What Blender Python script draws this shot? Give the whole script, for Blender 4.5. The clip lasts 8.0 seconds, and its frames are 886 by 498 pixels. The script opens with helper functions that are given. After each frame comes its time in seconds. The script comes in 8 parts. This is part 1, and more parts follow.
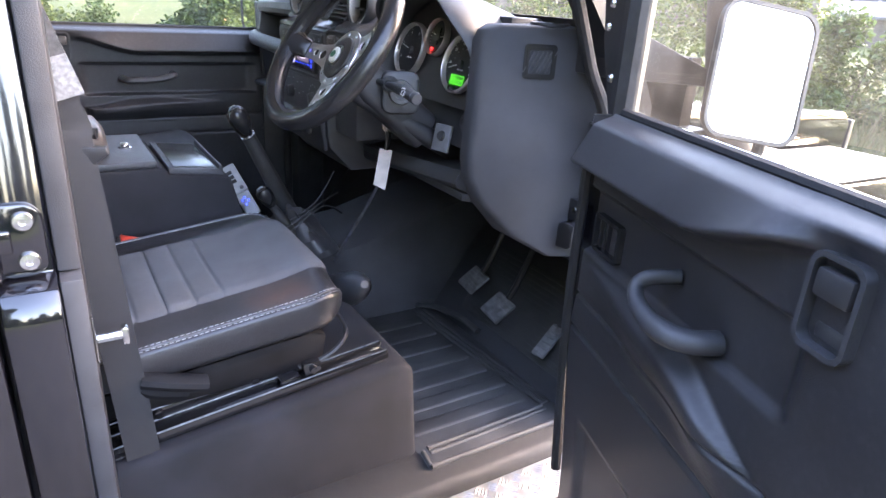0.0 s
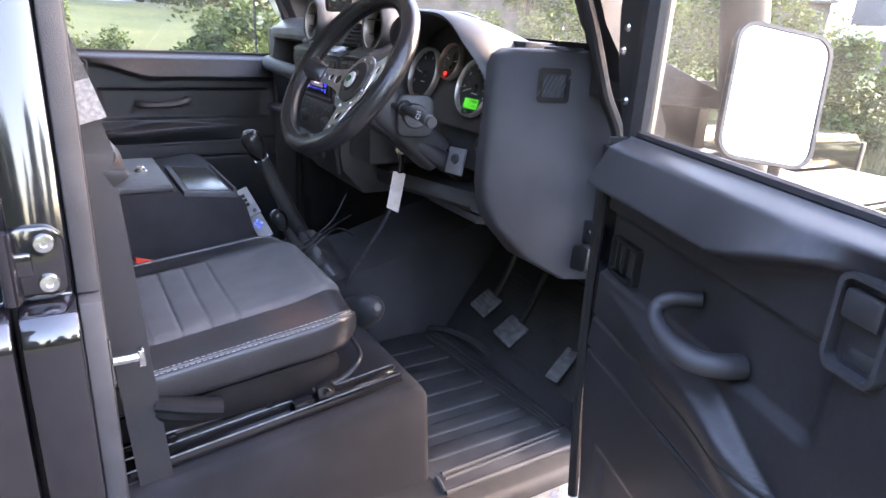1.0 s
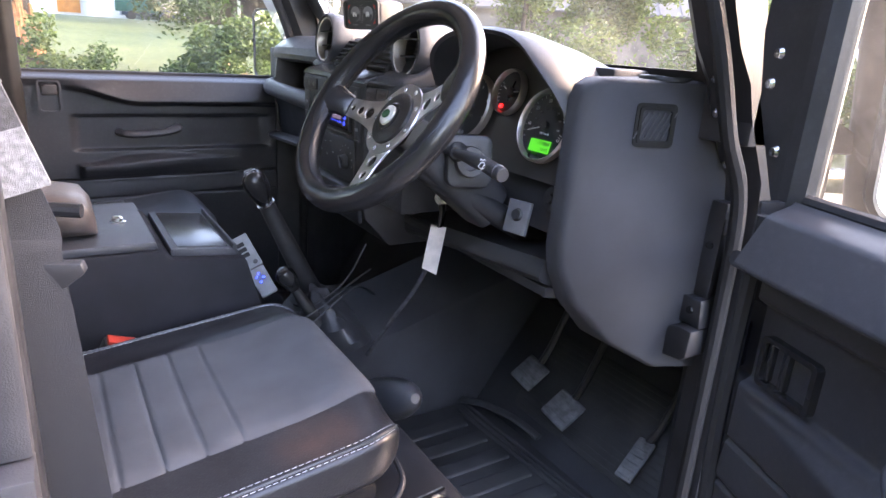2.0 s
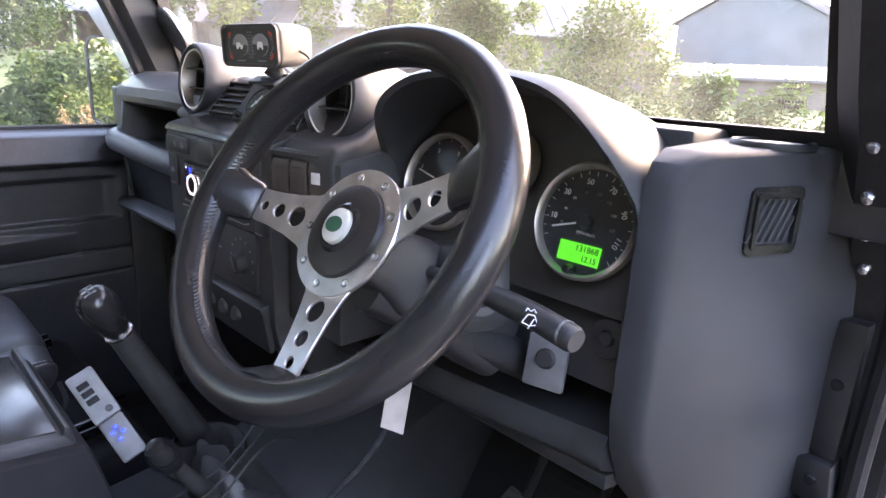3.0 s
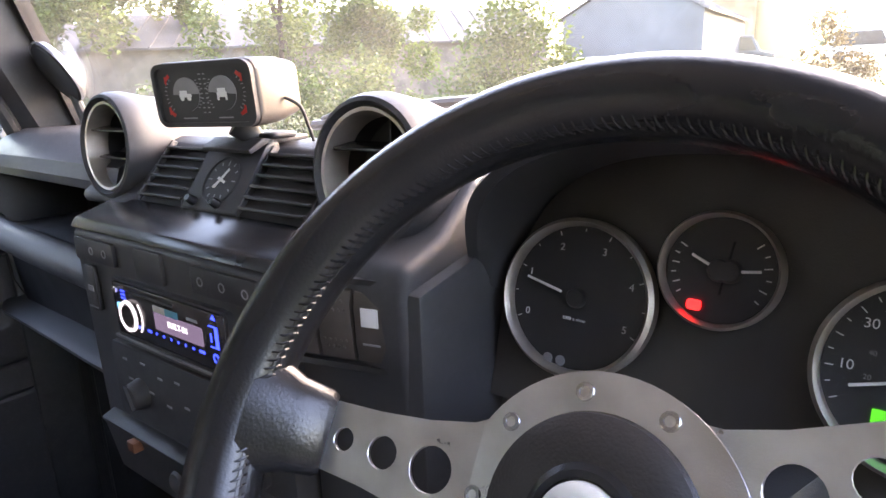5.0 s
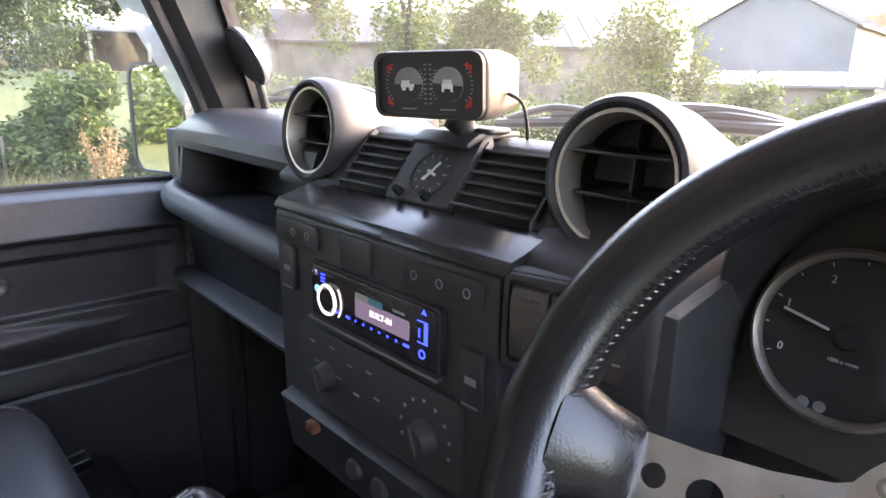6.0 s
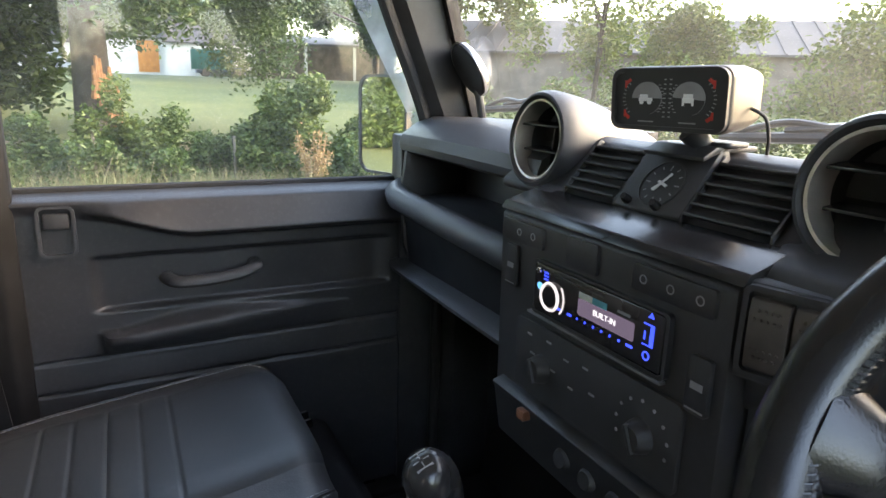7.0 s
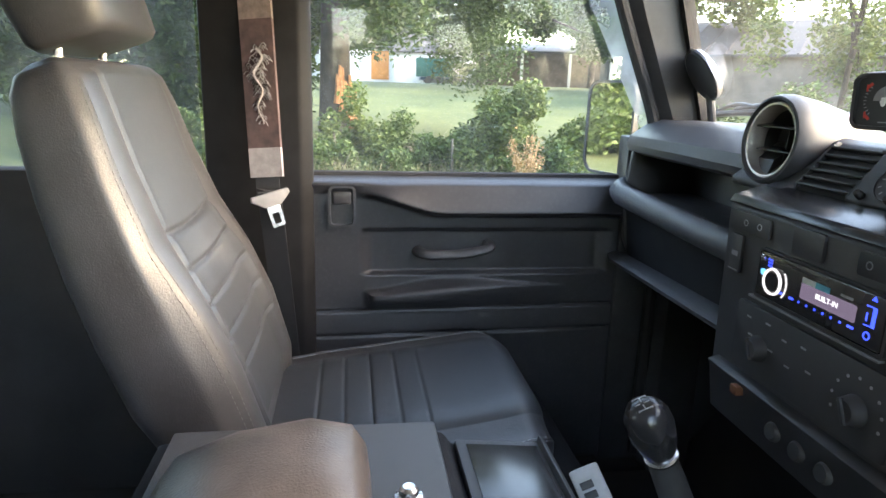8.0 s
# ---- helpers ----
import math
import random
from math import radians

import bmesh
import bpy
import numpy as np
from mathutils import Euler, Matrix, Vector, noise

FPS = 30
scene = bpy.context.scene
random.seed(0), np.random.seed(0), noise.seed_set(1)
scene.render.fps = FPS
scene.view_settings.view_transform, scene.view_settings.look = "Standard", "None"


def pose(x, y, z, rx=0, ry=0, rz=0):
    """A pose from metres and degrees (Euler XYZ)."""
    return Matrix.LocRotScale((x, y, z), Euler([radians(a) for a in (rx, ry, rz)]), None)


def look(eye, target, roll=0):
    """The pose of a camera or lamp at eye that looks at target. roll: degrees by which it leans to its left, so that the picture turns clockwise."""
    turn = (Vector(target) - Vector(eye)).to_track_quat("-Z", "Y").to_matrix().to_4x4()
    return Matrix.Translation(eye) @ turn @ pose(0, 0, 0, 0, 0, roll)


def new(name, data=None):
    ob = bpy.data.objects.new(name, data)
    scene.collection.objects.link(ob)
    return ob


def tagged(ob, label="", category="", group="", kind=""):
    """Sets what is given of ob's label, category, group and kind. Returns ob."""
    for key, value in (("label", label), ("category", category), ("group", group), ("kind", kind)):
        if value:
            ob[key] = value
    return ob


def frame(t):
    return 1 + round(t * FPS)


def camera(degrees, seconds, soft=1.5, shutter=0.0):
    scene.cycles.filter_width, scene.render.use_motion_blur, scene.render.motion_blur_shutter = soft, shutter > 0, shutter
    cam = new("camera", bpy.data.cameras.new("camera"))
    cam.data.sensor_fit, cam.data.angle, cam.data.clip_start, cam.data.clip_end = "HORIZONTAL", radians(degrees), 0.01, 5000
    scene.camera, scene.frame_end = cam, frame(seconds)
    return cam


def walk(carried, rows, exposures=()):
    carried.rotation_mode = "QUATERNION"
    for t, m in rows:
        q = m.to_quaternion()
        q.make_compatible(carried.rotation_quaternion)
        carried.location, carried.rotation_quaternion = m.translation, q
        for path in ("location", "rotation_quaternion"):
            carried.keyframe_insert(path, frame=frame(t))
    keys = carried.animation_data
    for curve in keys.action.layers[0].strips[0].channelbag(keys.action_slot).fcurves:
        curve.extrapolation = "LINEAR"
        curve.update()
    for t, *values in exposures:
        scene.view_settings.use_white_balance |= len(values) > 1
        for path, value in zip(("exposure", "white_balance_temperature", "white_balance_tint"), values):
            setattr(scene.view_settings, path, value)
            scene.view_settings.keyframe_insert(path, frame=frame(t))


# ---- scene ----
# World: x to the car's right, y ahead, z up; the car's middle is x = 0, the wheel's hub is y = 0.
cam = camera(69.7, 8.0)
PATH = [
    (0, (1.566, -0.463, 1.408), (-0.001, 0.54, 0.676), 3.6),
    (0.5, (1.57, -0.468, 1.41), (-0.022, 0.522, 0.713), 3.2),
    (1, (1.558, -0.473, 1.405), (-0.046, 0.521, 0.74), 3.3),
    (1.5, (1.469, -0.453, 1.399), (-0.142, 0.545, 0.761), 3.5),
    (1.7, (1.395, -0.441, 1.398), (-0.222, 0.557, 0.771), 3.5),
    (2.8, (0.92, -0.326, 1.423), (-0.529, 0.938, 0.873), 3.4),
    (3, (0.86, -0.288, 1.425), (-0.523, 1.054, 0.889), 2.5),
    (3.5, (0.744, -0.205, 1.422), (-0.492, 1.277, 0.896), -0.3),
    (4, (0.673, -0.17, 1.43), (-0.504, 1.361, 0.91), -2.3),
    (4.2, (0.647, -0.165, 1.431), (-0.527, 1.372, 0.922), -2.9),
    (5.3, (0.479, -0.185, 1.459), (-0.734, 1.32, 0.944), -0.7),
    (5.5, (0.456, -0.19, 1.454), (-0.802, 1.28, 0.948), 0.2),
    (6, (0.434, -0.224, 1.451), (-0.982, 1.095, 0.947), 1.4),
    (6.5, (0.44, -0.255, 1.451), (-1.133, 0.876, 0.954), 2.1),
    (7, (0.443, -0.292, 1.453), (-1.285, 0.586, 0.962), 1.8),
    (7.5, (0.478, -0.353, 1.451), (-1.371, 0.237, 0.969), 1.1),
    (8, (0.563, -0.38, 1.449), (-1.354, -0.093, 0.957), 1.8),
]
EXPOSURES = [(0, 4.80, 7350, 25), (1.0, 4.66, 7500, 27), (1.7, 4.70, 7600, 28), (3, 4.92, 7900, 28), (4.2, 4.95, 7800, 28), (5.5, 4.88, 8200, 27), (6.5, 4.65, 8200, 21), (7, 4.25, 8200, 14), (7.5, 4.52, 7850, 11), (8, 4.58, 7850, 13)]
walk(cam, [(t, look(eye, target, roll)) for t, eye, target, roll in PATH], EXPOSURES)

# ---- light: a veiled evening sun ahead of the car, and a pale sky ----
SUN_AZ, SUN_EL = 12.0, 27.0          # degrees to the right of the car's nose, and above the ground
world = bpy.data.worlds.new("evening_sky")
scene.world = world
world.use_nodes = True
wn, wl = world.node_tree.nodes, world.node_tree.links
sky = wn.new("ShaderNodeTexSky")
sky.sky_type, sky.sun_disc = "NISHITA", False
sky.sun_elevation, sky.sun_rotation = radians(SUN_EL), radians(SUN_AZ)
sky.dust_density, sky.air_density, sky.ozone_density = 1.5, 1.0, 1.5
wn["Background"].inputs["Strength"].default_value = 0.15
wl.new(sky.outputs["Color"], wn["Background"].inputs["Color"])
sun = new("sun", bpy.data.lights.new("sun", "SUN"))
sun.data.energy, sun.data.angle, sun.data.color = 0.12, radians(12.0), (1.0, 0.84, 0.68)
sun.matrix_world = look((60 * math.sin(radians(SUN_AZ)), 60 * math.cos(radians(SUN_AZ)), 60 * math.tan(radians(SUN_EL))), (0, 0, 1))


# ---- materials ----
def surface(name, base, rough=0.5, metal=0.0, vary=0.2, scale=30.0, grain=900.0, bump=0.15, coat=0.0, tint=None, spread=0.25, dust=0.0):
    """Two scales of variation: broad patches in colour and gloss, fine grain in relief."""
    m = bpy.data.materials.new(name)
    m.use_nodes = True
    n, l = m.node_tree.nodes, m.node_tree.links
    bsdf = n["Principled BSDF"]
    at = n.new("ShaderNodeTexCoord")
    broad, fine = n.new("ShaderNodeTexNoise"), n.new("ShaderNodeTexNoise")
    broad.inputs["Scale"].default_value, broad.inputs["Detail"].default_value = scale, 6.0
    fine.inputs["Scale"].default_value, fine.inputs["Detail"].default_value = grain, 3.0
    l.new(at.outputs["Object"], broad.inputs["Vector"])
    l.new(at.outputs["Object"], fine.inputs["Vector"])
    ramp = n.new("ShaderNodeValToRGB")
    other = tint or tuple(c * (1 + 1.6 * vary) for c in base)
    low = tuple(c * (1 - vary) for c in base)
    ramp.color_ramp.elements[0].position, ramp.color_ramp.elements[1].position = 0.3, 0.72
    ramp.color_ramp.elements[0].color, ramp.color_ramp.elements[1].color = (*low, 1), (*other, 1)
    l.new(broad.outputs["Fac"], ramp.inputs["Fac"])
    l.new(ramp.outputs["Color"], bsdf.inputs["Base Color"])
    if dust:
        specks, pick, mix = n.new("ShaderNodeTexNoise"), n.new("ShaderNodeMapRange"), n.new("ShaderNodeMix")
        specks.inputs["Scale"].default_value, specks.inputs["Detail"].default_value, specks.inputs["Roughness"].default_value = 120.0, 12.0, 0.75
        pick.inputs["From Min"].default_value, pick.inputs["From Max"].default_value, pick.inputs["To Max"].default_value = 0.5, 0.78, dust
        mix.data_type = "RGBA"
        mix.inputs[7].default_value = (0.31, 0.30, 0.29, 1)
        l.new(at.outputs["Object"], specks.inputs["Vector"])
        l.new(specks.outputs["Fac"], pick.inputs["Value"])
        l.new(pick.outputs["Result"], mix.inputs[0])
        l.new(ramp.outputs["Color"], mix.inputs[6])
        l.new(mix.outputs[2], bsdf.inputs["Base Color"])
    gloss = n.new("ShaderNodeMapRange")
    gloss.inputs["To Min"].default_value, gloss.inputs["To Max"].default_value = max(rough * (1 - spread), 0.02), min(rough * (1 + spread), 1)
    l.new(broad.outputs["Fac"], gloss.inputs["Value"])
    l.new(gloss.outputs["Result"], bsdf.inputs["Roughness"])
    bsdf.inputs["Metallic"].default_value = metal
    bsdf.inputs["Coat Weight"].default_value = coat
    bsdf.inputs["Coat Roughness"].default_value = 0.06
    if bump:
        b = n.new("ShaderNodeBump")
        b.inputs["Strength"].default_value, b.inputs["Distance"].default_value = bump, 0.0012
        l.new(fine.outputs["Fac"], b.inputs["Height"])
        l.new(b.outputs["Normal"], bsdf.inputs["Normal"])
    return m


def glow(name, color, strength, base=(0.01, 0.01, 0.01)):
    m = bpy.data.materials.new(name)
    m.use_nodes = True
    b = m.node_tree.nodes["Principled BSDF"]
    b.inputs["Base Color"].default_value = (*base, 1)
    b.inputs["Emission Color"].default_value = (*color, 1)
    b.inputs["Emission Strength"].default_value = strength
    b.inputs["Roughness"].default_value = 0.25
    return m


def clear_glass(name, tint=(0.93, 0.96, 0.94), dust=0.06, shine_least=0.045):
    """Thin glazing: lets light straight through, with a mirror-like gloss and a film of dust."""
    m = bpy.data.materials.new(name)
    m.use_nodes = True
    n, l = m.node_tree.nodes, m.node_tree.links
    n.remove(n["Principled BSDF"])
    thru, shine, film, fres = n.new("ShaderNodeBsdfTransparent"), n.new("ShaderNodeBsdfGlossy"), n.new("ShaderNodeBsdfDiffuse"), n.new("ShaderNodeLayerWeight")
    one, two, noisy, ramp = n.new("ShaderNodeMixShader"), n.new("ShaderNodeMixShader"), n.new("ShaderNodeTexNoise"), n.new("ShaderNodeMapRange")
    spill, haze = n.new("ShaderNodeBsdfTranslucent"), n.new("ShaderNodeMixShader")
    spill.inputs["Color"].default_value = (0.8, 0.8, 0.77, 1)
    haze.inputs["Fac"].default_value = 0.6
    at = n.new("ShaderNodeTexCoord")
    thru.inputs["Color"].default_value = (*tint, 1)
    shine.inputs["Roughness"].default_value = 0.01
    film.inputs["Color"].default_value = (0.75, 0.75, 0.72, 1)
    noisy.inputs["Scale"].default_value, noisy.inputs["Detail"].default_value = 9.0, 8.0
    ramp.inputs["From Min"].default_value, ramp.inputs["From Max"].default_value = 0.35, 0.75
    ramp.inputs["To Min"].default_value, ramp.inputs["To Max"].default_value = dust * 0.4, dust * 1.6
    fres.inputs["Blend"].default_value = 0.5
    steep, share = n.new("ShaderNodeMath"), n.new("ShaderNodeMapRange")
    steep.operation, steep.inputs[1].default_value = "POWER", 4.5
    share.inputs["To Min"].default_value, share.inputs["To Max"].default_value = shine_least, 0.95
    l.new(at.outputs["Object"], noisy.inputs["Vector"])
    l.new(noisy.outputs["Fac"], ramp.inputs["Value"])
    l.new(fres.outputs["Facing"], steep.inputs[0])
    l.new(steep.outputs["Value"], share.inputs["Value"])
    l.new(share.outputs["Result"], one.inputs["Fac"])
    l.new(thru.outputs["BSDF"], one.inputs[1])
    l.new(shine.outputs["BSDF"], one.inputs[2])
    l.new(ramp.outputs["Result"], two.inputs["Fac"])
    l.new(one.outputs["Shader"], two.inputs[1])
    l.new(film.outputs["BSDF"], haze.inputs[1])
    l.new(spill.outputs["BSDF"], haze.inputs[2])
    l.new(haze.outputs["Shader"], two.inputs[2])
    l.new(two.outputs["Shader"], n["Material Output"].inputs["Surface"])
    return m


def leafy(name, dark, light, rough=0.55, through_light=0.35):
    """Leaves: each one its own shade, some light passing through."""
    m = bpy.data.materials.new(name)
    m.use_nodes = True
    n, l = m.node_tree.nodes, m.node_tree.links
    bsdf, out = n["Principled BSDF"], n["Material Output"]
    geo, ramp, tran, mix = n.new("ShaderNodeNewGeometry"), n.new("ShaderNodeValToRGB"), n.new("ShaderNodeBsdfTranslucent"), n.new("ShaderNodeMixShader")
    ramp.color_ramp.elements[0].color, ramp.color_ramp.elements[1].color = (*dark, 1), (*light, 1)
    l.new(geo.outputs["Random Per Island"], ramp.inputs["Fac"])
    l.new(ramp.outputs["Color"], bsdf.inputs["Base Color"])
    l.new(ramp.outputs["Color"], tran.inputs["Color"])
    bsdf.inputs["Roughness"].default_value = rough
    mix.inputs["Fac"].default_value = through_light
    l.new(bsdf.outputs["BSDF"], mix.inputs[1])
    l.new(tran.outputs["BSDF"], mix.inputs[2])
    l.new(mix.outputs["Shader"], out.inputs["Surface"])
    return m


DASH = surface("grained_dash_plastic", (0.038, 0.039, 0.043), 0.42, vary=0.18, scale=14, grain=1500, bump=0.35, dust=0.06)
ENDBLOCK = surface("grained_end_plastic", (0.036, 0.037, 0.042), 0.62, vary=0.18, scale=14, grain=1500, bump=0.6, dust=0.02)
DARK = surface("matt_black_plastic", (0.025, 0.025, 0.027), 0.44, vary=0.25, scale=25, grain=1200, bump=0.25, dust=0.03)
GLOSS = surface("smooth_black_plastic", (0.018, 0.018, 0.019), 0.22, vary=0.2, scale=20, grain=800, bump=0.03)
TRIM = surface("moulded_door_trim", (0.027, 0.027, 0.030), 0.34, vary=0.25, scale=6, grain=1100, bump=0.35, dust=0.08)
PAINT = surface("gloss_black_paint", (0.006, 0.006, 0.008), 0.12, vary=0.2, scale=12, grain=300, bump=0.01, coat=1.0)
INNER = surface("satin_black_paint", (0.020, 0.020, 0.022), 0.45, vary=0.3, scale=18, grain=500, bump=0.12, dust=0.05)
CARPET = surface("black_carpet", (0.030, 0.030, 0.033), 0.9, vary=0.3, scale=9, grain=1800, bump=0.8, dust=0.03)
# darker, duller copy of the carpet with the door-side shade put into it
SHADEDCARPET = surface("shaded_black_carpet", (0.020, 0.020, 0.023), 0.9, vary=0.3, scale=9, grain=1800, bump=0.8)
SHADEDCARPET.node_tree.nodes["Principled BSDF"].inputs["Specular IOR Level"].default_value = 0.2
RUBBER = surface("black_rubber", (0.034, 0.034, 0.035), 0.66, vary=0.4, scale=16, grain=500, bump=0.5, tint=(0.05, 0.049, 0.048), dust=0.04)
RUNNER = surface("worn_black_steel", (0.010, 0.010, 0.011), 0.16, vary=0.08, scale=30, grain=500, bump=0.03, coat=0.8)
# paler metal for the highlights drawn on the seat runners
EDGEGLINT = surface("pale_runner_glint", (0.13, 0.13, 0.135), 0.4, metal=0.7, vary=0.4, scale=120, grain=900, bump=0.1)
# black with its gloss cut, so that missing shade is painted into the part
SHADEBLACK = surface("shaded_flat_black", (0.009, 0.009, 0.010), 0.62, vary=0.3, scale=18, grain=500, bump=0.2)
SHADEBLACK.node_tree.nodes["Principled BSDF"].inputs["Specular IOR Level"].default_value = 0.15
SEAL = surface("ribbed_seal_rubber", (0.01, 0.01, 0.011), 0.7, vary=0.2, scale=60, grain=700, bump=0.8)
LEATHER = surface("black_leather", (0.040, 0.040, 0.043), 0.39, vary=0.2, scale=12, grain=420, bump=0.4, dust=0.06)
WHEELHIDE = surface("worn_wheel_leather", (0.014, 0.014, 0.015), 0.24, vary=0.12, scale=8, grain=650, bump=0.14, spread=0.12)
CLOTH = surface("charcoal_seat_cloth", (0.085, 0.086, 0.091), 0.85, vary=0.15, scale=20, grain=1600, bump=0.9)
ARMHIDE = surface("brown_black_leather", (0.06, 0.05, 0.046), 0.36, vary=0.35, scale=22, grain=420, bump=0.5)
WORNHIDE = surface("scuffed_black_leather", (0.020, 0.020, 0.022), 0.32, vary=0.2, scale=12, grain=420, bump=0.4, dust=0.03)


def scuff(m, at, size, color):
    """A worn brown patch, round a place of the mesh, with a ragged edge."""
    n, l = m.node_tree.nodes, m.node_tree.links
    co, mp, ball, rag, mul, mix = n.new("ShaderNodeTexCoord"), n.new("ShaderNodeMapping"), n.new("ShaderNodeTexGradient"), n.new("ShaderNodeTexNoise"), n.new("ShaderNodeMath"), n.new("ShaderNodeMix")
    mp.vector_type = "TEXTURE"
    mp.inputs["Location"].default_value, mp.inputs["Scale"].default_value = at, size
    ball.gradient_type, mul.operation, mix.data_type = "SPHERICAL", "MULTIPLY", "RGBA"
    rag.inputs["Scale"].default_value, rag.inputs["Detail"].default_value = 38.0, 8.0
    l.new(co.outputs["Object"], mp.inputs["Vector"])
    l.new(mp.outputs["Vector"], ball.inputs["Vector"])
    l.new(co.outputs["Object"], rag.inputs["Vector"])
    l.new(ball.outputs["Fac"], mul.inputs[0])
    l.new(rag.outputs["Fac"], mul.inputs[1])
    old = n["Principled BSDF"].inputs["Base Color"].links[0].from_socket
    l.new(mul.outputs["Value"], mix.inputs[0])
    l.new(old, mix.inputs[6])
    mix.inputs[7].default_value = (*color, 1)
    l.new(mix.outputs[2], n["Principled BSDF"].inputs["Base Color"])


scuff(WORNHIDE, (0.645, -0.185, 0.955), (0.05, 0.075, 0.04), (0.12, 0.062, 0.042))
WEBBING = surface("woven_belt_webbing", (0.016, 0.016, 0.018), 0.75, vary=0.15, scale=60, grain=1400, bump=0.8)
ALLOY = surface("brushed_aluminium", (0.74, 0.74, 0.75), 0.30, metal=1.0, vary=0.12, scale=40, grain=1400, bump=0.08)
STEEL = surface("bright_steel", (0.6, 0.6, 0.6), 0.25, metal=1.0, vary=0.25, scale=90, grain=900, bump=0.05)
CHEQUER = surface("chequer_plate_aluminium", (0.3, 0.3, 0.295), 0.42, metal=0.6, vary=0.2, scale=25, grain=400, bump=0.1)
SILVER = surface("satin_silver_ring", (0.55, 0.50, 0.46), 0.38, metal=0.8, vary=0.1, scale=60, grain=1500, bump=0.05)
GREY = surface("pale_grey_plastic", (0.42, 0.43, 0.43), 0.45, vary=0.15, scale=30, grain=900, bump=0.1)
STRIP = surface("dull_grey_seal", (0.034, 0.034, 0.037), 0.6, vary=0.2, scale=25, grain=700, bump=0.4)
SLAT = surface("grey_vent_slat", (0.06, 0.06, 0.063), 0.5, vary=0.15, scale=30, grain=900, bump=0.15)
MIDGREY = surface("mid_grey_plastic", (0.15, 0.15, 0.155), 0.45, vary=0.2, scale=30, grain=900, bump=0.15)
PAPER = surface("worn_card_tag", (0.62, 0.55, 0.5), 0.8, vary=0.15, scale=40, grain=700, bump=0.2)
WHITE = surface("white_print", (0.75, 0.75, 0.75), 0.5, vary=0.05, scale=50, bump=0)
FAINT = surface("grey_print", (0.24, 0.24, 0.25), 0.5, vary=0.1, scale=50, bump=0)
REDPRINT = surface("red_print", (0.55, 0.03, 0.02), 0.5, vary=0.1, scale=50, bump=0)
ORANGE = surface("red_buckle_plastic", (0.65, 0.06, 0.035), 0.4, vary=0.1, scale=50, bump=0)
AMBER = surface("orange_plug_plastic", (0.16, 0.06, 0.03), 0.5, vary=0.2, scale=50, bump=0)
DIAL = surface("black_dial_face", (0.027, 0.027, 0.029), 0.55, vary=0.1, scale=60, grain=800, bump=0.05)
CREAM = surface("cream_enamel", (0.66, 0.64, 0.58), 0.3, vary=0.08, scale=60, bump=0)
THREAD = surface("pale_stitch_thread", (0.34, 0.34, 0.34), 0.8, vary=0.15, scale=200, bump=0)
GREENBADGE = surface("green_enamel", (0.03, 0.11, 0.06), 0.25, vary=0.1, scale=60, bump=0)
# unseen roof lining, kept pale so that it bounces light into the cabin
HEADLINER = surface("grey_headliner", (0.7, 0.7, 0.71), 0.9, vary=0.1, scale=20, grain=800, bump=0.5)
SLEEVE = surface("patterned_belt_sleeve", (0.075, 0.045, 0.043), 0.8, vary=0.3, scale=60, grain=1200, bump=0.8)
SLEEVEPALE = surface("pale_belt_sleeve_band", (0.30, 0.27, 0.265), 0.8, vary=0.2, scale=60, grain=1200, bump=0.8)
SLEEVEGREY = surface("grey_woven_belt_sleeve", (0.2, 0.2, 0.205), 0.8, vary=0.35, scale=180, grain=1200, bump=1.0)
SLEEVEDARK = surface("dark_woven_belt_sleeve", (0.06, 0.06, 0.062), 0.8, vary=0.35, scale=180, grain=1200, bump=1.0)
SLEEVEBROWN = surface("brown_woven_belt_sleeve", (0.19, 0.145, 0.13), 0.8, vary=0.25, scale=90, grain=1200, bump=0.8)
VINYL = surface("blue_black_vinyl", (0.034, 0.037, 0.041), 0.42, vary=0.15, scale=16, grain=700, bump=0.35, dust=0.05)
# the wipers' sky reflection is put into this blue-grey base
WIPER = surface("sky_tinted_wiper_black", (0.035, 0.037, 0.042), 0.35, vary=0.2, scale=30, grain=600, bump=0.1)
MIRROR = surface("mirror_silver", (0.9, 0.9, 0.9), 0.015, metal=1.0, vary=0.0, scale=5, bump=0)
GLASS = clear_glass("window_glass", (0.71, 0.74, 0.72), dust=0.035)
SCREEN = clear_glass("windscreen_glass", (0.67, 0.69, 0.67), dust=0.03)
# pale film for edge dirt, and for the reflections that haze the glass
DUSTY = clear_glass("dirty_glass_edge", (0.85, 0.87, 0.86), dust=0.42)
LENS = clear_glass("instrument_lens", (0.97, 0.97, 0.97), dust=0.004, shine_least=0.004)
LCD = glow("green_display", (0.03, 0.72, 0.04), 0.048)
BLUE = glow("blue_backlight", (0.02, 0.06, 1.0), 0.14)
CYAN = glow("pale_blue_backlight", (0.1, 0.45, 1.0), 0.1)
HALO = glow("white_knob_ring", (0.8, 0.85, 1.0), 0.062)
LILAC = glow("violet_display", (0.16, 0.14, 0.24), 0.05)
LETTER = glow("display_letters", (0.75, 0.8, 1.0), 0.09)
WARN = glow("red_warning_lamp", (1.0, 0.02, 0.02), 0.22)
STICKER = surface("pale_sticker", (0.55, 0.53, 0.5), 0.5, vary=0.1, scale=100, bump=0)
TEAL = surface("teal_sticker", (0.05, 0.28, 0.36), 0.5, vary=0.1, scale=100, bump=0)


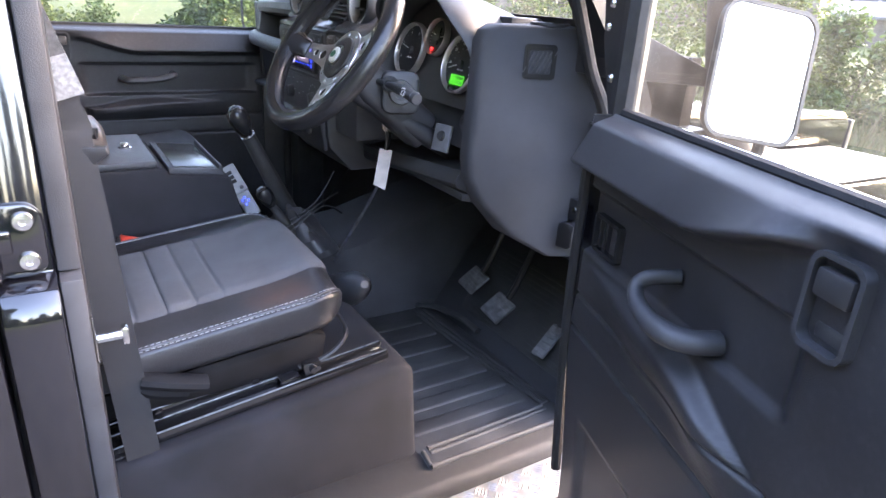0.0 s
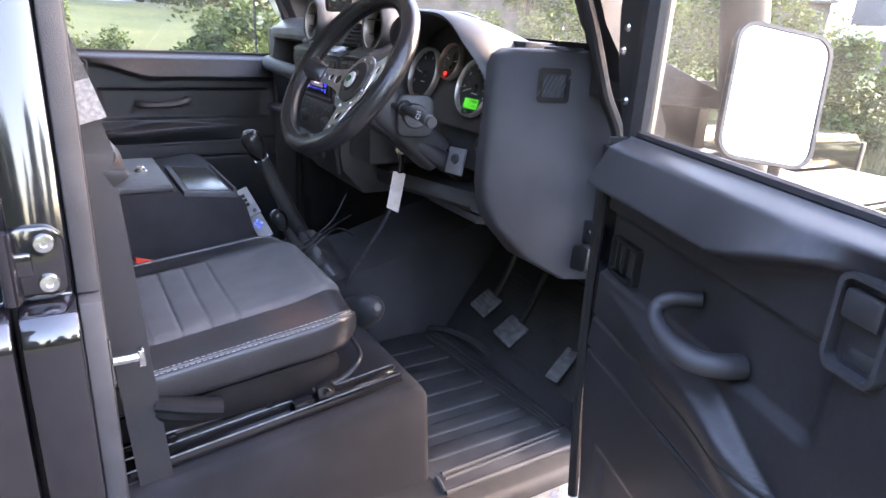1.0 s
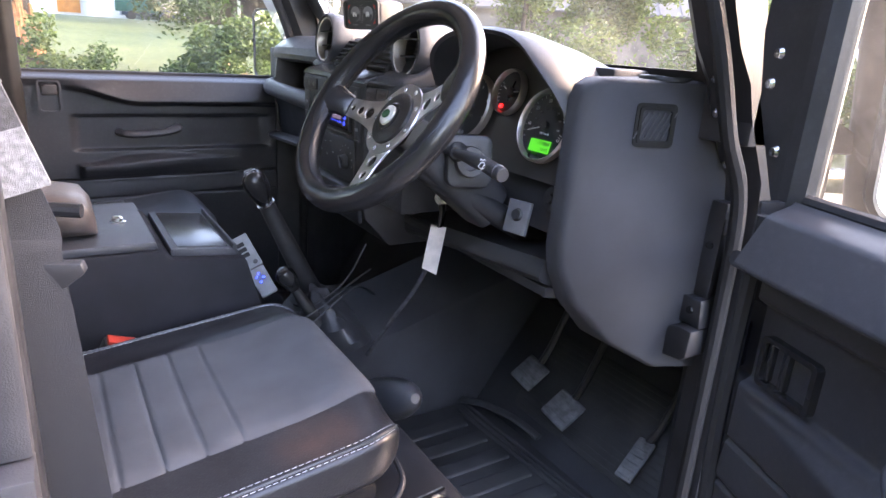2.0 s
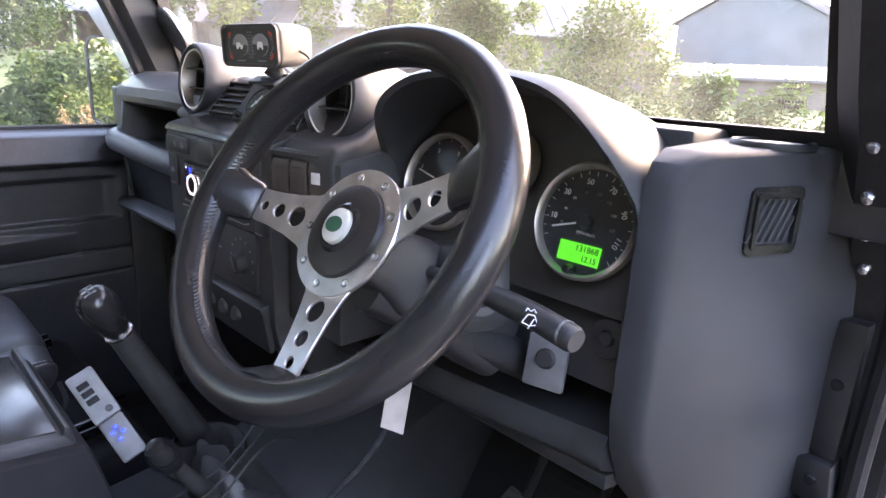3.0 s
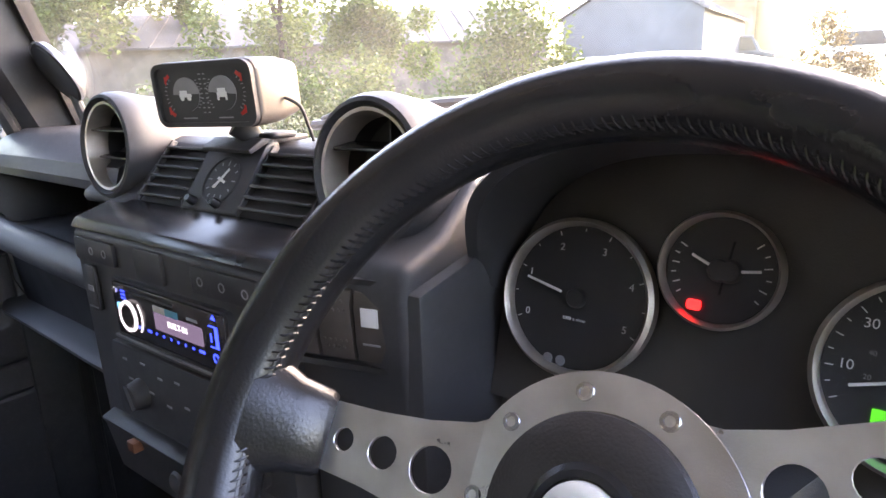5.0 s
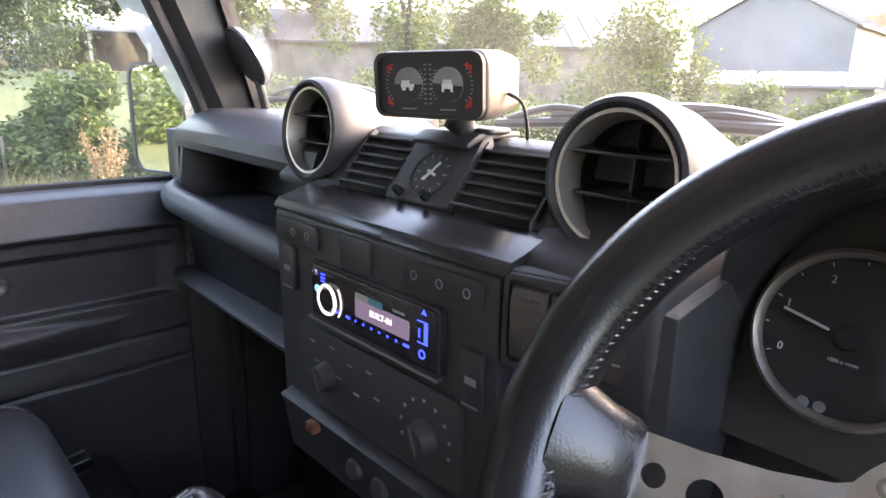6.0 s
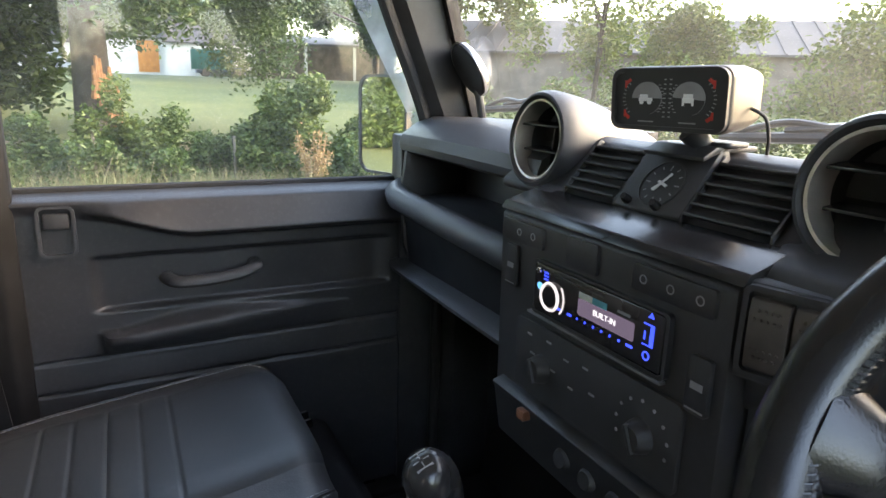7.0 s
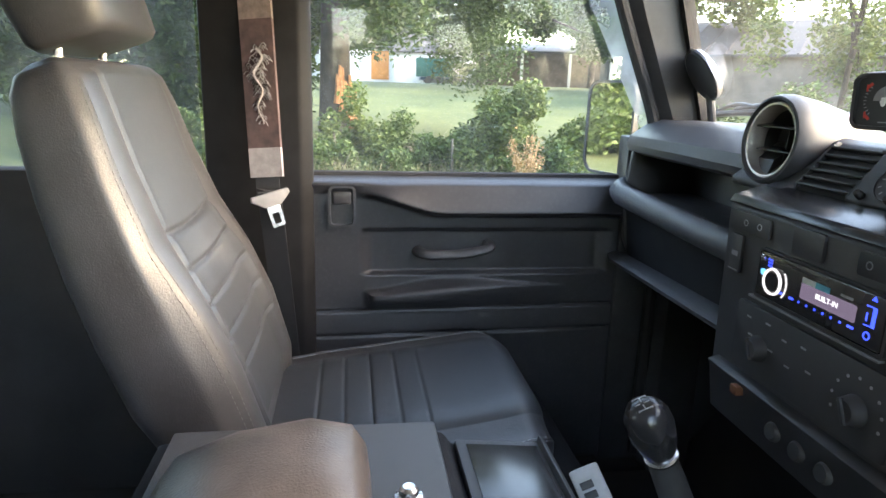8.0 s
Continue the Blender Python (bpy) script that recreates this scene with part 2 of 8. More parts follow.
# ---- mesh helpers ----
def part(name, bm, material, parent=None, label="", smooth=True, flat_angle=0.6):
    me = bpy.data.meshes.new(name)
    bmesh.ops.recalc_face_normals(bm, faces=bm.faces[:])
    if smooth:
        for fc in bm.faces:
            fc.smooth = True
        for e in bm.edges:
            if len(e.link_faces) == 2 and e.calc_face_angle(0) > flat_angle:
                e.smooth = False
    bm.to_mesh(me)
    bm.free()
    me.materials.append(material)
    ob = new(name, me)
    if parent:
        ob.parent = parent
    if label:
        tagged(ob, label)
    return ob


def thing(name, label, category, group="", kind="", at=(0, 0, 0)):
    ob = new(name)
    ob.empty_display_size = 0.05
    ob.location = at
    return tagged(ob, label, category, group, kind)


def mesh():
    return bmesh.new()


def put(bm, tmp, m=None):
    """Adds the temporary bmesh to bm, moved by m."""
    if m is not None:
        bmesh.ops.transform(tmp, matrix=m, verts=tmp.verts[:])
    me = bpy.data.meshes.new("tmp")
    tmp.to_mesh(me)
    tmp.free()
    bm.from_mesh(me)
    bpy.data.meshes.remove(me)
    return bm


def soften(tmp, r, seg=2, least=0.5):
    if r > 0:
        es = [e for e in tmp.edges if len(e.link_faces) == 2 and e.calc_face_angle(0) > least]
        bmesh.ops.bevel(tmp, geom=es, offset=r, segments=seg, profile=0.5, affect="EDGES", clamp_overlap=True)


def box(bm, x0, x1, y0, y1, z0, z1, r=0.004, m=None, seg=2):
    t = bmesh.new()
    bmesh.ops.create_cube(t, size=1.0, matrix=Matrix.Translation(((x0 + x1) / 2, (y0 + y1) / 2, (z0 + z1) / 2)) @ Matrix.Diagonal((x1 - x0, y1 - y0, z1 - z0, 1)))
    soften(t, r, seg)
    return put(bm, t, m)


def prism(bm, pts, a, b, axis="x", r=0.0, m=None, seg=2, taper=None):
    """A flat outline pushed along an axis from a to b. Outline in (y, z), (x, z) or (x, y). taper: a function of the outline's point that moves the b end."""
    t = bmesh.new()
    place = {"x": lambda p, d: (d, p[0], p[1]), "y": lambda p, d: (p[0], d, p[1]), "z": lambda p, d: (p[0], p[1], d)}[axis]
    one = [t.verts.new(place(p, a)) for p in pts]
    two = [t.verts.new(place(taper(p) if taper else p, b)) for p in pts]
    t.faces.new(one)
    t.faces.new(list(reversed(two)))
    for i in range(len(pts)):
        j = (i + 1) % len(pts)
        t.faces.new((one[i], two[i], two[j], one[j]))
    bmesh.ops.recalc_face_normals(t, faces=t.faces[:])
    soften(t, r, seg)
    return put(bm, t, m)


def loft(bm, rings, closed=True, caps=True, m=None):
    t = bmesh.new()
    vs = [[t.verts.new(p) for p in ring] for ring in rings]
    k = len(rings[0])
    for a, b in zip(vs, vs[1:]):
        for i in range(k if closed else k - 1):
            j = (i + 1) % k
            t.faces.new((a[i], a[j], b[j], b[i]))
    if caps and closed:
        t.faces.new(list(reversed(vs[0])))
        t.faces.new(vs[-1])
    return put(bm, t, m)


def lathe(bm, profile, m=None, seg=40, arc=2 * math.pi):
    """Turns (radius, height) about the local z axis. A closed profile gives a solid ring; ends at radius 0 close it."""
    full = arc > 6.28
    n = seg if full else seg + 1
    t = bmesh.new()
    rings = []
    for i in range(n):
        a = arc * i / seg
        rings.append([t.verts.new((r * math.cos(a), r * math.sin(a), h)) for r, h in profile])
    for i in range(n if full else n - 1):
        a, b = rings[i], rings[(i + 1) % n]
        for k in range(len(profile) - 1):
            t.faces.new((a[k], b[k], b[k + 1], a[k + 1]))
    bmesh.ops.remove_doubles(t, verts=t.verts[:], dist=1e-6)
    return put(bm, t, m)


def facing(centre, normal, up=(0, 0, 1)):
    """A pose whose z is the normal and whose y is as near up as may be."""
    z = Vector(normal).normalized()
    x = Vector(up).cross(z).normalized()
    y = z.cross(x)
    return Matrix(((x.x, y.x, z.x, centre[0]), (x.y, y.y, z.y, centre[1]), (x.z, y.z, z.z, centre[2]), (0, 0, 0, 1)))


def curve_points(pts, steps=8, closed=False):
    """Catmull-Rom through the points."""
    p = [Vector(q) for q in pts]
    out = []
    n = len(p)
    for i in range(n if closed else n - 1):
        a = p[(i - 1) % n] if closed or i > 0 else p[0]
        b, c = p[i], p[(i + 1) % n]
        d = p[(i + 2) % n] if closed or i + 2 < n else p[-1]
        for k in range(steps):
            s = k / steps
            out.append(0.5 * (2 * b + (c - a) * s + (2 * a - 5 * b + 4 * c - d) * s * s + (3 * b - a - 3 * c + d) * s**3))
    if not closed:
        out.append(p[-1])
    return out


def tube(bm, pts, r, seg=10, steps=8, closed=False, squash=1.0, up=(0, 0, 1)):
    """A round bar along a smooth line; r is a number or a function of 0..1. squash flattens it across up."""
    line = curve_points(pts, steps, closed) if steps > 1 else [Vector(q) for q in pts]
    n = len(line)
    rings = []
    side = None
    for i, q in enumerate(line):
        ahead = (line[(i + 1) % n] - line[i - 1]) if closed else (line[min(i + 1, n - 1)] - line[max(i - 1, 0)])
        ahead.normalize()
        if side is None:
            side = Vector(up).cross(ahead)
            if side.length < 0.01:
                side = Vector((1, 0, 0)).cross(ahead)
        side = (side - ahead * side.dot(ahead)).normalized()
        above = ahead.cross(side)
        rad = r(i / max(n - 1, 1)) if callable(r) else r
        rings.append([q + rad * (math.cos(2 * math.pi * k / seg) * side + squash * math.sin(2 * math.pi * k / seg) * above) for k in range(seg)])
    if closed:
        rings.append(rings[0])
    loft(bm, rings, caps=not closed)
    if closed:
        bmesh.ops.remove_doubles(bm, verts=bm.verts[:], dist=1e-6)
    return bm


def band(bm, pts, width, thick, across, steps=8):
    """A flat strap along a line; across: the way of its width."""
    line = curve_points(pts, steps)
    rings = []
    for i, q in enumerate(line):
        ahead = (line[min(i + 1, len(line) - 1)] - line[max(i - 1, 0)]).normalized()
        w = Vector(across)
        w = (w - ahead * w.dot(ahead)).normalized() * width / 2
        h = ahead.cross(w).normalized() * thick / 2
        rings.append([q - w - h, q + w - h, q + w + h, q - w + h])
    return loft(bm, rings)


def sheet(bm, f, nu, nv, thick=None, back=None):
    """A surface f(u, v) over 0..1; thick: a vector by which a closed back lies behind it."""
    t = bmesh.new()
    g = [[t.verts.new(f(i / nu, j / nv)) for j in range(nv + 1)] for i in range(nu + 1)]
    for i in range(nu):
        for j in range(nv):
            t.faces.new((g[i][j], g[i + 1][j], g[i + 1][j + 1], g[i][j + 1]))
    if thick is not None:
        d = Vector(thick)
        rim = [g[i][0] for i in range(nu + 1)] + [g[nu][j] for j in range(1, nv + 1)] + [g[i][nv] for i in range(nu - 1, -1, -1)] + [g[0][j] for j in range(nv - 1, 0, -1)]
        low = [t.verts.new(back(v.co) if back else v.co + d) for v in rim]
        for i in range(len(rim)):
            j = (i + 1) % len(rim)
            t.faces.new((rim[i], low[i], low[j], rim[j]))
        t.faces.new(low)
    return put(bm, t)


def step01(a, b, x):
    s = min(max((x - a) / (b - a), 0.0), 1.0)
    return s * s * (3 - 2 * s)


def rounded(w, h, r, n=5, cx=0.0, cy=0.0):
    """The outline of a rounded rectangle."""
    out = []
    for sx, sy, a0 in ((1, 1, 0), (-1, 1, 90), (-1, -1, 180), (1, -1, 270)):
        for k in range(n + 1):
            a = radians(a0 + 90 * k / n)
            out.append((cx + sx * (w / 2 - r) + r * math.cos(a), cy + sy * (h / 2 - r) + r * math.sin(a)))
    return out


def ring_plate(bm, outer, inner, z0, z1, m):
    """A flat plate between two outlines of as many points."""
    t = bmesh.new()
    lv = [[t.verts.new((x, y, z)) for x, y in o] for o, z in ((outer, z0), (outer, z1), (inner, z1), (inner, z0))]
    k = len(outer)
    for a, b in zip(lv, lv[1:] + lv[:1]):
        for i in range(k):
            j = (i + 1) % k
            t.faces.new((a[i], a[j], b[j], b[i]))
    return put(bm, t, m)


def cut_plate(outlines, thick, m):
    """A plate from a filled flat curve: the first outline is its edge, the others are holes."""
    cu = bpy.data.curves.new("plate", "CURVE")
    cu.dimensions, cu.fill_mode, cu.extrude = "2D", "BOTH", thick / 2
    for o in outlines:
        s = cu.splines.new("POLY")
        s.points.add(len(o) - 1)
        for p, (x, y) in zip(s.points, o):
            p.co = (x, y, 0, 1)
        s.use_cyclic_u = True
    tmp = bpy.data.objects.new("plate", cu)
    me = bpy.data.meshes.new_from_object(tmp)
    bm = bmesh.new()
    bm.from_mesh(me)
    bmesh.ops.remove_doubles(bm, verts=bm.verts[:], dist=1e-6)
    bmesh.ops.transform(bm, matrix=m, verts=bm.verts[:])
    bpy.data.objects.remove(tmp)
    bpy.data.curves.remove(cu)
    bpy.data.meshes.remove(me)
    return bm


def words(text, size, m, material, parent, name="lettering", thick=0.0003, align="CENTER"):
    cu = bpy.data.curves.new(name, "FONT")
    cu.body, cu.size, cu.extrude, cu.align_x, cu.align_y = text, size, thick, align, "CENTER"
    tmp = bpy.data.objects.new(name, cu)
    me = bpy.data.meshes.new_from_object(tmp)
    bm = bmesh.new()
    bm.from_mesh(me)
    bmesh.ops.transform(bm, matrix=m, verts=bm.verts[:])
    bpy.data.objects.remove(tmp)
    bpy.data.curves.remove(cu)
    bpy.data.meshes.remove(me)
    return part(name, bm, material, parent, smooth=False)


def circle(r, n=24, cx=0.0, cy=0.0):
    return [(cx + r * math.cos(2 * math.pi * i / n), cy + r * math.sin(2 * math.pi * i / n)) for i in range(n)]


def stitches(bm, pts, length=0.005, gap=0.0035, r=0.0007, steps=12):
    """A row of short thread dashes along a line."""
    line = curve_points(pts, steps)
    walked, due = 0.0, 0.0
    for a, b in zip(line, line[1:]):
        d = (b - a).length
        if d < 1e-7:
            continue
        while due < walked + d:
            q = a + (b - a) * ((due - walked) / d)
            e = q + (b - a).normalized() * length
            tube(bm, [q, e], r, seg=4, steps=1)
            due += length + gap
        walked += d
    return bm


# ---- the car's shell ----
FLOOR = 0.575
body = thing("car_body", "black off-road car body with flat floor, pillars and roof", "car body", kind="structure")


def shell():
    bm = mesh()
    box(bm, -0.78, 0.77, -2.3, 0.62, FLOOR - 0.03, FLOOR, 0.002)
    part("floor_pan", bm, CARPET, body, "black carpeted floor pan")
    bm = mesh()
    box(bm, -0.74, 0.74, 0.60, 0.63, FLOOR, 1.33, 0.0)
    part("bulkhead", bm, CARPET, body, "dark carpeted bulkhead under the dashboard")
    for x0, x1 in ((0.16, 0.74), (-0.74, -0.16)):
        bm = mesh()
        prism(bm, [(0.40, FLOOR + 0.001), (0.60, FLOOR + 0.001), (0.60, 0.82), (0.585, 0.82)], x0, x1, "x", 0.004)
        part("toe_board", bm, CARPET, body)
    bm = mesh()
    rings = []
    for y, top in ((-0.10, 0.78), (0.05, 0.80), (0.2, 0.82), (0.4, 0.88), (0.60, 0.93)):
        rings.append([(-0.17, y, FLOOR + 0.001), (-0.155, y, top - 0.09), (-0.135, y, top - 0.03), (-0.09, y, top), (0.09, y, top), (0.135, y, top - 0.03), (0.155, y, top - 0.09), (0.17, y, FLOOR + 0.001)])
    loft(bm, rings)
    part("gearbox_tunnel", bm, CARPET, body, "black carpeted gearbox tunnel")
    for x0, x1 in ((0.16, 0.715), (-0.715, -0.16)):
        bm = mesh()
        prism(bm, [(-0.78, FLOOR + 0.001), (-0.78, 0.7045), (0.012, 0.8015), (0.04, 0.785), (0.055, FLOOR + 0.001)], x0, x1, "x", 0.018, seg=3)
        part("seat_box", bm, SHADEDCARPET, body, "black carpet covered seat box")
    bm = mesh()
    box(bm, -0.159, 0.159, -0.78, -0.10, FLOOR + 0.002, 0.775, 0.01)
    part("centre_box", bm, CARPET, body)
    # sills
    for sx in (1, -1):
        bm = mesh()
        prism(bm, [(sx * 0.70, 0.50), (sx * 0.812, 0.50), (sx * 0.812, 0.578), (sx * 0.804, 0.590), (sx * 0.72, 0.593), (sx * 0.70, 0.588)], -0.46, 0.41 if sx > 0 else 0.33, "y", 0.006)
        part("sill", bm, SEAL, body, "black rubber topped door sill")
    # pillars beside the windscreen
    for sx in (1, -1):
        bm = mesh()
        rings = []
        near = ((0.56, 0.40, 0.47, 0.0), (1.0, 0.40, 0.47, 0.0), (1.17, 0.405, 0.47, 0.0), (1.25, 0.393, 0.47, 0.0), (1.337, 0.341, 0.42, 0.0), (1.378, 0.325, 0.37, 0.0), (1.42, 0.29, 0.345, 0.0), (1.6, 0.20, 0.285, -0.005), (1.86, 0.085, 0.195, -0.02))
        far = ((0.56, 0.30, 0.42, 0.0), (1.0, 0.30, 0.42, 0.0), (1.25, 0.29, 0.41, 0.0), (1.38, 0.268, 0.362, 0.0), (1.6, 0.175, 0.285, -0.005), (1.86, 0.075, 0.195, -0.02))
        for z, y0, y1, xo in near if sx > 0 else far:
            xi, xe = 0.695 + xo, 0.775 + xo
            rings.append([(sx * xi, y1 - 0.015, z), (sx * xi, y0 + 0.02, z), (sx * (xi + 0.02), y0, z), (sx * xe, y0, z), (sx * xe, y1, z), (sx * (xi + 0.01), y1, z)])
        loft(bm, rings)
        part("windscreen_pillar", bm, INNER, body, "black painted windscreen pillar")
        bm = mesh()
        if sx > 0:
            tube(bm, [(0.755, 0.392, 0.62), (0.755, 0.392, 1.05), (0.762, 0.372, 1.22), (0.762, 0.322, 1.31), (0.762, 0.292, 1.375), (0.76, 0.262, 1.44), (0.75, 0.17, 1.62), (0.73, 0.07, 1.84)], 0.011, 10, 12)
        else:
            tube(bm, [(sx * 0.716, 0.285, 0.62), (sx * 0.716, 0.285, 1.05), (sx * 0.716, 0.272, 1.27), (sx * 0.714, 0.245, 1.40), (sx * 0.71, 0.16, 1.6), (sx * 0.69, 0.06, 1.84)], 0.013, 10, 12)
        part("door_seal", bm, SEAL, body, "ribbed black rubber door seal")
    for sx in (1, -1):
        x0, x1 = sorted((sx * 0.73, sx * 0.782))
        bm = mesh()
        box(bm, x0, x1, 0.405 if sx > 0 else 0.205, 0.64, 0.52, 1.20 if sx > 0 else 1.36, 0.004)
        part("footwell_side", bm, INNER, body, "black painted footwell side")
    # scuttle under the glass, top rail over it
    bm = mesh()
    prism(bm, [(0.345, 1.30), (0.345, 1.372), (0.36, 1.385), (0.40, 1.38), (0.46, 1.36), (0.62, 1.31), (0.62, 1.28)], -0.775, 0.775, "x", 0.004)
    part("scuttle", bm, INNER, body, "black panel at the foot of the windscreen")
    bm = mesh()
    box(bm, -0.70, 0.70, 0.10, 0.20, 1.79, 1.86, 0.01)
    part("header_rail", bm, INNER, body)
    bm = mesh()
    lean = (0.355, 1.375), (0.215, 1.80)
    t = bmesh.new()
    q = [t.verts.new(p) for p in ((-0.70, *lean[0]), (0.70, *lean[0]), (0.68, *lean[1]), (-0.68, *lean[1]))]
    t.faces.new(q)
    put(bm, t)
    glass = part("windscreen", bm, SCREEN, body, "dusty flat windscreen", smooth=False)
    glass.visible_shadow = False
    bm = mesh()
    outer = [(-0.705, 1.368), (0.705, 1.368), (0.685, 1.81), (-0.685, 1.81)]
    inner = [(-0.683, 1.388), (0.683, 1.388), (0.665, 1.785), (-0.665, 1.785)]
    ylean = lambda z: 0.355 - 0.33 * (z - 1.375)
    t = bmesh.new()
    lv = [[t.verts.new((x, ylean(z) + d, z)) for x, z in o] for o, d in ((outer, -0.012), (outer, 0.012), (inner, 0.012), (inner, -0.012))]
    for a, b in zip(lv, lv[1:] + lv[:1]):
        for i in range(4):
            t.faces.new((a[i], a[(i + 1) % 4], b[(i + 1) % 4], b[i]))
    put(bm, t)
    part("windscreen_rubber", bm, SEAL, body)
    # black bars in place of the maker's print on the glass
    bm = mesh()
    for k, (w, z) in enumerate(((0.020, 1.4285), (0.022, 1.4235), (0.008, 1.4180), (0.030, 1.4125), (0.014, 1.4075))):
        for q in range(int(w / 0.0028)):
            x = 0.653 - w / 2 + 0.0028 * q
            box(bm, x, x + (0.0021 if q % 3 else 0.0016), ylean(z) - 0.004, ylean(z) - 0.003, z - 0.0009, z + 0.0009, 0)
    part("glass_print", bm, MIDGREY, body)
    # middle pillars and roof
    for sx in (1, -1):
        bm = mesh()
        if sx > 0:
            prism(bm, [(0.715, -0.66), (0.745, -0.66), (0.745, -0.475), (0.735, -0.452), (0.715, -0.45)], FLOOR, 1.84, "z", 0.004)
        else:
            prism(bm, [(-0.715, -0.655), (-0.775, -0.666), (-0.775, -0.455), (-0.735, -0.453), (-0.715, -0.475)], FLOOR, 1.84, "z", 0.006)
        part("middle_pillar", bm, SHADEBLACK if sx < 0 else INNER, body, "black painted middle pillar")
    bm = mesh()
    box(bm, -0.74, 0.74, -2.3, 0.14, 1.84, 1.88, 0.02)
    part("roof", bm, HEADLINER, body, "pale grey roof lining")
    bm = mesh()
    box(bm, -0.765, 0.765, -2.34, 0.16, 1.884, 1.91, 0.012)
    part("roof_skin", bm, PAINT, body, "gloss black roof panel")
    bm = mesh()
    for sx in (1, -1):
        box(bm, min(sx * 0.70, sx * 0.775), max(sx * 0.70, sx * 0.775), -2.3, 0.11, 1.76, 1.845, 0.01)
    part("roof_rail", bm, INNER, body)
    # rear side, left
    bm = mesh()
    box(bm, -0.80, -0.74, -2.3, -0.667, FLOOR, 1.275, 0.01)
    box(bm, -0.80, -0.74, -2.3, -2.2, 1.275, 1.80, 0.01)
    box(bm, -0.79, -0.745, -1.46, -1.42, 1.275, 1.80, 0.004)
    part("rear_side", bm, CARPET, body, "black rear side panel")
    bm = mesh()
    box(bm, -0.772, -0.769, -1.42, -0.672, 1.275, 1.80, 0)
    # second pane, out of view, added to let in more light
    box(bm, -0.772, -0.769, -2.2, -1.46, 1.275, 1.80, 0)
    g = part("rear_side_glass", bm, GLASS, body)
    g.visible_shadow = False
    # tail end, out of view; its window is added to light the cabin
    bm = mesh()
    box(bm, -0.78, 0.78, -2.34, -2.30, FLOOR, 1.28, 0.01)
    box(bm, -0.78, -0.50, -2.34, -2.30, 1.281, 1.84, 0.01)
    box(bm, 0.50, 0.78, -2.34, -2.30, 1.281, 1.84, 0.01)
    box(bm, -0.499, 0.499, -2.34, -2.30, 1.76, 1.84, 0.01)
    part("tail_panel", bm, TRIM, body)
    bm = mesh()
    box(bm, -0.5, 0.5, -2.322, -2.318, 1.281, 1.76, 0)
    g = part("tail_glass", bm, GLASS, body)
    g.visible_shadow = False


shell()


def right_flank():
    """Glossy black rear door behind the opening, with the shoulder below the waist."""
    door = thing("door_3", "closed gloss black rear door with shouldered waist", "car door", kind="structure")
    bm = mesh()
    prism(bm, [(0.715, 0.56), (0.815, 0.56), (0.815, 1.045), (0.811, 1.064), (0.80, 1.078), (0.782, 1.084), (0.763, 1.086), (0.763, 1.30), (0.715, 1.30)], -1.5, -0.543, "y", 0.004)
    part("outer_skin", bm, PAINT, door)
    bm = mesh()
    box(bm, 0.72, 0.762, -0.60, -0.545, 1.301, 1.82, 0.01)
    box(bm, 0.72, 0.762, -1.5, -1.44, 1.301, 1.82, 0.01)
    part("window_frame", bm, PAINT, door)
    bm = mesh()
    box(bm, 0.74, 0.744, -1.44, -0.60, 1.301, 1.80, 0)
    g = part("pane", bm, GLASS, door)
    g.visible_shadow = False
    post = thing("pillar_skin", "gloss black outer skin of the middle pillar", "car body", kind="structure")
    bm = mesh()
    prism(bm, [(0.746, 0.56), (0.812, 0.56), (0.812, 1.045), (0.808, 1.064), (0.797, 1.078), (0.78, 1.084), (0.760, 1.086), (0.760, 1.82), (0.746, 1.82)], -0.536, -0.4785, "y", 0.004)
    part("outer_skin", bm, PAINT, post)
    bm = mesh()
    box(bm, 0.7455, 0.764, -0.4775, -0.4535, 1.086, 1.82, 0.003)
    box(bm, 0.7455, 0.79, -0.4775, -0.4535, 0.57, 1.084, 0.003)
    part("edge_strip", bm, STRIP, post, "dull grey edge strip beside the opening")
    bm = mesh()
    prism(bm, rounded(0.058, 0.086, 0.02, 5, -0.512, 1.131), 0.7605, 0.772, "x", 0.003)
    box(bm, 0.765, 0.776, -0.60, -0.515, 1.118, 1.146, 0.004)
    hinge = part("door_hinge", bm, PAINT, door, "black painted strap hinge with two round bolts")
    bm = mesh()
    tube(bm, [(0.778, -0.539, 1.09), (0.778, -0.539, 1.172)], 0.009, 12, 1)
    part("barrel", bm, PAINT, hinge)
    for z in (1.155, 1.108):
        bm = mesh()
        lathe(bm, [(0, 0.0035), (0.004, 0.0035), (0.004, 0.006), (0.0095, 0.0055), (0.011, 0.002), (0.011, 0), (0, 0)], facing((0.772, -0.502, z), (1, 0, 0)), 20)
        part("bolt", bm, STEEL, hinge, "dull steel bolt")
    lock = thing("door_striker", "bright steel door striker pin on the pillar", "striker")
    bm = mesh()
    box(bm, 0.735, 0.7445, -0.4525, -0.4495, 0.945, 1.01, 0.002)
    part("plate", bm, STEEL, lock)
    bm = mesh()
    tube(bm, [(0.739, -0.449, 0.978), (0.739, -0.415, 0.978)], 0.007, 12, 1)
    box(bm, 0.731, 0.747, -0.42, -0.412, 0.966, 0.99, 0.002)
    part("pin", bm, STEEL, lock)


right_flank()


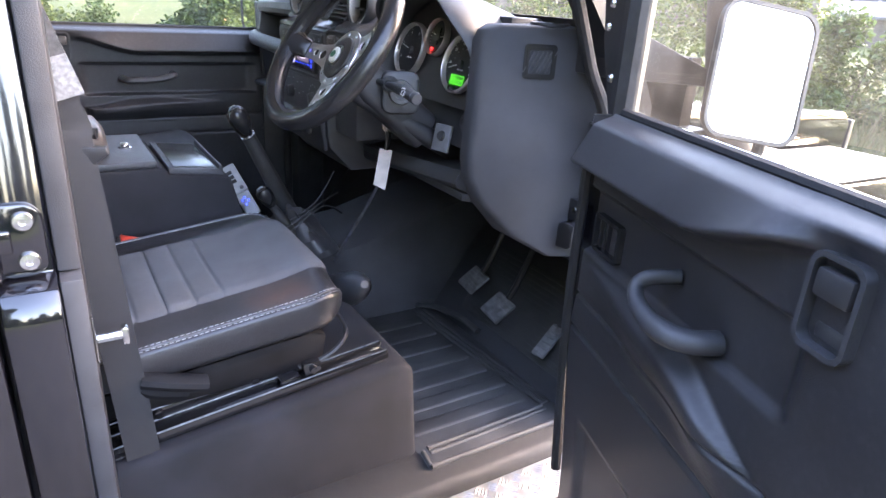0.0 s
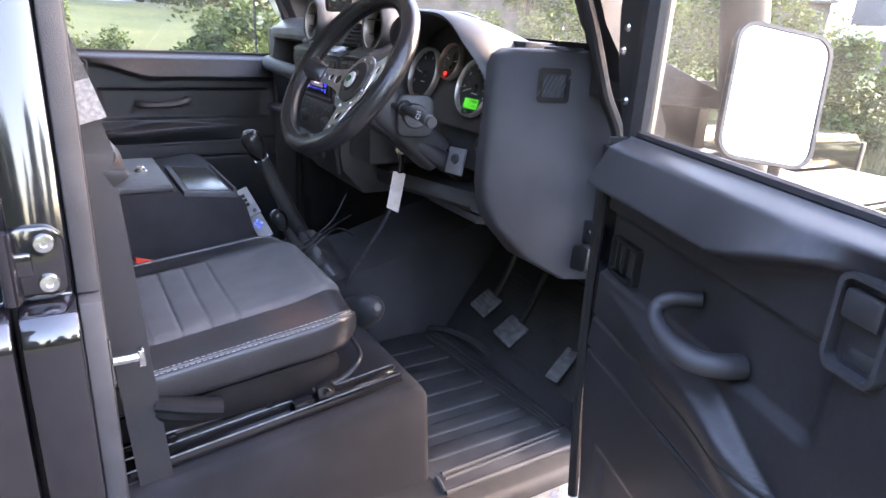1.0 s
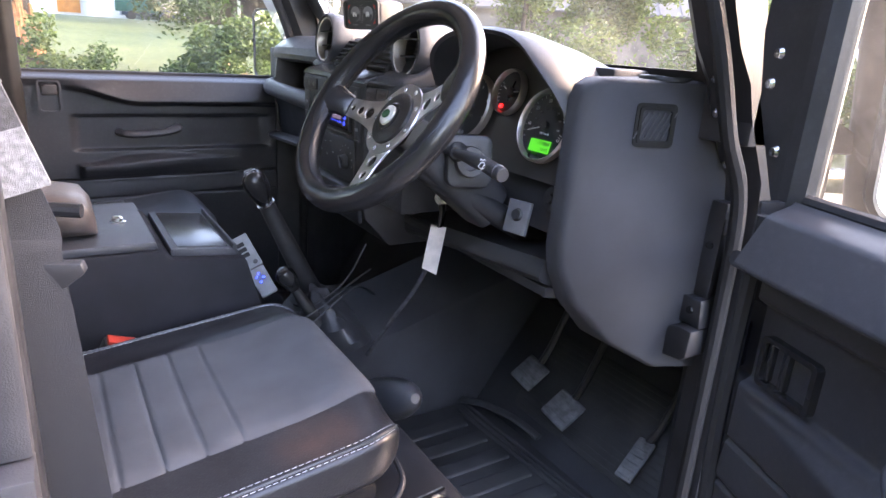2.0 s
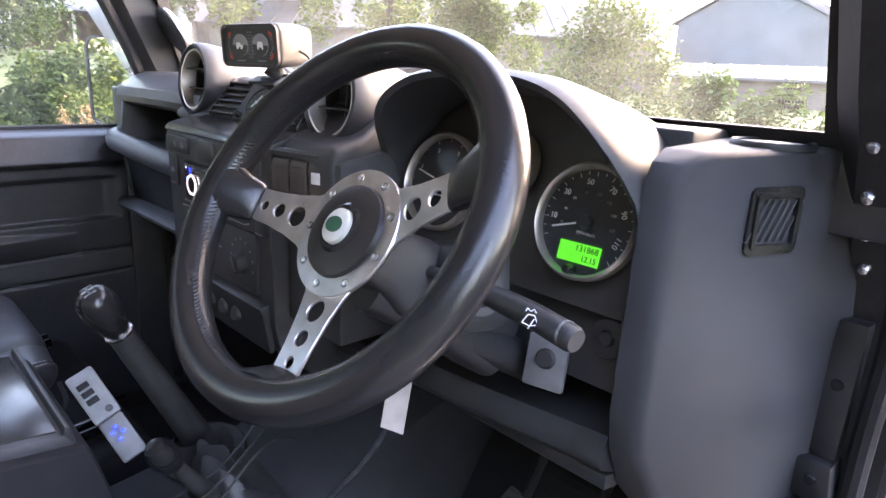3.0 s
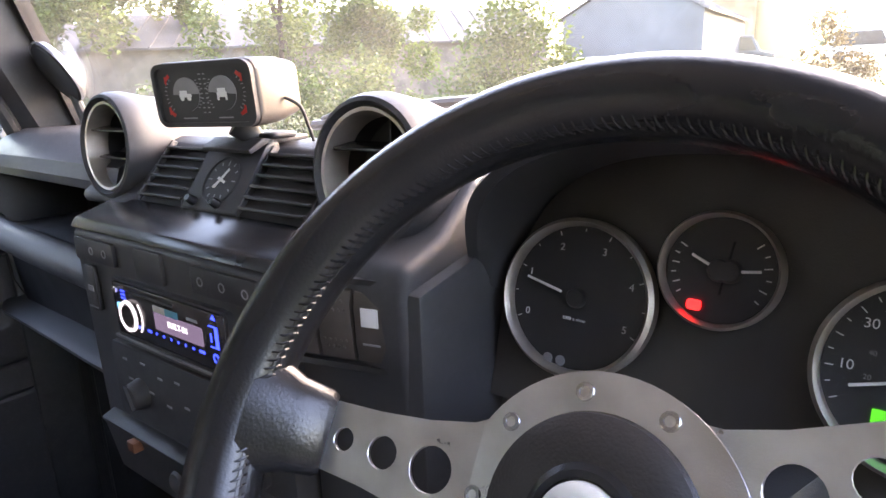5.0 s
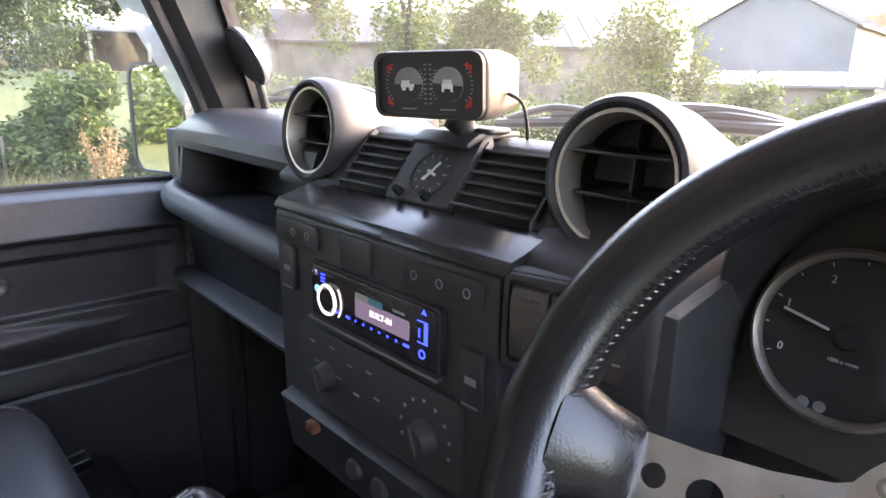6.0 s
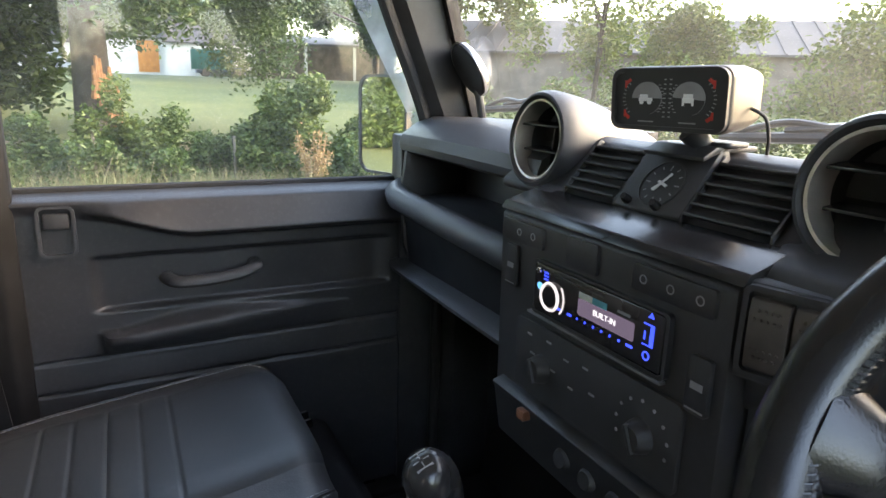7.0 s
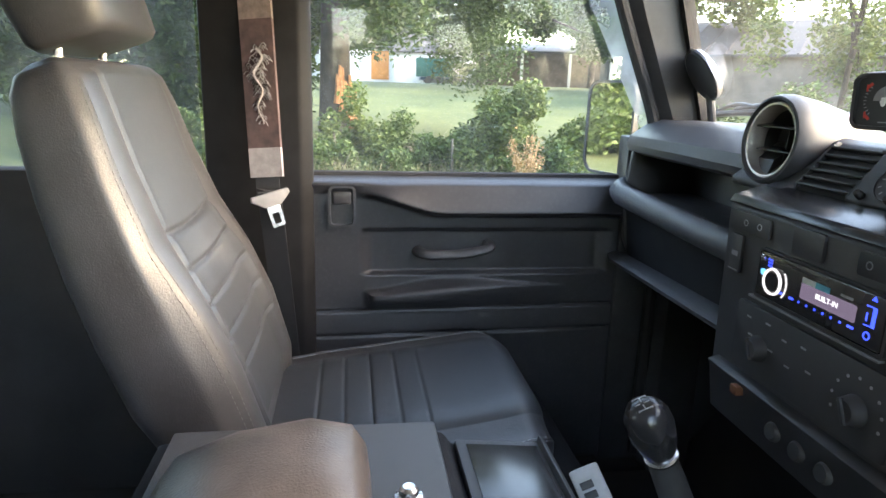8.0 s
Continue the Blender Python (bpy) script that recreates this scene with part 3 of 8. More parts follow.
def outside_front():
    """Bonnet, wings, wipers and snorkel ahead of the windscreen."""
    bonnet = thing("bonnet", "black bonnet ahead of the windscreen", "car bonnet", kind="structure")
    bm = mesh()
    prism(bm, [(0.63, 1.10), (1.75, 1.02), (1.75, 1.12), (1.70, 1.15), (0.9, 1.19), (0.63, 1.20)], -0.50, 0.50, "x", 0.015)
    part("panel", bm, PAINT, bonnet)
    for sx in (1, -1):
        wing = thing("front_wing", "black front wing with a chequer plate top", "car wing", kind="structure", group="front wings")
        bm = mesh()
        prism(bm, [(0.635, 0.75), (1.75, 0.75), (1.75, 1.045), (0.635, 1.065)], min(sx * 0.505, sx * 0.83), max(sx * 0.505, sx * 0.83), "x", 0.02)
        part("panel", bm, PAINT, wing)
        bm = mesh()
        x0, x1 = sorted((sx * 0.53, sx * 0.825))
        prism(bm, [(0.66, 1.0655), (1.6, 1.0495), (1.6, 1.0525), (0.66, 1.0695)], x0, x1, "x", 0.001)
        if sx > 0:
            for i in range(33):
                for j in range(10):
                    x, y = x0 + 0.018 + 0.0275 * j, 0.676 + 0.0275 * i
                    bar_cluster(bm, x, y, 1.0705 - 0.018 * (y - 0.66), 45 if (i + j) % 2 else -45)
        part("chequer_plate", bm, CHEQUER, wing, "bright aluminium chequer plate")
    for x, z in ((0.065, 0.0), (-0.56, 0.008)):
        w = thing("wiper", "grey-black windscreen wiper lying at the glass", "wiper", group="windscreen wipers")
        bm = mesh()
        tube(bm, [(x - 0.205, 0.405, 1.402 + z), (x, 0.407, 1.415 + z), (x + 0.20, 0.403, 1.416 + z)], 0.0085, 8, 6, squash=0.8)
        part("blade", bm, WIPER, w)
        for a, b in ((-0.19, -0.05), (0.0, 0.15)):
            bm = mesh()
            tube(bm, [(x + a, 0.407, 1.409 + z), (x + (a + b) / 2, 0.410, 1.426 + z), (x + b, 0.409, 1.420 + z)], 0.0045, 8, 5)
            part("claw", bm, WIPER, w)
        bm = mesh()
        tube(bm, [(x - 0.12, 0.412, 1.416 + z), (x + 0.0, 0.416, 1.429 + z), (x + 0.09, 0.42, 1.430 + z), (x + 0.17, 0.43, 1.412 + z), (x + 0.24, 0.44, 1.382 + z)], 0.0090, 8, 6, squash=0.7)
        part("arm", bm, WIPER, w)
        bm = mesh()
        lathe(bm, [(0, 0.03), (0.014, 0.028), (0.018, 0), (0, 0)], facing((x + 0.24, 0.44, 1.36), (0, 0, 1)), 14)
        part("spindle", bm, DARK, w)
    pipe = thing("snorkel", "brownish black raised air intake pipe", "snorkel")
    bm = mesh()
    tube(bm, [(0.79, 0.98, 1.03), (0.80, 0.86, 1.10), (0.80, 0.72, 1.14), (0.795, 0.66, 1.25), (0.80, 0.55, 1.6), (0.79, 0.46, 1.85)], lambda s: 0.05 - 0.012 * s, 14, 8)
    part("pipe", bm, surface("brown_black_plastic", (0.075, 0.06, 0.05), 0.55, vary=0.3, scale=14, grain=600, bump=0.2), pipe)


def lozenge(bm, at, turn, length=0.017, w=0.0032, h=0.0016):
    t = bmesh.new()
    c, s = math.cos(radians(turn)), math.sin(radians(turn))
    pts = [(-length / 2, 0), (0, -w), (length / 2, 0), (0, w)]
    low = [t.verts.new((at[0] + c * x - s * y, at[1] + s * x + c * y, at[2])) for x, y in pts]
    top = t.verts.new((at[0], at[1], at[2] + h))
    for i in range(4):
        t.faces.new((low[i], low[(i + 1) % 4], top))
    put(bm, t)


def bar_cluster(bm, x, y, z, turn, length=0.021, pitch=0.0062, n=4):
    """Four short raised bars side by side, as on tread plate."""
    c, sn = math.cos(radians(turn)), math.sin(radians(turn))
    for k in range(n):
        o = (k - (n - 1) / 2) * pitch
        lozenge(bm, (x - sn * o, y + c * o, z), turn, length, 0.0020, 0.0018)


outside_front()


def road_wheels():
    for x in (-0.72, 0.72):
        for y in (1.18, -1.55):
            w = thing("road_wheel", "black tyre on a steel rim under the car", "wheel", group="road wheels")
            m = facing((x, y, 0.375), (math.copysign(1, x), 0, 0))
            bm = mesh()
            lathe(bm, [(0.22, -0.10), (0.30, -0.115), (0.36, -0.10), (0.375, -0.07), (0.375, 0.07), (0.36, 0.10), (0.30, 0.115), (0.22, 0.10), (0.22, -0.10)], m, 36)
            part("tyre", bm, RUBBER, w)
            bm = mesh()
            lathe(bm, [(0, 0.05), (0.05, 0.055), (0.07, 0.03), (0.17, 0.03), (0.20, 0.08), (0.222, 0.095), (0.222, -0.09), (0, -0.09)], m, 36)
            part("rim", bm, INNER, w)
    nose = thing("grille_panel", "black panel and bumper closing the car's nose", "car body", kind="structure")
    bm = mesh()
    box(bm, -0.50, 0.50, 1.752, 1.775, 0.70, 1.12, 0.006)
    part("panel", bm, INNER, nose)
    bm = mesh()
    box(bm, -0.80, 0.80, 1.78, 1.90, 0.55, 0.69, 0.015)
    part("bumper", bm, INNER, nose)


road_wheels()


# ---- the doors ----
def door(name, label, P, driver):
    """One front door, built along its own length s from the hinge, w inwards, z up. P turns these into the world."""
    d = thing(name, label, "car door", kind="structure")
    end, start = 0.70, 0.125 if driver else 0.0

    def depth(s, z):
        low = 1.193 + 0.038 * step01(0.40, 0.57, s)
        up = min(max((z - low) / (1.255 - low), 0.0), 1.0)
        w = (0.046 - 0.034 * up) * step01(low - 0.010, low + 0.008, z) * (1 - step01(0.50, 0.60, s))
        w += 0.012 * step01(low, low + 0.03, z) * step01(0.52, 0.60, s)
        w -= 0.014 * step01(1.056, 1.066, z) * (1 - step01(1.150, 1.162, z)) * step01(0.02, 0.06, s) * (1 - step01(0.55, 0.575, s))
        if driver:
            crest = 1.040 - 0.010 * step01(0.15, 0.42, s) - 0.050 * step01(0.38, 0.58, s)
            swell, under = 0.027 * step01(0.12, 0.40, s) * (1 - step01(0.47, 0.575, s)), crest - 0.075
        else:
            crest = 1.030 - 0.008 * step01(0.30, 0.56, s)
            swell, under = 0.034 * step01(0.10, 0.46, s) * (1 - step01(0.550, 0.566, s)), 0.970
        shelf = 0.004 + 0.020 * step01(0.10, 0.38, s) * (1 - step01(0.42, 0.558, s))
        w += swell * (1 - step01(crest, crest + shelf, z)) * step01(under, crest - 0.006, z)
        w += 0.004 * (1 - step01(0.93, 1.0, z))
        for zz in (0.986 - 0.012 * s, 0.930 - 0.012 * s):
            w -= 0.006 * max(0.0, 1 - abs(z - zz) / 0.004) * (1 - step01(0.66, 0.68, s))
        w -= 0.008 * step01(0.80, 0.78, z) * step01(0.17, 0.20, s)
        return w - 0.03 * step01(1.252, 1.268, z)

    bm = mesh()
    t = bmesh.new()
    ns, nz = 100, 220
    along = [start + (end - start) * i / ns for i in range(ns + 1)]
    def edge(s, z):
        return s + (0.05 * step01(0.95, 0.62, z) * (end - s) / (end - start) if driver else 0.0)

    g = [[t.verts.new(P(edge(s, 0.60 + 0.668 * j / nz), depth(s, 0.60 + 0.668 * j / nz), 0.60 + 0.668 * j / nz)) for j in range(nz + 1)] for s in along]
    for i in range(ns):
        for j in range(nz):
            t.faces.new((g[i][j], g[i + 1][j], g[i + 1][j + 1], g[i][j + 1]))
    put(bm, t)
    part("door_trim", bm, TRIM, d, "moulded black door trim", flat_angle=1.2)
    # shell behind the trim
    bm = mesh()
    for s0, s1, w0, w1, z0, z1 in ((start - 0.03, end + 0.03, -0.085, -0.041, 0.90 if driver else 0.565, 1.262), (start + 0.03, end + 0.03, -0.085, -0.041, 0.565, 0.8995), (start - 0.02, start, -0.0405, 0.004, 0.92 if driver else 0.60, 1.24), (end, end + 0.03, -0.0405, 0.004, 0.60, 1.24), (start + 0.06, end, -0.0405, 0.004, 0.565, 0.5995)):
        t = bmesh.new()
        c = [t.verts.new(P(s, w, z)) for s, w, z in ((s0, w0, z0), (s1, w0, z0), (s1, w1, z0), (s0, w1, z0), (s0, w0, z1), (s1, w0, z1), (s1, w1, z1), (s0, w1, z1))]
        for f in ((0, 1, 2, 3), (4, 5, 6, 7), (0, 1, 5, 4), (1, 2, 6, 5), (2, 3, 7, 6), (3, 0, 4, 7)):
            t.faces.new([c[k] for k in f])
        soften(t, 0.003)
        put(bm, t)
    part("outer_skin", bm, PAINT, d)
    if driver:
        bm = mesh()
        t = bmesh.new()
        c = [t.verts.new(P(s, w, z)) for z in (0.92, 1.262) for s, w in ((0.04, -0.09), (start - 0.021, -0.085), (start - 0.021, 0.004), (start - 0.03, 0.0), (start - 0.035, -0.055))]
        for f in ((0, 1, 2, 3, 4), (9, 8, 7, 6, 5), *[(k, (k + 1) % 5, 5 + (k + 1) % 5, 5 + k) for k in range(5)]):
            t.faces.new([c[k] for k in f])
        soften(t, 0.004)
        put(bm, t)
        part("hinge_edge", bm, INNER, d, "satin black hinge edge of the door")
        bm = mesh()
        tube(bm, [P(start + 0.03, 0.006, 0.66), P(start + 0.006, 0.006, 0.82), P(start - 0.012, 0.006, 1.0), P(start - 0.012, 0.004, 1.25)], 0.009, 8, 6)
        part("edge_seal", bm, SEAL, d)
    # sill seal, window frame, glass
    bm = mesh()
    tube(bm, [P(start, -0.033, 1.268), P(end, -0.033, 1.268)], 0.008, 8, 1)
    part("sill_seal", bm, SEAL, d)
    lean = 0.0 if driver else 0.42
    f0 = 0.128 if driver else -0.11
    foot, head_f, head_r, rear = P(f0 - 0.03, -0.045, 1.25), P(f0 - 0.03 + lean * 0.53, -0.045, 1.79), P(end + 0.01, -0.045, 1.79), P(end + 0.01, -0.045, 1.25)
    bm = mesh()
    for a, b in ((foot, head_f), (head_f, head_r), (head_r, rear)):
        tube(bm, [a, b], 0.021, 8, 1)
    part("window_frame", bm, INNER, d, "black painted window frame")
    bm = mesh()
    t = bmesh.new()
    t.faces.new([t.verts.new(P(*q)) for q in ((f0 - 0.03, -0.047, 1.25), (end, -0.047, 1.25), (end, -0.047, 1.79), (f0 - 0.03 + lean * 0.53, -0.047, 1.79))])
    put(bm, t)
    gl = part("pane", bm, GLASS, d, smooth=False)
    gl.visible_shadow = False
    if not driver:
        bm = mesh()
        t = bmesh.new()
        t.faces.new([t.verts.new(P(*q)) for q in ((-0.11, -0.043, 1.29), (-0.085, -0.043, 1.29), (0.165, -0.043, 1.74), (0.07, -0.043, 1.74))])
        put(bm, t)
        dusty = part("dusty_strip", bm, DUSTY, d, "dirty strip with painted haze along the front of the side glass", smooth=False)
        dusty.visible_shadow = False
    if driver:
        bm = mesh()
        t = bmesh.new()
        flat = ((0.072, 1.252), (0.10, 1.252), (0.095, 1.79), (0.015, 1.79), (0.002, 1.44), (0.02, 1.36))
        one, two = [t.verts.new(P(s, -0.035, z)) for s, z in flat], [t.verts.new(P(s, -0.055, z)) for s, z in flat]
        t.faces.new(one)
        t.faces.new(list(reversed(two)))
        for i in range(6):
            t.faces.new((one[i], one[i - 1], two[i - 1], two[i]))
        put(bm, t)
        corner = part("corner_panel", bm, INNER, d, "black painted corner panel of the window frame", smooth=False)
        for s, z in ((0.035, 1.415), (0.03, 1.382), (0.06, 1.31)):
            bm = mesh()
            lathe(bm, [(0, 0.005), (0.005, 0.004), (0.008, -0.002)], facing(P(s, -0.035, z), P(0, 1, 0) - P(0, 0, 0)), 12)
            part("bolt", bm, STEEL, corner)
    # pull handle
    a, b = (0.34, 0.50) if driver else (0.30, 0.455)
    bm = mesh()
    out = 0.052 if driver else 0.026
    zz = 1.112
    if driver:
        tube(bm, [P(0.362, -0.012, 1.116), P(0.350, 0.020, 1.112), P(0.346, 0.034, 1.100), P(0.366, 0.042, 1.087), P(0.400, 0.042, 1.079), P(0.430, 0.034, 1.077), P(0.446, 0.014, 1.077), P(0.450, -0.012, 1.077)], lambda s: 0.0085 + 0.0055 * step01(0.3, 0.7, s), 12, 8, squash=1.15)
    else:
        tube(bm, [P(a, -0.012, zz + 0.012), P(a + 0.004, out * 0.7, zz + 0.010), P(a + 0.035, out, zz + 0.002), P((a + b) / 2, out, zz - 0.003), P(b - 0.02, out * 0.9, zz - 0.004), P(b, -0.012, zz - 0.002)], lambda s: 0.0125, 12, 8, squash=1.0 if driver else 0.8)
    part("pull_handle", bm, DASH, d, "moulded grab handle")
    # latch lever in its bezel
    bm = mesh()
    k = 1.02 if driver else 1.0
    c = P(0.590 if driver else 0.612, 0.004 if driver else 0, 1.192 if driver else 1.207)
    inward = (P(0, 1, 0) - P(0, 0, 0)).normalized()
    m = facing(c, inward) @ Matrix.Diagonal((k, k, 1, 1))
    ring_plate(bm, rounded(0.056, 0.086, 0.013), rounded(0.046, 0.076, 0.009), -0.014, 0.008, m)
    bez = part("latch_bezel", bm, DASH, d, "raised black latch surround")
    bm = mesh()
    box(bm, -0.019, 0.019, 0.004, 0.03, -0.004, 0.009, 0.004, m)
    part("latch_lever", bm, DARK, bez)
    bm = mesh()
    box(bm, -0.020, 0.020, -0.035, 0.035, -0.016, -0.012, 0.002, m)
    box(bm, -0.016, 0.016, -0.034, -0.018, -0.012, -0.002, 0.004, m)
    part("latch_pocket", bm, DARK, bez)
    if driver:
        bm = mesh()
        m2 = facing(P(0.179, -0.012, 1.096), inward)
        ring_plate(bm, rounded(0.078, 0.058, 0.007), rounded(0.066, 0.046, 0.004), -0.01, 0.008, m2)
        box(bm, -0.032, -0.024, -0.022, 0.022, -0.008, 0.004, 0.002, m2)
        box(bm, -0.010, 0.0, -0.022, 0.022, -0.008, 0.005, 0.002, m2)
        part("check_strap_bezel", bm, GLOSS, d, "raised rectangular surround near the hinge")
    return d


HX, HY = 0.785, 0.262
DX, DY = 0.944, -0.33


def at_driver_door(s, w, z):
    return Vector((HX + s * DX + w * DY, HY + s * DY - w * DX, z))


def at_passenger_door(s, w, z):
    return Vector((-0.74 + w, 0.215 - s, z))


door_driver = door("door_1", "black driver's door standing wide open", at_driver_door, True)
door_passenger = door("door_2", "closed black passenger door with moulded trim", at_passenger_door, False)


def wing_mirror(centre, normal, w, h, foot, parent, lean=0.0):
    m = facing(centre, normal) @ Matrix.Rotation(radians(lean), 4, "Z")
    head = new("door_mirror")
    head.parent = parent
    tagged(head, "rounded black door mirror on an arm")
    bm = mesh()
    outer, inner = rounded(w, h, 0.036, 8), rounded(w - 0.013, h - 0.013, 0.031, 8)
    ring_plate(bm, outer, inner, -0.008, 0.004, m)
    rings = []
    for k, (sc, d) in enumerate(((1.0, -0.008), (0.95, -0.018), (0.8, -0.032), (0.55, -0.042), (0.2, -0.046))):
        rings.append([m @ Vector((x * sc, y * sc, d)) for x, y in outer])
    loft(bm, rings)
    me = part("mirror_shell", bm, DARK, parent, "black mirror shell")
    bm = mesh()
    t = bmesh.new()
    t.faces.new([t.verts.new((x, y, 0.001)) for x, y in inner])
    put(bm, t, m)
    part("mirror_glass", bm, MIRROR, me, "bright mirror glass", smooth=False)
    bm = mesh()
    c = Vector(centre)
    tube(bm, [c + Vector((0, 0.03, -h / 2 + 0.02)), c + Vector((0, 0.03, -h / 2 - 0.035)), (c + Vector(foot)) / 2 + Vector((0, 0.02, -h / 2)), Vector(foot)], 0.011, 10, 8)
    part("mirror_arm", bm, DARK, me)
    bpy.data.objects.remove(head)


wing_mirror((0.887, 0.599, 1.318), (0.93, -0.35, 0.22), 0.188, 0.232, (0.80, 0.33, 1.16), door_driver, -8.0)
wing_mirror((-1.005, 0.272, 1.362), (0.38, -0.92, 0.0), 0.165, 0.235, (-0.80, 0.30, 1.16), door_passenger)


def step_plate():
    st = thing("side_step", "bright aluminium chequer plate step under the door opening", "side step")
    bm = mesh()
    box(bm, 0.8135, 0.905, -0.55, 0.52, 0.550, 0.560, 0.002)
    for i in range(39):
        for j in range(3):
            bar_cluster(bm, 0.830 + 0.0275 * j, -0.535 + 0.0275 * i, 0.560, 45 if (i + j) % 2 else -45)
    part("tread", bm, CHEQUER, st)
    bm = mesh()
    tube(bm, [(0.965, -0.55, 0.520), (0.965, 0.52, 0.520)], 0.018, 12, 1)
    part("rail", bm, INNER, st)
    for y in (-0.45, 0.3):
        bm = mesh()
        box(bm, 0.70, 0.955, y - 0.02, y + 0.02, 0.495, 0.549, 0.004)
        part("bracket", bm, INNER, st)


step_plate()


# ---- dashboard ----
# a warm reflection on the switches is put into this brownish base
ROCKER = surface("warm_rocker_plastic", (0.06, 0.05, 0.044), 0.4, vary=0.25, scale=40, grain=900, bump=0.2)
dash = thing("dashboard", "dark grey grained plastic dashboard with round vents", "dashboard")


def vent_pod(x, y, z, tilt):
    """A round face vent in a pod that runs back to the windscreen."""
    m = facing((x, y, z), (0, -1, tilt))
    bm = mesh()
    rings = []
    for d, r, drop in ((-0.004, 0.0485, 0), (0.003, 0.0492, 0), (0.0065, 0.0520, 0), (0.005, 0.0555, 0), (-0.002, 0.0585, 0), (-0.014, 0.0598, 0), (-0.05, 0.058, 0.002), (-0.11, 0.05, 0.008), (-0.17, 0.038, 0.016), (-0.19, 0.03, 0.02)):
        rings.append([m @ Vector((r * math.cos(2 * math.pi * k / 48), r * math.sin(2 * math.pi * k / 48) - drop, d)) for k in range(48)])
    loft(bm, rings, caps=False)
    pod = part("vent_pod", bm, DASH, dash, "domed grey vent housing")
    bm = mesh()
    lathe(bm, [(0.0488, 0.000), (0.0478, 0.0035), (0.0452, 0.0030), (0.0435, -0.004), (0.0420, -0.02), (0.0488, -0.02), (0.0488, 0.000)], m, 56)
    part("vent_ring", bm, SILVER, pod, "satin silver vent ring")
    bm = mesh()
    lathe(bm, [(0, -0.040), (0.043, -0.040), (0.0425, -0.018)], m, 32)
    part("vent_back", bm, DIAL, pod)
    for yy in (-0.015, 0.016):
        bm = mesh()
        half = math.sqrt(0.0415**2 - yy**2)
        box(bm, -half, half, yy - 0.0014, yy + 0.0014, -0.026, -0.004, 0.001, m @ pose(0, 0, 0, 14, 0, 0))
        part("vent_slat", bm, GLOSS, pod)
    bm = mesh()
    box(bm, -0.0012, 0.0012, -0.040, 0.040, -0.038, -0.022, 0.0006, m)
    part("vent_vane", bm, DIAL, pod)


def louvres(x0, x1, a, b, n):
    """Slats between the points a (low front) and b (high back) of the sloping face."""
    A, B = Vector((0, *a)), Vector((0, *b))
    slope = (B - A)
    nrm = Vector((0, -slope.z, slope.y)).normalized()
    bm = mesh()
    t = bmesh.new()
    d = nrm * -0.010
    t.faces.new([t.verts.new(Vector((x, 0, 0)) + q + d) for x, q in ((x0, A), (x1, A), (x1, B), (x0, B))])
    put(bm, t)
    back = part("louvre_back", bm, DIAL, dash, smooth=False)
    for i in range(n):
        q = A + slope * ((i + 0.5) / n)
        bm = mesh()
        box(bm, x0, x1, -0.008, 0.008, -0.0013, 0.0013, 0.0008, Matrix.Translation(q) @ pose(0, 0, 0, -20, 0, 0))
        part("louvre_slat", bm, DARK, dash)


SWITCHES = Matrix.Translation((0.2035, 0.108, 1.292)) @ Matrix.Rotation(radians(14), 4, "Z")


def rocker(u, w, h, symbol):
    """A rocker switch in the turned switch panel, u along the panel."""
    bm = mesh()
    prof = [(0.012, -h / 2), (-0.001, -h / 2), (-0.0035, -h * 0.25), (-0.0038, 0), (-0.0045, h * 0.28), (-0.0015, h * 0.46), (0.012, h / 2)]
    prism(bm, prof, u - w / 2, u + w / 2, "x", 0.0012, SWITCHES)
    sw = part("rocker_switch", bm, ROCKER, dash, "brownish black rocker switch")
    if symbol == "white":
        bm = mesh()
        box(bm, u - 0.0075, u + 0.0058, -0.0054, -0.0040, h * 0.02, h * 0.27, 0.0004, SWITCHES)
        part("switch_label", bm, WHITE, sw, "white label")
        bm = mesh()
        box(bm, u - 0.0075, u + 0.006, -0.0042, -0.0034, -h * 0.24, -h * 0.215, 0, SWITCHES)
        part("switch_mark", bm, FAINT, sw)
    else:
        for row, n in ((0.20, 5), (0.32, 4), (-0.22, 5), (-0.32, 4)):
            for i in range(n):
                bm = mesh()
                x = u + 0.0045 * (i - (n - 1) / 2)
                lathe(bm, [(0, 0.0016), (0.0011, 0.0009), (0.0014, -0.001)], SWITCHES @ facing((x, -0.0042 if row > 0 else -0.0032, h * row), (0, -1, 0)), 8)
                part("grip_dot", bm, ROCKER, sw)
    return sw


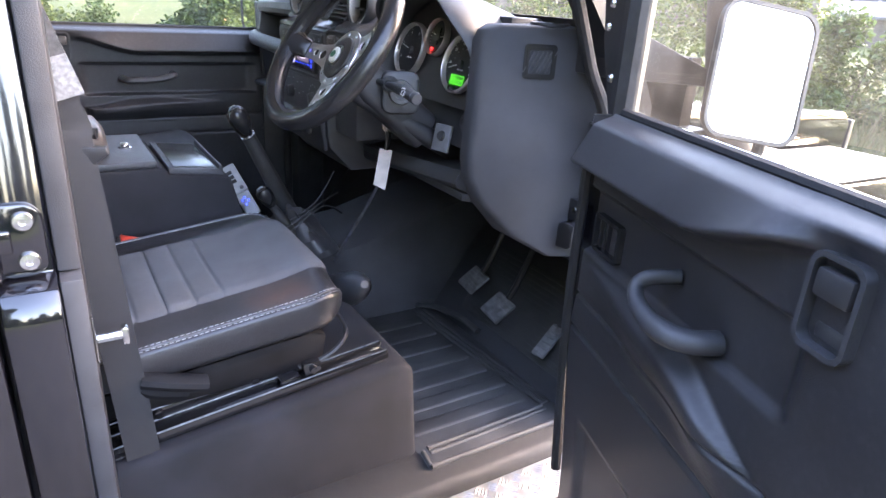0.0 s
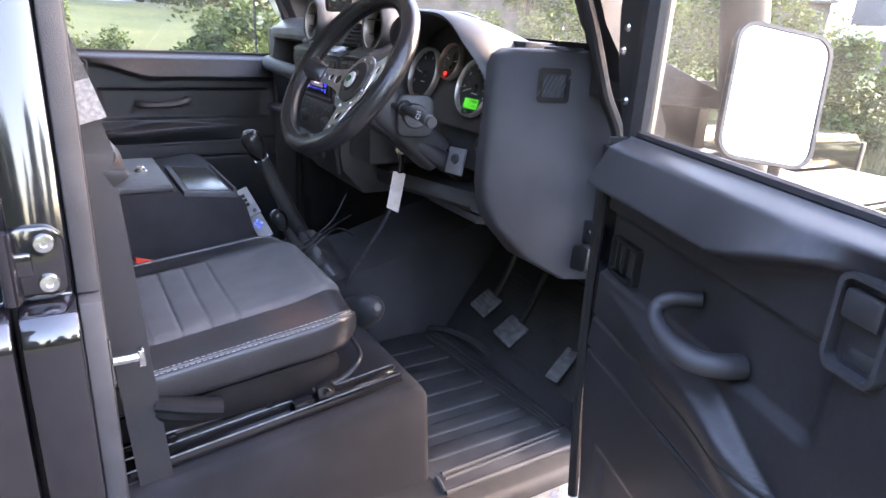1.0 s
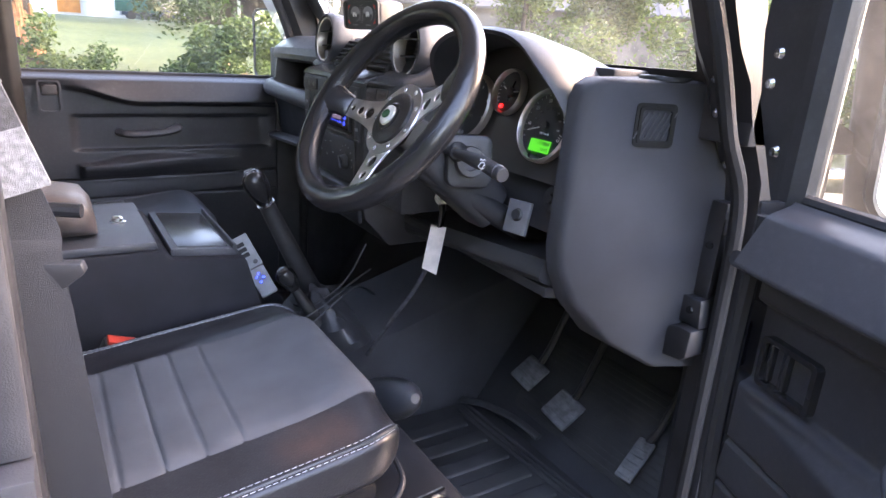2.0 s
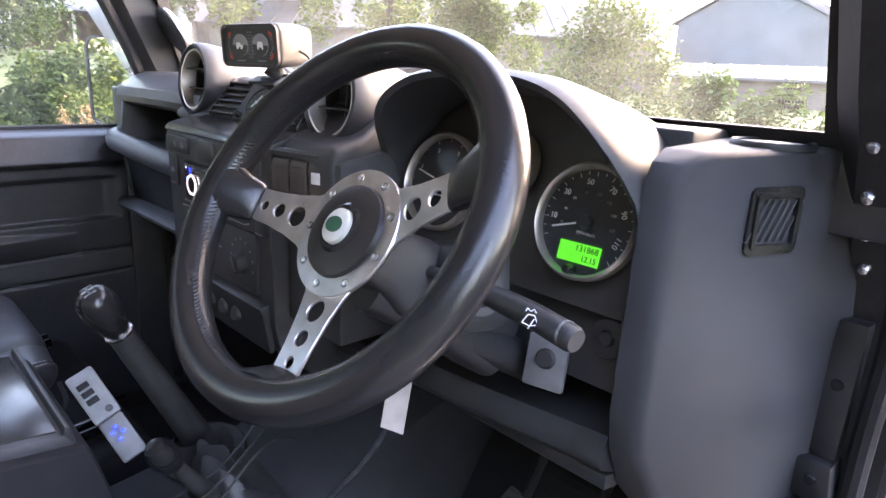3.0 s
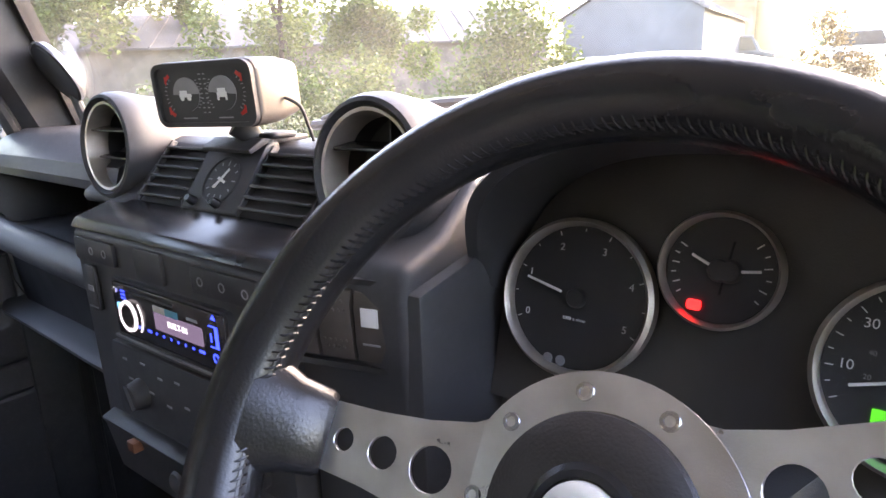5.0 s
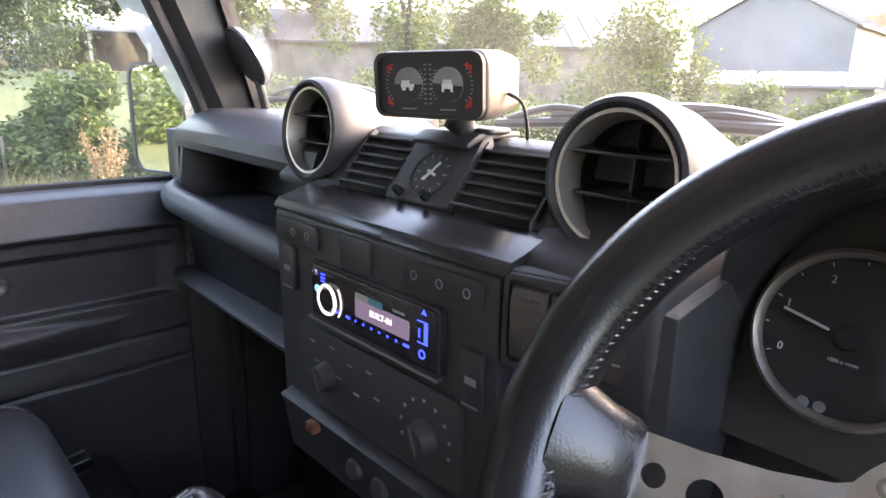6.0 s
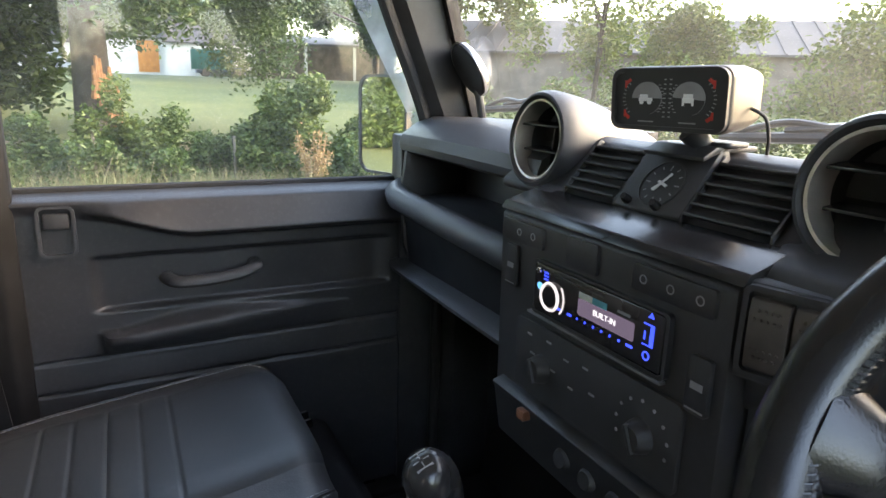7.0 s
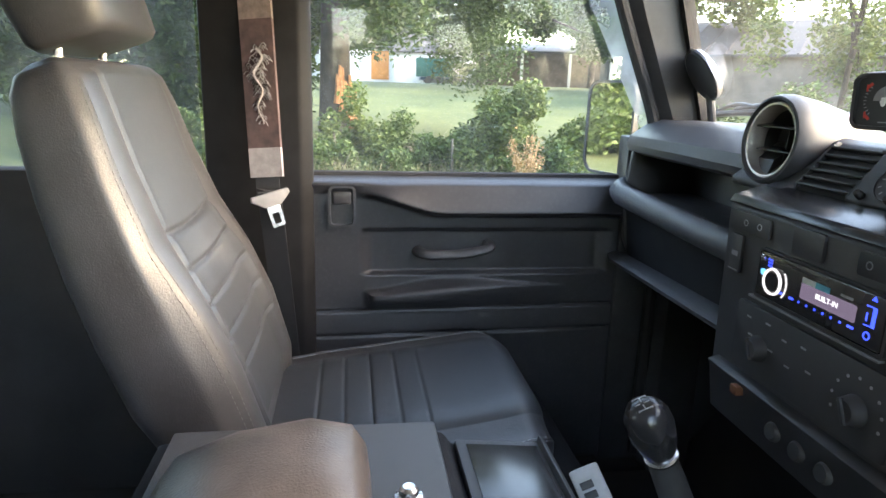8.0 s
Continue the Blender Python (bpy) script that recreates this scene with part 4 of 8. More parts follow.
def dash_body():
    # middle stack
    bm = mesh()
    prism(bm, [(0.108, 1.328), (0.146, 1.341), (0.149, 1.343), (0.199, 1.399), (0.215, 1.404), (0.345, 1.392), (0.345, 1.0), (0.16, 1.0), (0.104, 1.06), (0.098, 1.09), (0.094, 1.318)], -0.168, 0.152, "x", 0.003)
    part("centre_console", bm, DARK, dash, "tall black centre console")
    bm = mesh()
    prism(bm, [(0.093, 1.322), (0.099, 1.331), (0.146, 1.345), (0.150, 1.341), (0.10, 1.32)], -0.172, 0.156, "x", 0.002)
    part("centre_ledge", bm, GLOSS, dash, "smooth sloping ledge")
    louvres(-0.125, -0.046, (0.1485, 1.346), (0.1945, 1.397), 6)
    louvres(0.045, 0.132, (0.1485, 1.346), (0.1945, 1.397), 6)
    for x0, x1 in ((-0.128, -0.125), (-0.046, -0.043), (0.0428, 0.0448), (0.132, 0.135)):
        bm = mesh()
        prism(bm, [(0.146, 1.343), (0.146, 1.350), (0.192, 1.402), (0.199, 1.399)], x0, x1, "x", 0.0008)
        part("louvre_edge", bm, DASH, dash)
    # panel with the small dial between the grilles
    bm = mesh()
    prism(bm, [(0.146, 1.343), (0.144, 1.347), (0.187, 1.405), (0.197, 1.408), (0.201, 1.40)], -0.0425, 0.0425, "x", 0.0015)
    part("clock_panel", bm, DARK, dash)
    vent_pod(-0.199, 0.158, 1.396, 0.10)
    vent_pod(0.195, 0.158, 1.390, 0.10)
    # shoulders round the pods
    bm = mesh()
    prism(bm, [(0.150, 1.331), (0.148, 1.342), (0.162, 1.352), (0.2, 1.385), (0.345, 1.392), (0.345, 1.331)], -0.262, -0.1755, "x", 0.005, seg=3)
    part("pod_shoulder", bm, DASH, dash)
    for x0, x1 in ((-0.175, -0.13), (0.137, 0.262)):
        bm = mesh()
        prism(bm, [(0.112, 1.318), (0.118, 1.336), (0.160, 1.350), (0.2, 1.385), (0.345, 1.392), (0.345, 1.2), (0.118, 1.22)], x0, x1, "x", 0.008, seg=3)
        part("pod_shoulder", bm, DASH, dash)
    # passenger side: padded top, shelf, lower lip
    bm = mesh()
    rings = []
    for x, y0, z0 in ((-0.755, 0.215, 1.343), (-0.72, 0.195, 1.346), (-0.5, 0.178, 1.350), (-0.30, 0.165, 1.352), (-0.20, 0.160, 1.352)):
        rings.append([(x, y0 + 0.004, z0 - 0.012), (x, y0, z0), (x, y0 + 0.006, z0 + 0.018), (x, y0 + 0.045, z0 + 0.045), (x, y0 + 0.07, z0 + 0.052), (x, 0.352, z0 + 0.052), (x, 0.352, z0 - 0.03), (x, y0 + 0.03, z0 - 0.022)])
    loft(bm, rings)
    part("passenger_top", bm, DASH, dash, "padded passenger dashboard top")
    bm = mesh()
    rings = []
    for x, y0, z0 in ((-0.75, 0.205, 1.262), (-0.70, 0.168, 1.260), (-0.655, 0.155, 1.256), (-0.45, 0.140, 1.256), (-0.25, 0.128, 1.256), (-0.165, 0.125, 1.256)):
        rings.append([(x, y0 + 0.014 + 0.024 * math.cos(a), z0 - 0.008 + 0.022 * math.sin(a)) for a in [2 * math.pi * k / 14 for k in range(14)]])
    loft(bm, rings)
    part("shelf_lip", bm, DASH, dash, "rounded grab lip of the passenger shelf")
    bm = mesh()
    prism(bm, [(0.175, 1.238), (0.350, 1.238), (0.350, 1.246), (0.175, 1.246)], -0.745, -0.17, "x", 0.002)
    prism(bm, [(0.335, 1.0), (0.350, 1.0), (0.350, 1.33), (0.335, 1.33)], -0.745, -0.17, "x", 0.002)
    part("shelf", bm, DARK, dash, "dark recessed passenger shelf")
    bm = mesh()
    rings = []
    for x, y0, z0 in ((-0.745, 0.19, 1.100), (-0.69, 0.170, 1.104), (-0.45, 0.143, 1.124), (-0.235, 0.118, 1.142), (-0.17, 0.112, 1.147)):
        rings.append([(x, y0, z0 - 0.006), (x, y0 - 0.003, z0 + 0.002), (x, y0 + 0.006, z0 + 0.007), (x, 0.34, z0 + 0.02), (x, 0.34, z0 - 0.02), (x, y0 + 0.02, z0 - 0.014)])
    loft(bm, rings)
    part("lower_shelf", bm, DASH, dash, "thin edged lower parcel shelf")
    bm = mesh()
    rings = []
    for x, y0, z0, y2 in ((-0.69, 0.178, 1.111, 0.185), (-0.45, 0.151, 1.131, 0.155), (-0.235, 0.126, 1.149, 0.140), (-0.182, 0.121, 1.153, 0.138)):
        rings.append([(x, y0 + 0.030, z0), (x, y2 + 0.014, 1.19), (x, y2, 1.236), (x, y2 + 0.02, 1.236), (x, y0 + 0.06, z0)])
    loft(bm, rings)
    part("lower_fascia", bm, SHADEBLACK, dash, "panel under the passenger shelf, shade put into its black")
    for x0, x1 in ((-0.7015, -0.690), (-0.181, -0.169)):
        bm = mesh()
        prism(bm, [(0.20, 1.345), (0.334, 1.385), (0.334, 1.05), (0.22, 1.09), (0.195 if x0 < -0.5 else 0.12, 1.15), (0.19 if x0 < -0.5 else 0.122, 1.26)], x0, x1, "x", 0.003)
        part("shelf_cheek", bm, DARK, dash)
    # driver's side face, switch panel
    bm = mesh()
    prism(bm, [(0.118, 1.10), (0.118, 1.32), (0.345, 1.36), (0.345, 1.10)], 0.155, 0.272, "x", 0.004)
    part("switch_face", bm, DASH, dash)
    bm = mesh()
    box(bm, -0.056, 0.052, 0.0035, 0.07, -0.040, 0.036, 0.004, SWITCHES)
    part("switch_housing", bm, DASH, dash)
    bm = mesh()
    ring_plate(bm, rounded(0.100, 0.068, 0.006, 4), rounded(0.092, 0.060, 0.004, 4), 0, 0.0055, SWITCHES @ Matrix(((1, 0, 0, 0), (0, 0, -1, 0.0035), (0, 1, 0, 0), (0, 0, 0, 1))))
    part("switch_frame", bm, DARK, dash)
    for u, sym in ((-0.030, "dots"), (0.0, "dots"), (0.030, "white")):
        rocker(u, 0.0275, 0.054, sym)
    # top between the pods and the glass
    bm = mesh()
    prism(bm, [(0.27, 1.30), (0.27, 1.385), (0.352, 1.383), (0.352, 1.30)], -0.20, 0.60, "x", 0.006)
    part("dash_top", bm, DASH, dash)


dash_body()


def binnacle():
    """Hooded instrument housing: an arch drawn forward from the screen."""
    def arch(k, n, w, top, foot, cx, flat):
        s = -1 + 2 * k / n
        a = abs(s)
        x = cx + w * math.copysign(1 - (1 - a) ** 1.35, s)
        z = foot + (top - foot) * (1 - a**flat) ** (1 / 2.0)
        return x, z
    n = 36
    bm = mesh()
    rings = []
    for y, w, top, foot, cx in ((0.345, 0.160, 1.390, 1.22, 0.440), (0.28, 0.170, 1.410, 1.22, 0.438), (0.20, 0.180, 1.428, 1.22, 0.434), (0.155, 0.180, 1.431, 1.22, 0.432), (0.146, 0.176, 1.427, 1.22, 0.432), (0.150, 0.170, 1.421, 1.22, 0.432), (0.20, 0.166, 1.412, 1.22, 0.432), (0.236, 0.163, 1.405, 1.22, 0.432)):
        ring = []
        for k in range(n + 1):
            x, z = arch(k, n, w, top, foot, cx, 2.6)
            lag = 0.045 * step01(1.40, 1.30, z) if y < 0.2 else 0.0
            ring.append((x, y + lag, z))
        rings.append(ring)
    loft(bm, rings, closed=False)
    part("instrument_hood", bm, DASH, dash, "arched grey instrument hood")
    face = facing((0.43, 0.218, 1.30), (0, -1, 0.28))
    bm = mesh()
    t = bmesh.new()
    outline = [(-0.17, -0.085), (0.168, -0.085), (0.168, 0.02), (0.14, 0.07), (0.08, 0.105), (0.0, 0.118), (-0.08, 0.105), (-0.14, 0.07), (-0.17, 0.02)]
    t.faces.new([t.verts.new((x, y, -0.004)) for x, y in outline])
    put(bm, t, face)
    part("instrument_panel", bm, surface("brownish_instrument_panel", (0.04, 0.037, 0.035), 0.45, vary=0.2, scale=20, grain=900, bump=0.2), dash, "black instrument panel", smooth=False)
    return face


binnacle()


def gauge(x, z, r, y, name, label):
    """A round dial with a silver bezel on the tilted face; returns the thing's pose."""
    m = facing((x, y, z), (0, -1, 0.28))
    g = thing(name, label, "gauge", group="instrument dials")
    bm = mesh()
    lathe(bm, [(r * 0.90, -0.002), (r * 0.905, 0.006), (r * 0.95, 0.0095), (r, 0.006), (r * 1.0, -0.004), (r * 0.90, -0.004), (r * 0.90, -0.002)], m, 56)
    part("bezel", bm, SILVER, g, "satin silver bezel")
    bm = mesh()
    lathe(bm, [(0, -0.001), (r * 0.90, -0.001)], m, 48)
    part("dial_face", bm, DIAL, g)
    bm = mesh()
    lathe(bm, [(0, 0.0065), (r * 0.905, 0.0062)], m, 48)
    l = part("lens", bm, LENS, g)
    l.visible_shadow = False
    return g, m


def ticks(g, m, r, a0, a1, n, size=0.0035, w=0.0008, mat=WHITE):
    bm = mesh()
    for i in range(n):
        a = radians(a0 + (a1 - a0) * i / (n - 1))
        long = size * (1.6 if i % 2 == 0 else 1)
        box(bm, -w / 2, w / 2, -long, 0, 0, 0.0004, 0, m @ Matrix.Translation((r * math.cos(a), r * math.sin(a), 0)) @ pose(0, 0, 0, 0, 0, math.degrees(a) - 90))
    part("scale_marks", bm, mat, g)


def needle(g, m, a, length, off=(0, 0), tail=0.006):
    bm = mesh()
    box(bm, length * 0.28, length, -0.0009, 0.0009, 0.0024, 0.0034, 0.0003, m @ Matrix.Translation((*off, 0)) @ pose(0, 0, 0, 0, 0, a))
    n = part("needle", bm, WHITE, g, "white needle")
    bm = mesh()
    lathe(bm, [(0, 0.0052), (0.006, 0.005), (0.0075, 0.002), (0.0075, 0)], m @ Matrix.Translation((*off, 0)), 20)
    part("needle_cap", bm, DARK, g)


def put_words(g, m, text, size, x, y, mat=WHITE, name="numeral", turn=0.0):
    words(text, size, m @ Matrix.Translation((x, y, 0.0004)) @ pose(0, 0, 0, 0, 0, turn), mat, g, name)


def instruments():
    R = 0.0565
    g, m = gauge(0.336, 1.303, R, 0.214, "rev_counter", "black rev counter with silver bezel and white figures")
    ticks(g, m, R * 0.87, 205, -25, 11, 0.002, 0.0007)
    for i in range(6):
        a = radians(205 - 46 * i)
        put_words(g, m, str(i), 0.0072, R * 0.72 * math.cos(a), R * 0.66 * math.sin(a))
    needle(g, m, 166, R * 0.72)
    put_words(g, m, "1000 x r/min", 0.0034, 0.0, -R * 0.27)
    bm = mesh()
    for x in (-0.014, 0.0):
        lathe(bm, [(0, 0.001), (0.0034, 0.0008), (0.0038, 0)], m @ Matrix.Translation((0.7 * x - 0.006, -R * 0.82, 0)), 14)
    part("tell_tale", bm, FAINT, g)
    R = 0.0555
    g, m = gauge(0.537, 1.296, R, 0.2105, "speedometer", "black speedometer with white figures and lit green display")
    ticks(g, m, R * 0.86, 205, -45, 23, 0.0026, 0.0006)
    for i, s in enumerate(("10", "30", "50", "70", "90", "110")):
        a = radians(180 - 40.0 * i)
        put_words(g, m, s, 0.0078, R * 0.68 * math.cos(a), R * 0.68 * math.sin(a), turn=math.degrees(a) - 90 if i > 2 else 0)
    for i, s in enumerate(("20", "40", "60", "80", "100", "120", "140", "160")):
        a = radians(190 - 28.0 * i)
        put_words(g, m, s, 0.004, R * 0.50 * math.cos(a), R * 0.50 * math.sin(a), FAINT)
    needle(g, m, 197, R * 0.66)
    put_words(g, m, "MPH km/h", 0.0048, 0.002, -R * 0.2)
    bm = mesh()
    box(bm, -0.023, 0.023, -0.0395, -0.0205, 0, 0.0008, 0.0006, m)
    lcd = part("trip_display", bm, LCD, g, "lit green trip display")
    words("131868", 0.0085, m @ Matrix.Translation((0.008, -0.0255, 0.0009)), DIAL, lcd, "display_figures")
    words("12.15", 0.0075, m @ Matrix.Translation((0.012, -0.0345, 0.0009)), DIAL, lcd, "display_figures")
    bm = mesh()
    lathe(bm, [(0, 0.011), (0.0035, 0.011), (0.0045, 0.008), (0.006, 0.0)], m @ Matrix.Translation((-0.004, -0.0465, 0)), 16)
    part("trip_button", bm, GLOSS, g)
    R = 0.037
    g, m = gauge(0.427, 1.335, R, 0.2235, "fuel_gauge", "small black twin fuel and temperature dial with red warning lamp")
    ticks(g, m, R * 0.8, 150, 215, 6, 0.003, 0.0008)
    ticks(g, m, R * 0.8, 40, -35, 6, 0.003, 0.0008)
    needle(g, m, 155, 0.019, (0.0, 0.0))
    needle(g, m, 8, 0.018, (0.006, 0.0))
    bm = mesh()
    box(bm, -0.0006, 0.0006, -0.017, 0.017, 0, 0.002, 0, m @ Matrix.Translation((0.004, 0.002, 0)) @ pose(0, 0, 0, 0, 0, -8))
    part("divider", bm, GLOSS, g)
    bm = mesh()
    prism(bm, rounded(0.009, 0.0066, 0.002, 4, -0.0125, -0.0235), 0.0002, 0.0009, "z", 0, m)
    part("warning_lamp", bm, WARN, g, "lit red brake warning lamp")
    # small dial printed on the panel between the grilles
    m = facing((0.002, 0.1610, 1.3722), (0, -0.80, 0.60))
    c = thing("dash_clock", "small black analogue clock with white marks", "clock")
    bm = mesh()
    lathe(bm, [(0.0235, -0.0032), (0.0235, -0.0004), (0.0242, 0.0002), (0.0252, -0.0004), (0.0252, -0.0032)], m, 40)
    part("bezel", bm, DARK, c)
    bm = mesh()
    lathe(bm, [(0, -0.0014), (0.0235, -0.0014)], m, 32)
    part("dial_face", bm, DIAL, c)
    bm = mesh()
    for i in range(12):
        a = radians(30 * i)
        long = 0.0055 if i % 3 == 0 else 0.0035
        box(bm, -0.0006, 0.0006, -long, 0, -0.0012, -0.0008, 0, m @ Matrix.Translation((0.0205 * math.cos(a), 0.0205 * math.sin(a), 0)) @ pose(0, 0, 0, 0, 0, 30 * i - 90))
    part("hour_marks", bm, FAINT, c)
    for a, ln, back in ((62, 0.013, 0.010), (-18, 0.008, 0.005), (232, 0.011, 0.002)):
        bm = mesh()
        box(bm, -back, ln, -0.0014, 0.0014, 0.0, 0.0007, 0.0002, m @ pose(0, 0, 0, 0, 0, a))
        part("clock_pointer", bm, WHITE, c)
    for x in (-0.026, 0.012):
        bm = mesh()
        lathe(bm, [(0, 0.010), (0.0035, 0.010), (0.0045, 0.006), (0.005, 0)], facing((x, 0.149, 1.351), (0, -0.82, 0.6)), 12)
        part("setting_knob", bm, GLOSS, c)


instruments()


def inclinometer():
    inc = thing("inclinometer", "boxy black tilt meter with twin dials on the dash", "inclinometer")
    m = facing((0.0035, 0.157, 1.4490), (0.20, -0.98, -0.06), (0, -0.06, 1)) @ Matrix.Diagonal((0.925, 0.86, 1.1, 1))
    bm = mesh()
    front = rounded(0.130, 0.068, 0.013, 6)
    rings = []
    for sc, d in ((0.955, 0.0018), (0.985, 0.0008), (1.0, -0.003), (0.97, -0.03), (0.88, -0.046), (0.82, -0.054)):
        rings.append([m @ Vector((x * (1 - (1 - sc) * 0.5), y * sc, d)) for x, y in front])
    loft(bm, rings)
    part("case", bm, surface("brownish_black_case", (0.040, 0.034, 0.030), 0.42, vary=0.2, scale=30, grain=900, bump=0.2), inc, "brownish black case")
    bm = mesh()
    ring_plate(bm, rounded(0.127, 0.065, 0.012, 6), rounded(0.118, 0.056, 0.008, 6), 0.001, 0.0062, m)
    part("front_frame", bm, DIAL, inc)
    bm = mesh()
    prism(bm, rounded(0.119, 0.057, 0.008, 6), 0.0022, 0.0030, "z", 0, m)
    part("dial_face", bm, DIAL, inc)
    for sx in (-1, 1):
        cx = sx * 0.0232
        bm = mesh()
        lathe(bm, [(0, 0.0036), (0.0172, 0.0036), (0.0172, 0.003)], m @ Matrix.Translation((cx, 0.001, 0)), 32)
        dial = part("tilt_dial", bm, FAINT, inc, "grey tilt dial")
        bm = mesh()
        lathe(bm, [(0, 0.0039), (0.0172, 0.0039)], m @ Matrix.Translation((cx, 0.001, 0)) @ pose(0, 0, 0, 0, 0, 180 if sx < 0 else 175), 16, math.pi)
        part("dial_lower", bm, DIAL, dial)
        bm = mesh()
        if sx < 0:
            box(bm, -0.0085, 0.0075, -0.002, 0.0015, 0.0040, 0.0045, 0.0003, m @ Matrix.Translation((cx, 0, 0)))
            box(bm, -0.0075, 0.002, 0.0015, 0.005, 0.0040, 0.0045, 0.0003, m @ Matrix.Translation((cx, 0, 0)))
            for xx in (-0.005, 0.004):
                lathe(bm, [(0, 0.0046), (0.0024, 0.0046), (0.0024, 0.004)], m @ Matrix.Translation((cx + xx, -0.003, 0)), 12)
        else:
            box(bm, -0.0062, 0.0062, -0.003, 0.002, 0.0040, 0.0045, 0.0003, m @ Matrix.Translation((cx, 0, 0)))
            box(bm, -0.005, 0.005, 0.002, 0.006, 0.0040, 0.0045, 0.0003, m @ Matrix.Translation((cx, 0, 0)))
            for xx in (-0.005, 0.005):
                box(bm, xx - 0.0012, xx + 0.0012, -0.006, -0.003, 0.0040, 0.0045, 0.0002, m @ Matrix.Translation((cx, 0, 0)))
        part("vehicle_shape", bm, WHITE, dial)
        for k in range(9):
            a = radians(140 + 10 * k) if sx < 0 else radians(40 - 10 * k)
            bm = mesh()
            box(bm, -0.0014, 0.0014, -0.0004, 0.0004, 0.0031, 0.0035, 0, m @ Matrix.Translation((cx + 0.0235 * math.cos(a) * 1.15, 0.001 + 0.0235 * math.sin(a), 0)) @ pose(0, 0, 0, 0, 0, math.degrees(a)))
            part("scale_mark", bm, FAINT, inc)
            a2 = math.pi - a
            bm = mesh()
            box(bm, -0.0012, 0.0012, -0.0004, 0.0004, 0.0031, 0.0035, 0, m @ Matrix.Translation((cx + 0.0185 * math.cos(a2), 0.001 + 0.0215 * math.sin(a2), 0)))
            part("scale_mark", bm, FAINT, inc)
        bm = mesh()
        for s in (1, -1):
            if s < 0:
                bm = mesh()
            box(bm, -0.0035, 0.0035, -0.0018, 0.0018, 0.0031, 0.0036, 0.0003, m @ Matrix.Translation((sx * 0.0455, s * 0.0185, 0)) @ pose(0, 0, 0, 0, 0, -sx * s * 40))
            box(bm, -0.0012, 0.0012, -0.004, 0.004, 0.0031, 0.0036, 0.0003, m @ Matrix.Translation((sx * 0.0485, s * 0.0155, 0)))
            part("red_zone", bm, REDPRINT, inc, "red end mark")
        bm = mesh()
        box(bm, -0.009, 0.009, -0.0007, 0.0007, 0.0031, 0.0035, 0, m @ Matrix.Translation((cx, -0.0235, 0)))
        part("caption_bar", bm, FAINT, inc)
    for x in (-0.0030, 0.0030):
        for k in range(9):
            bm = mesh()
            box(bm, x - 0.0013, x + 0.0013, -0.0006, 0.0006, 0.0031, 0.0034, 0, m @ Matrix.Translation((0, 0.0205 - 0.0048 * k, 0)))
            part("middle_scale", bm, FAINT, inc)
    bm = mesh()
    tube(bm, [(0.012, 0.176, 1.422), (0.018, 0.187, 1.412), (0.020, 0.190, 1.402)], 0.011, 12, 4)
    part("swivel_neck", bm, DARK, inc)
    bm = mesh()
    prism(bm, [(0.168, 1.396), (0.166, 1.400), (0.182, 1.409), (0.236, 1.409), (0.236, 1.404), (0.186, 1.403)], -0.032, 0.042, "x", 0.0015)
    prism(bm, rounded(0.05, 0.034, 0.008, 5, 0.022, 0.205), 1.408, 1.413, "z", 0.002)
    part("mount_foot", bm, DARK, inc)
    bm = mesh()
    tube(bm, [(0.056, 0.200, 1.444), (0.066, 0.208, 1.436), (0.066, 0.216, 1.418), (0.056, 0.230, 1.402)], 0.0016, 8, 8)
    part("cable", bm, RUBBER, inc)


inclinometer()


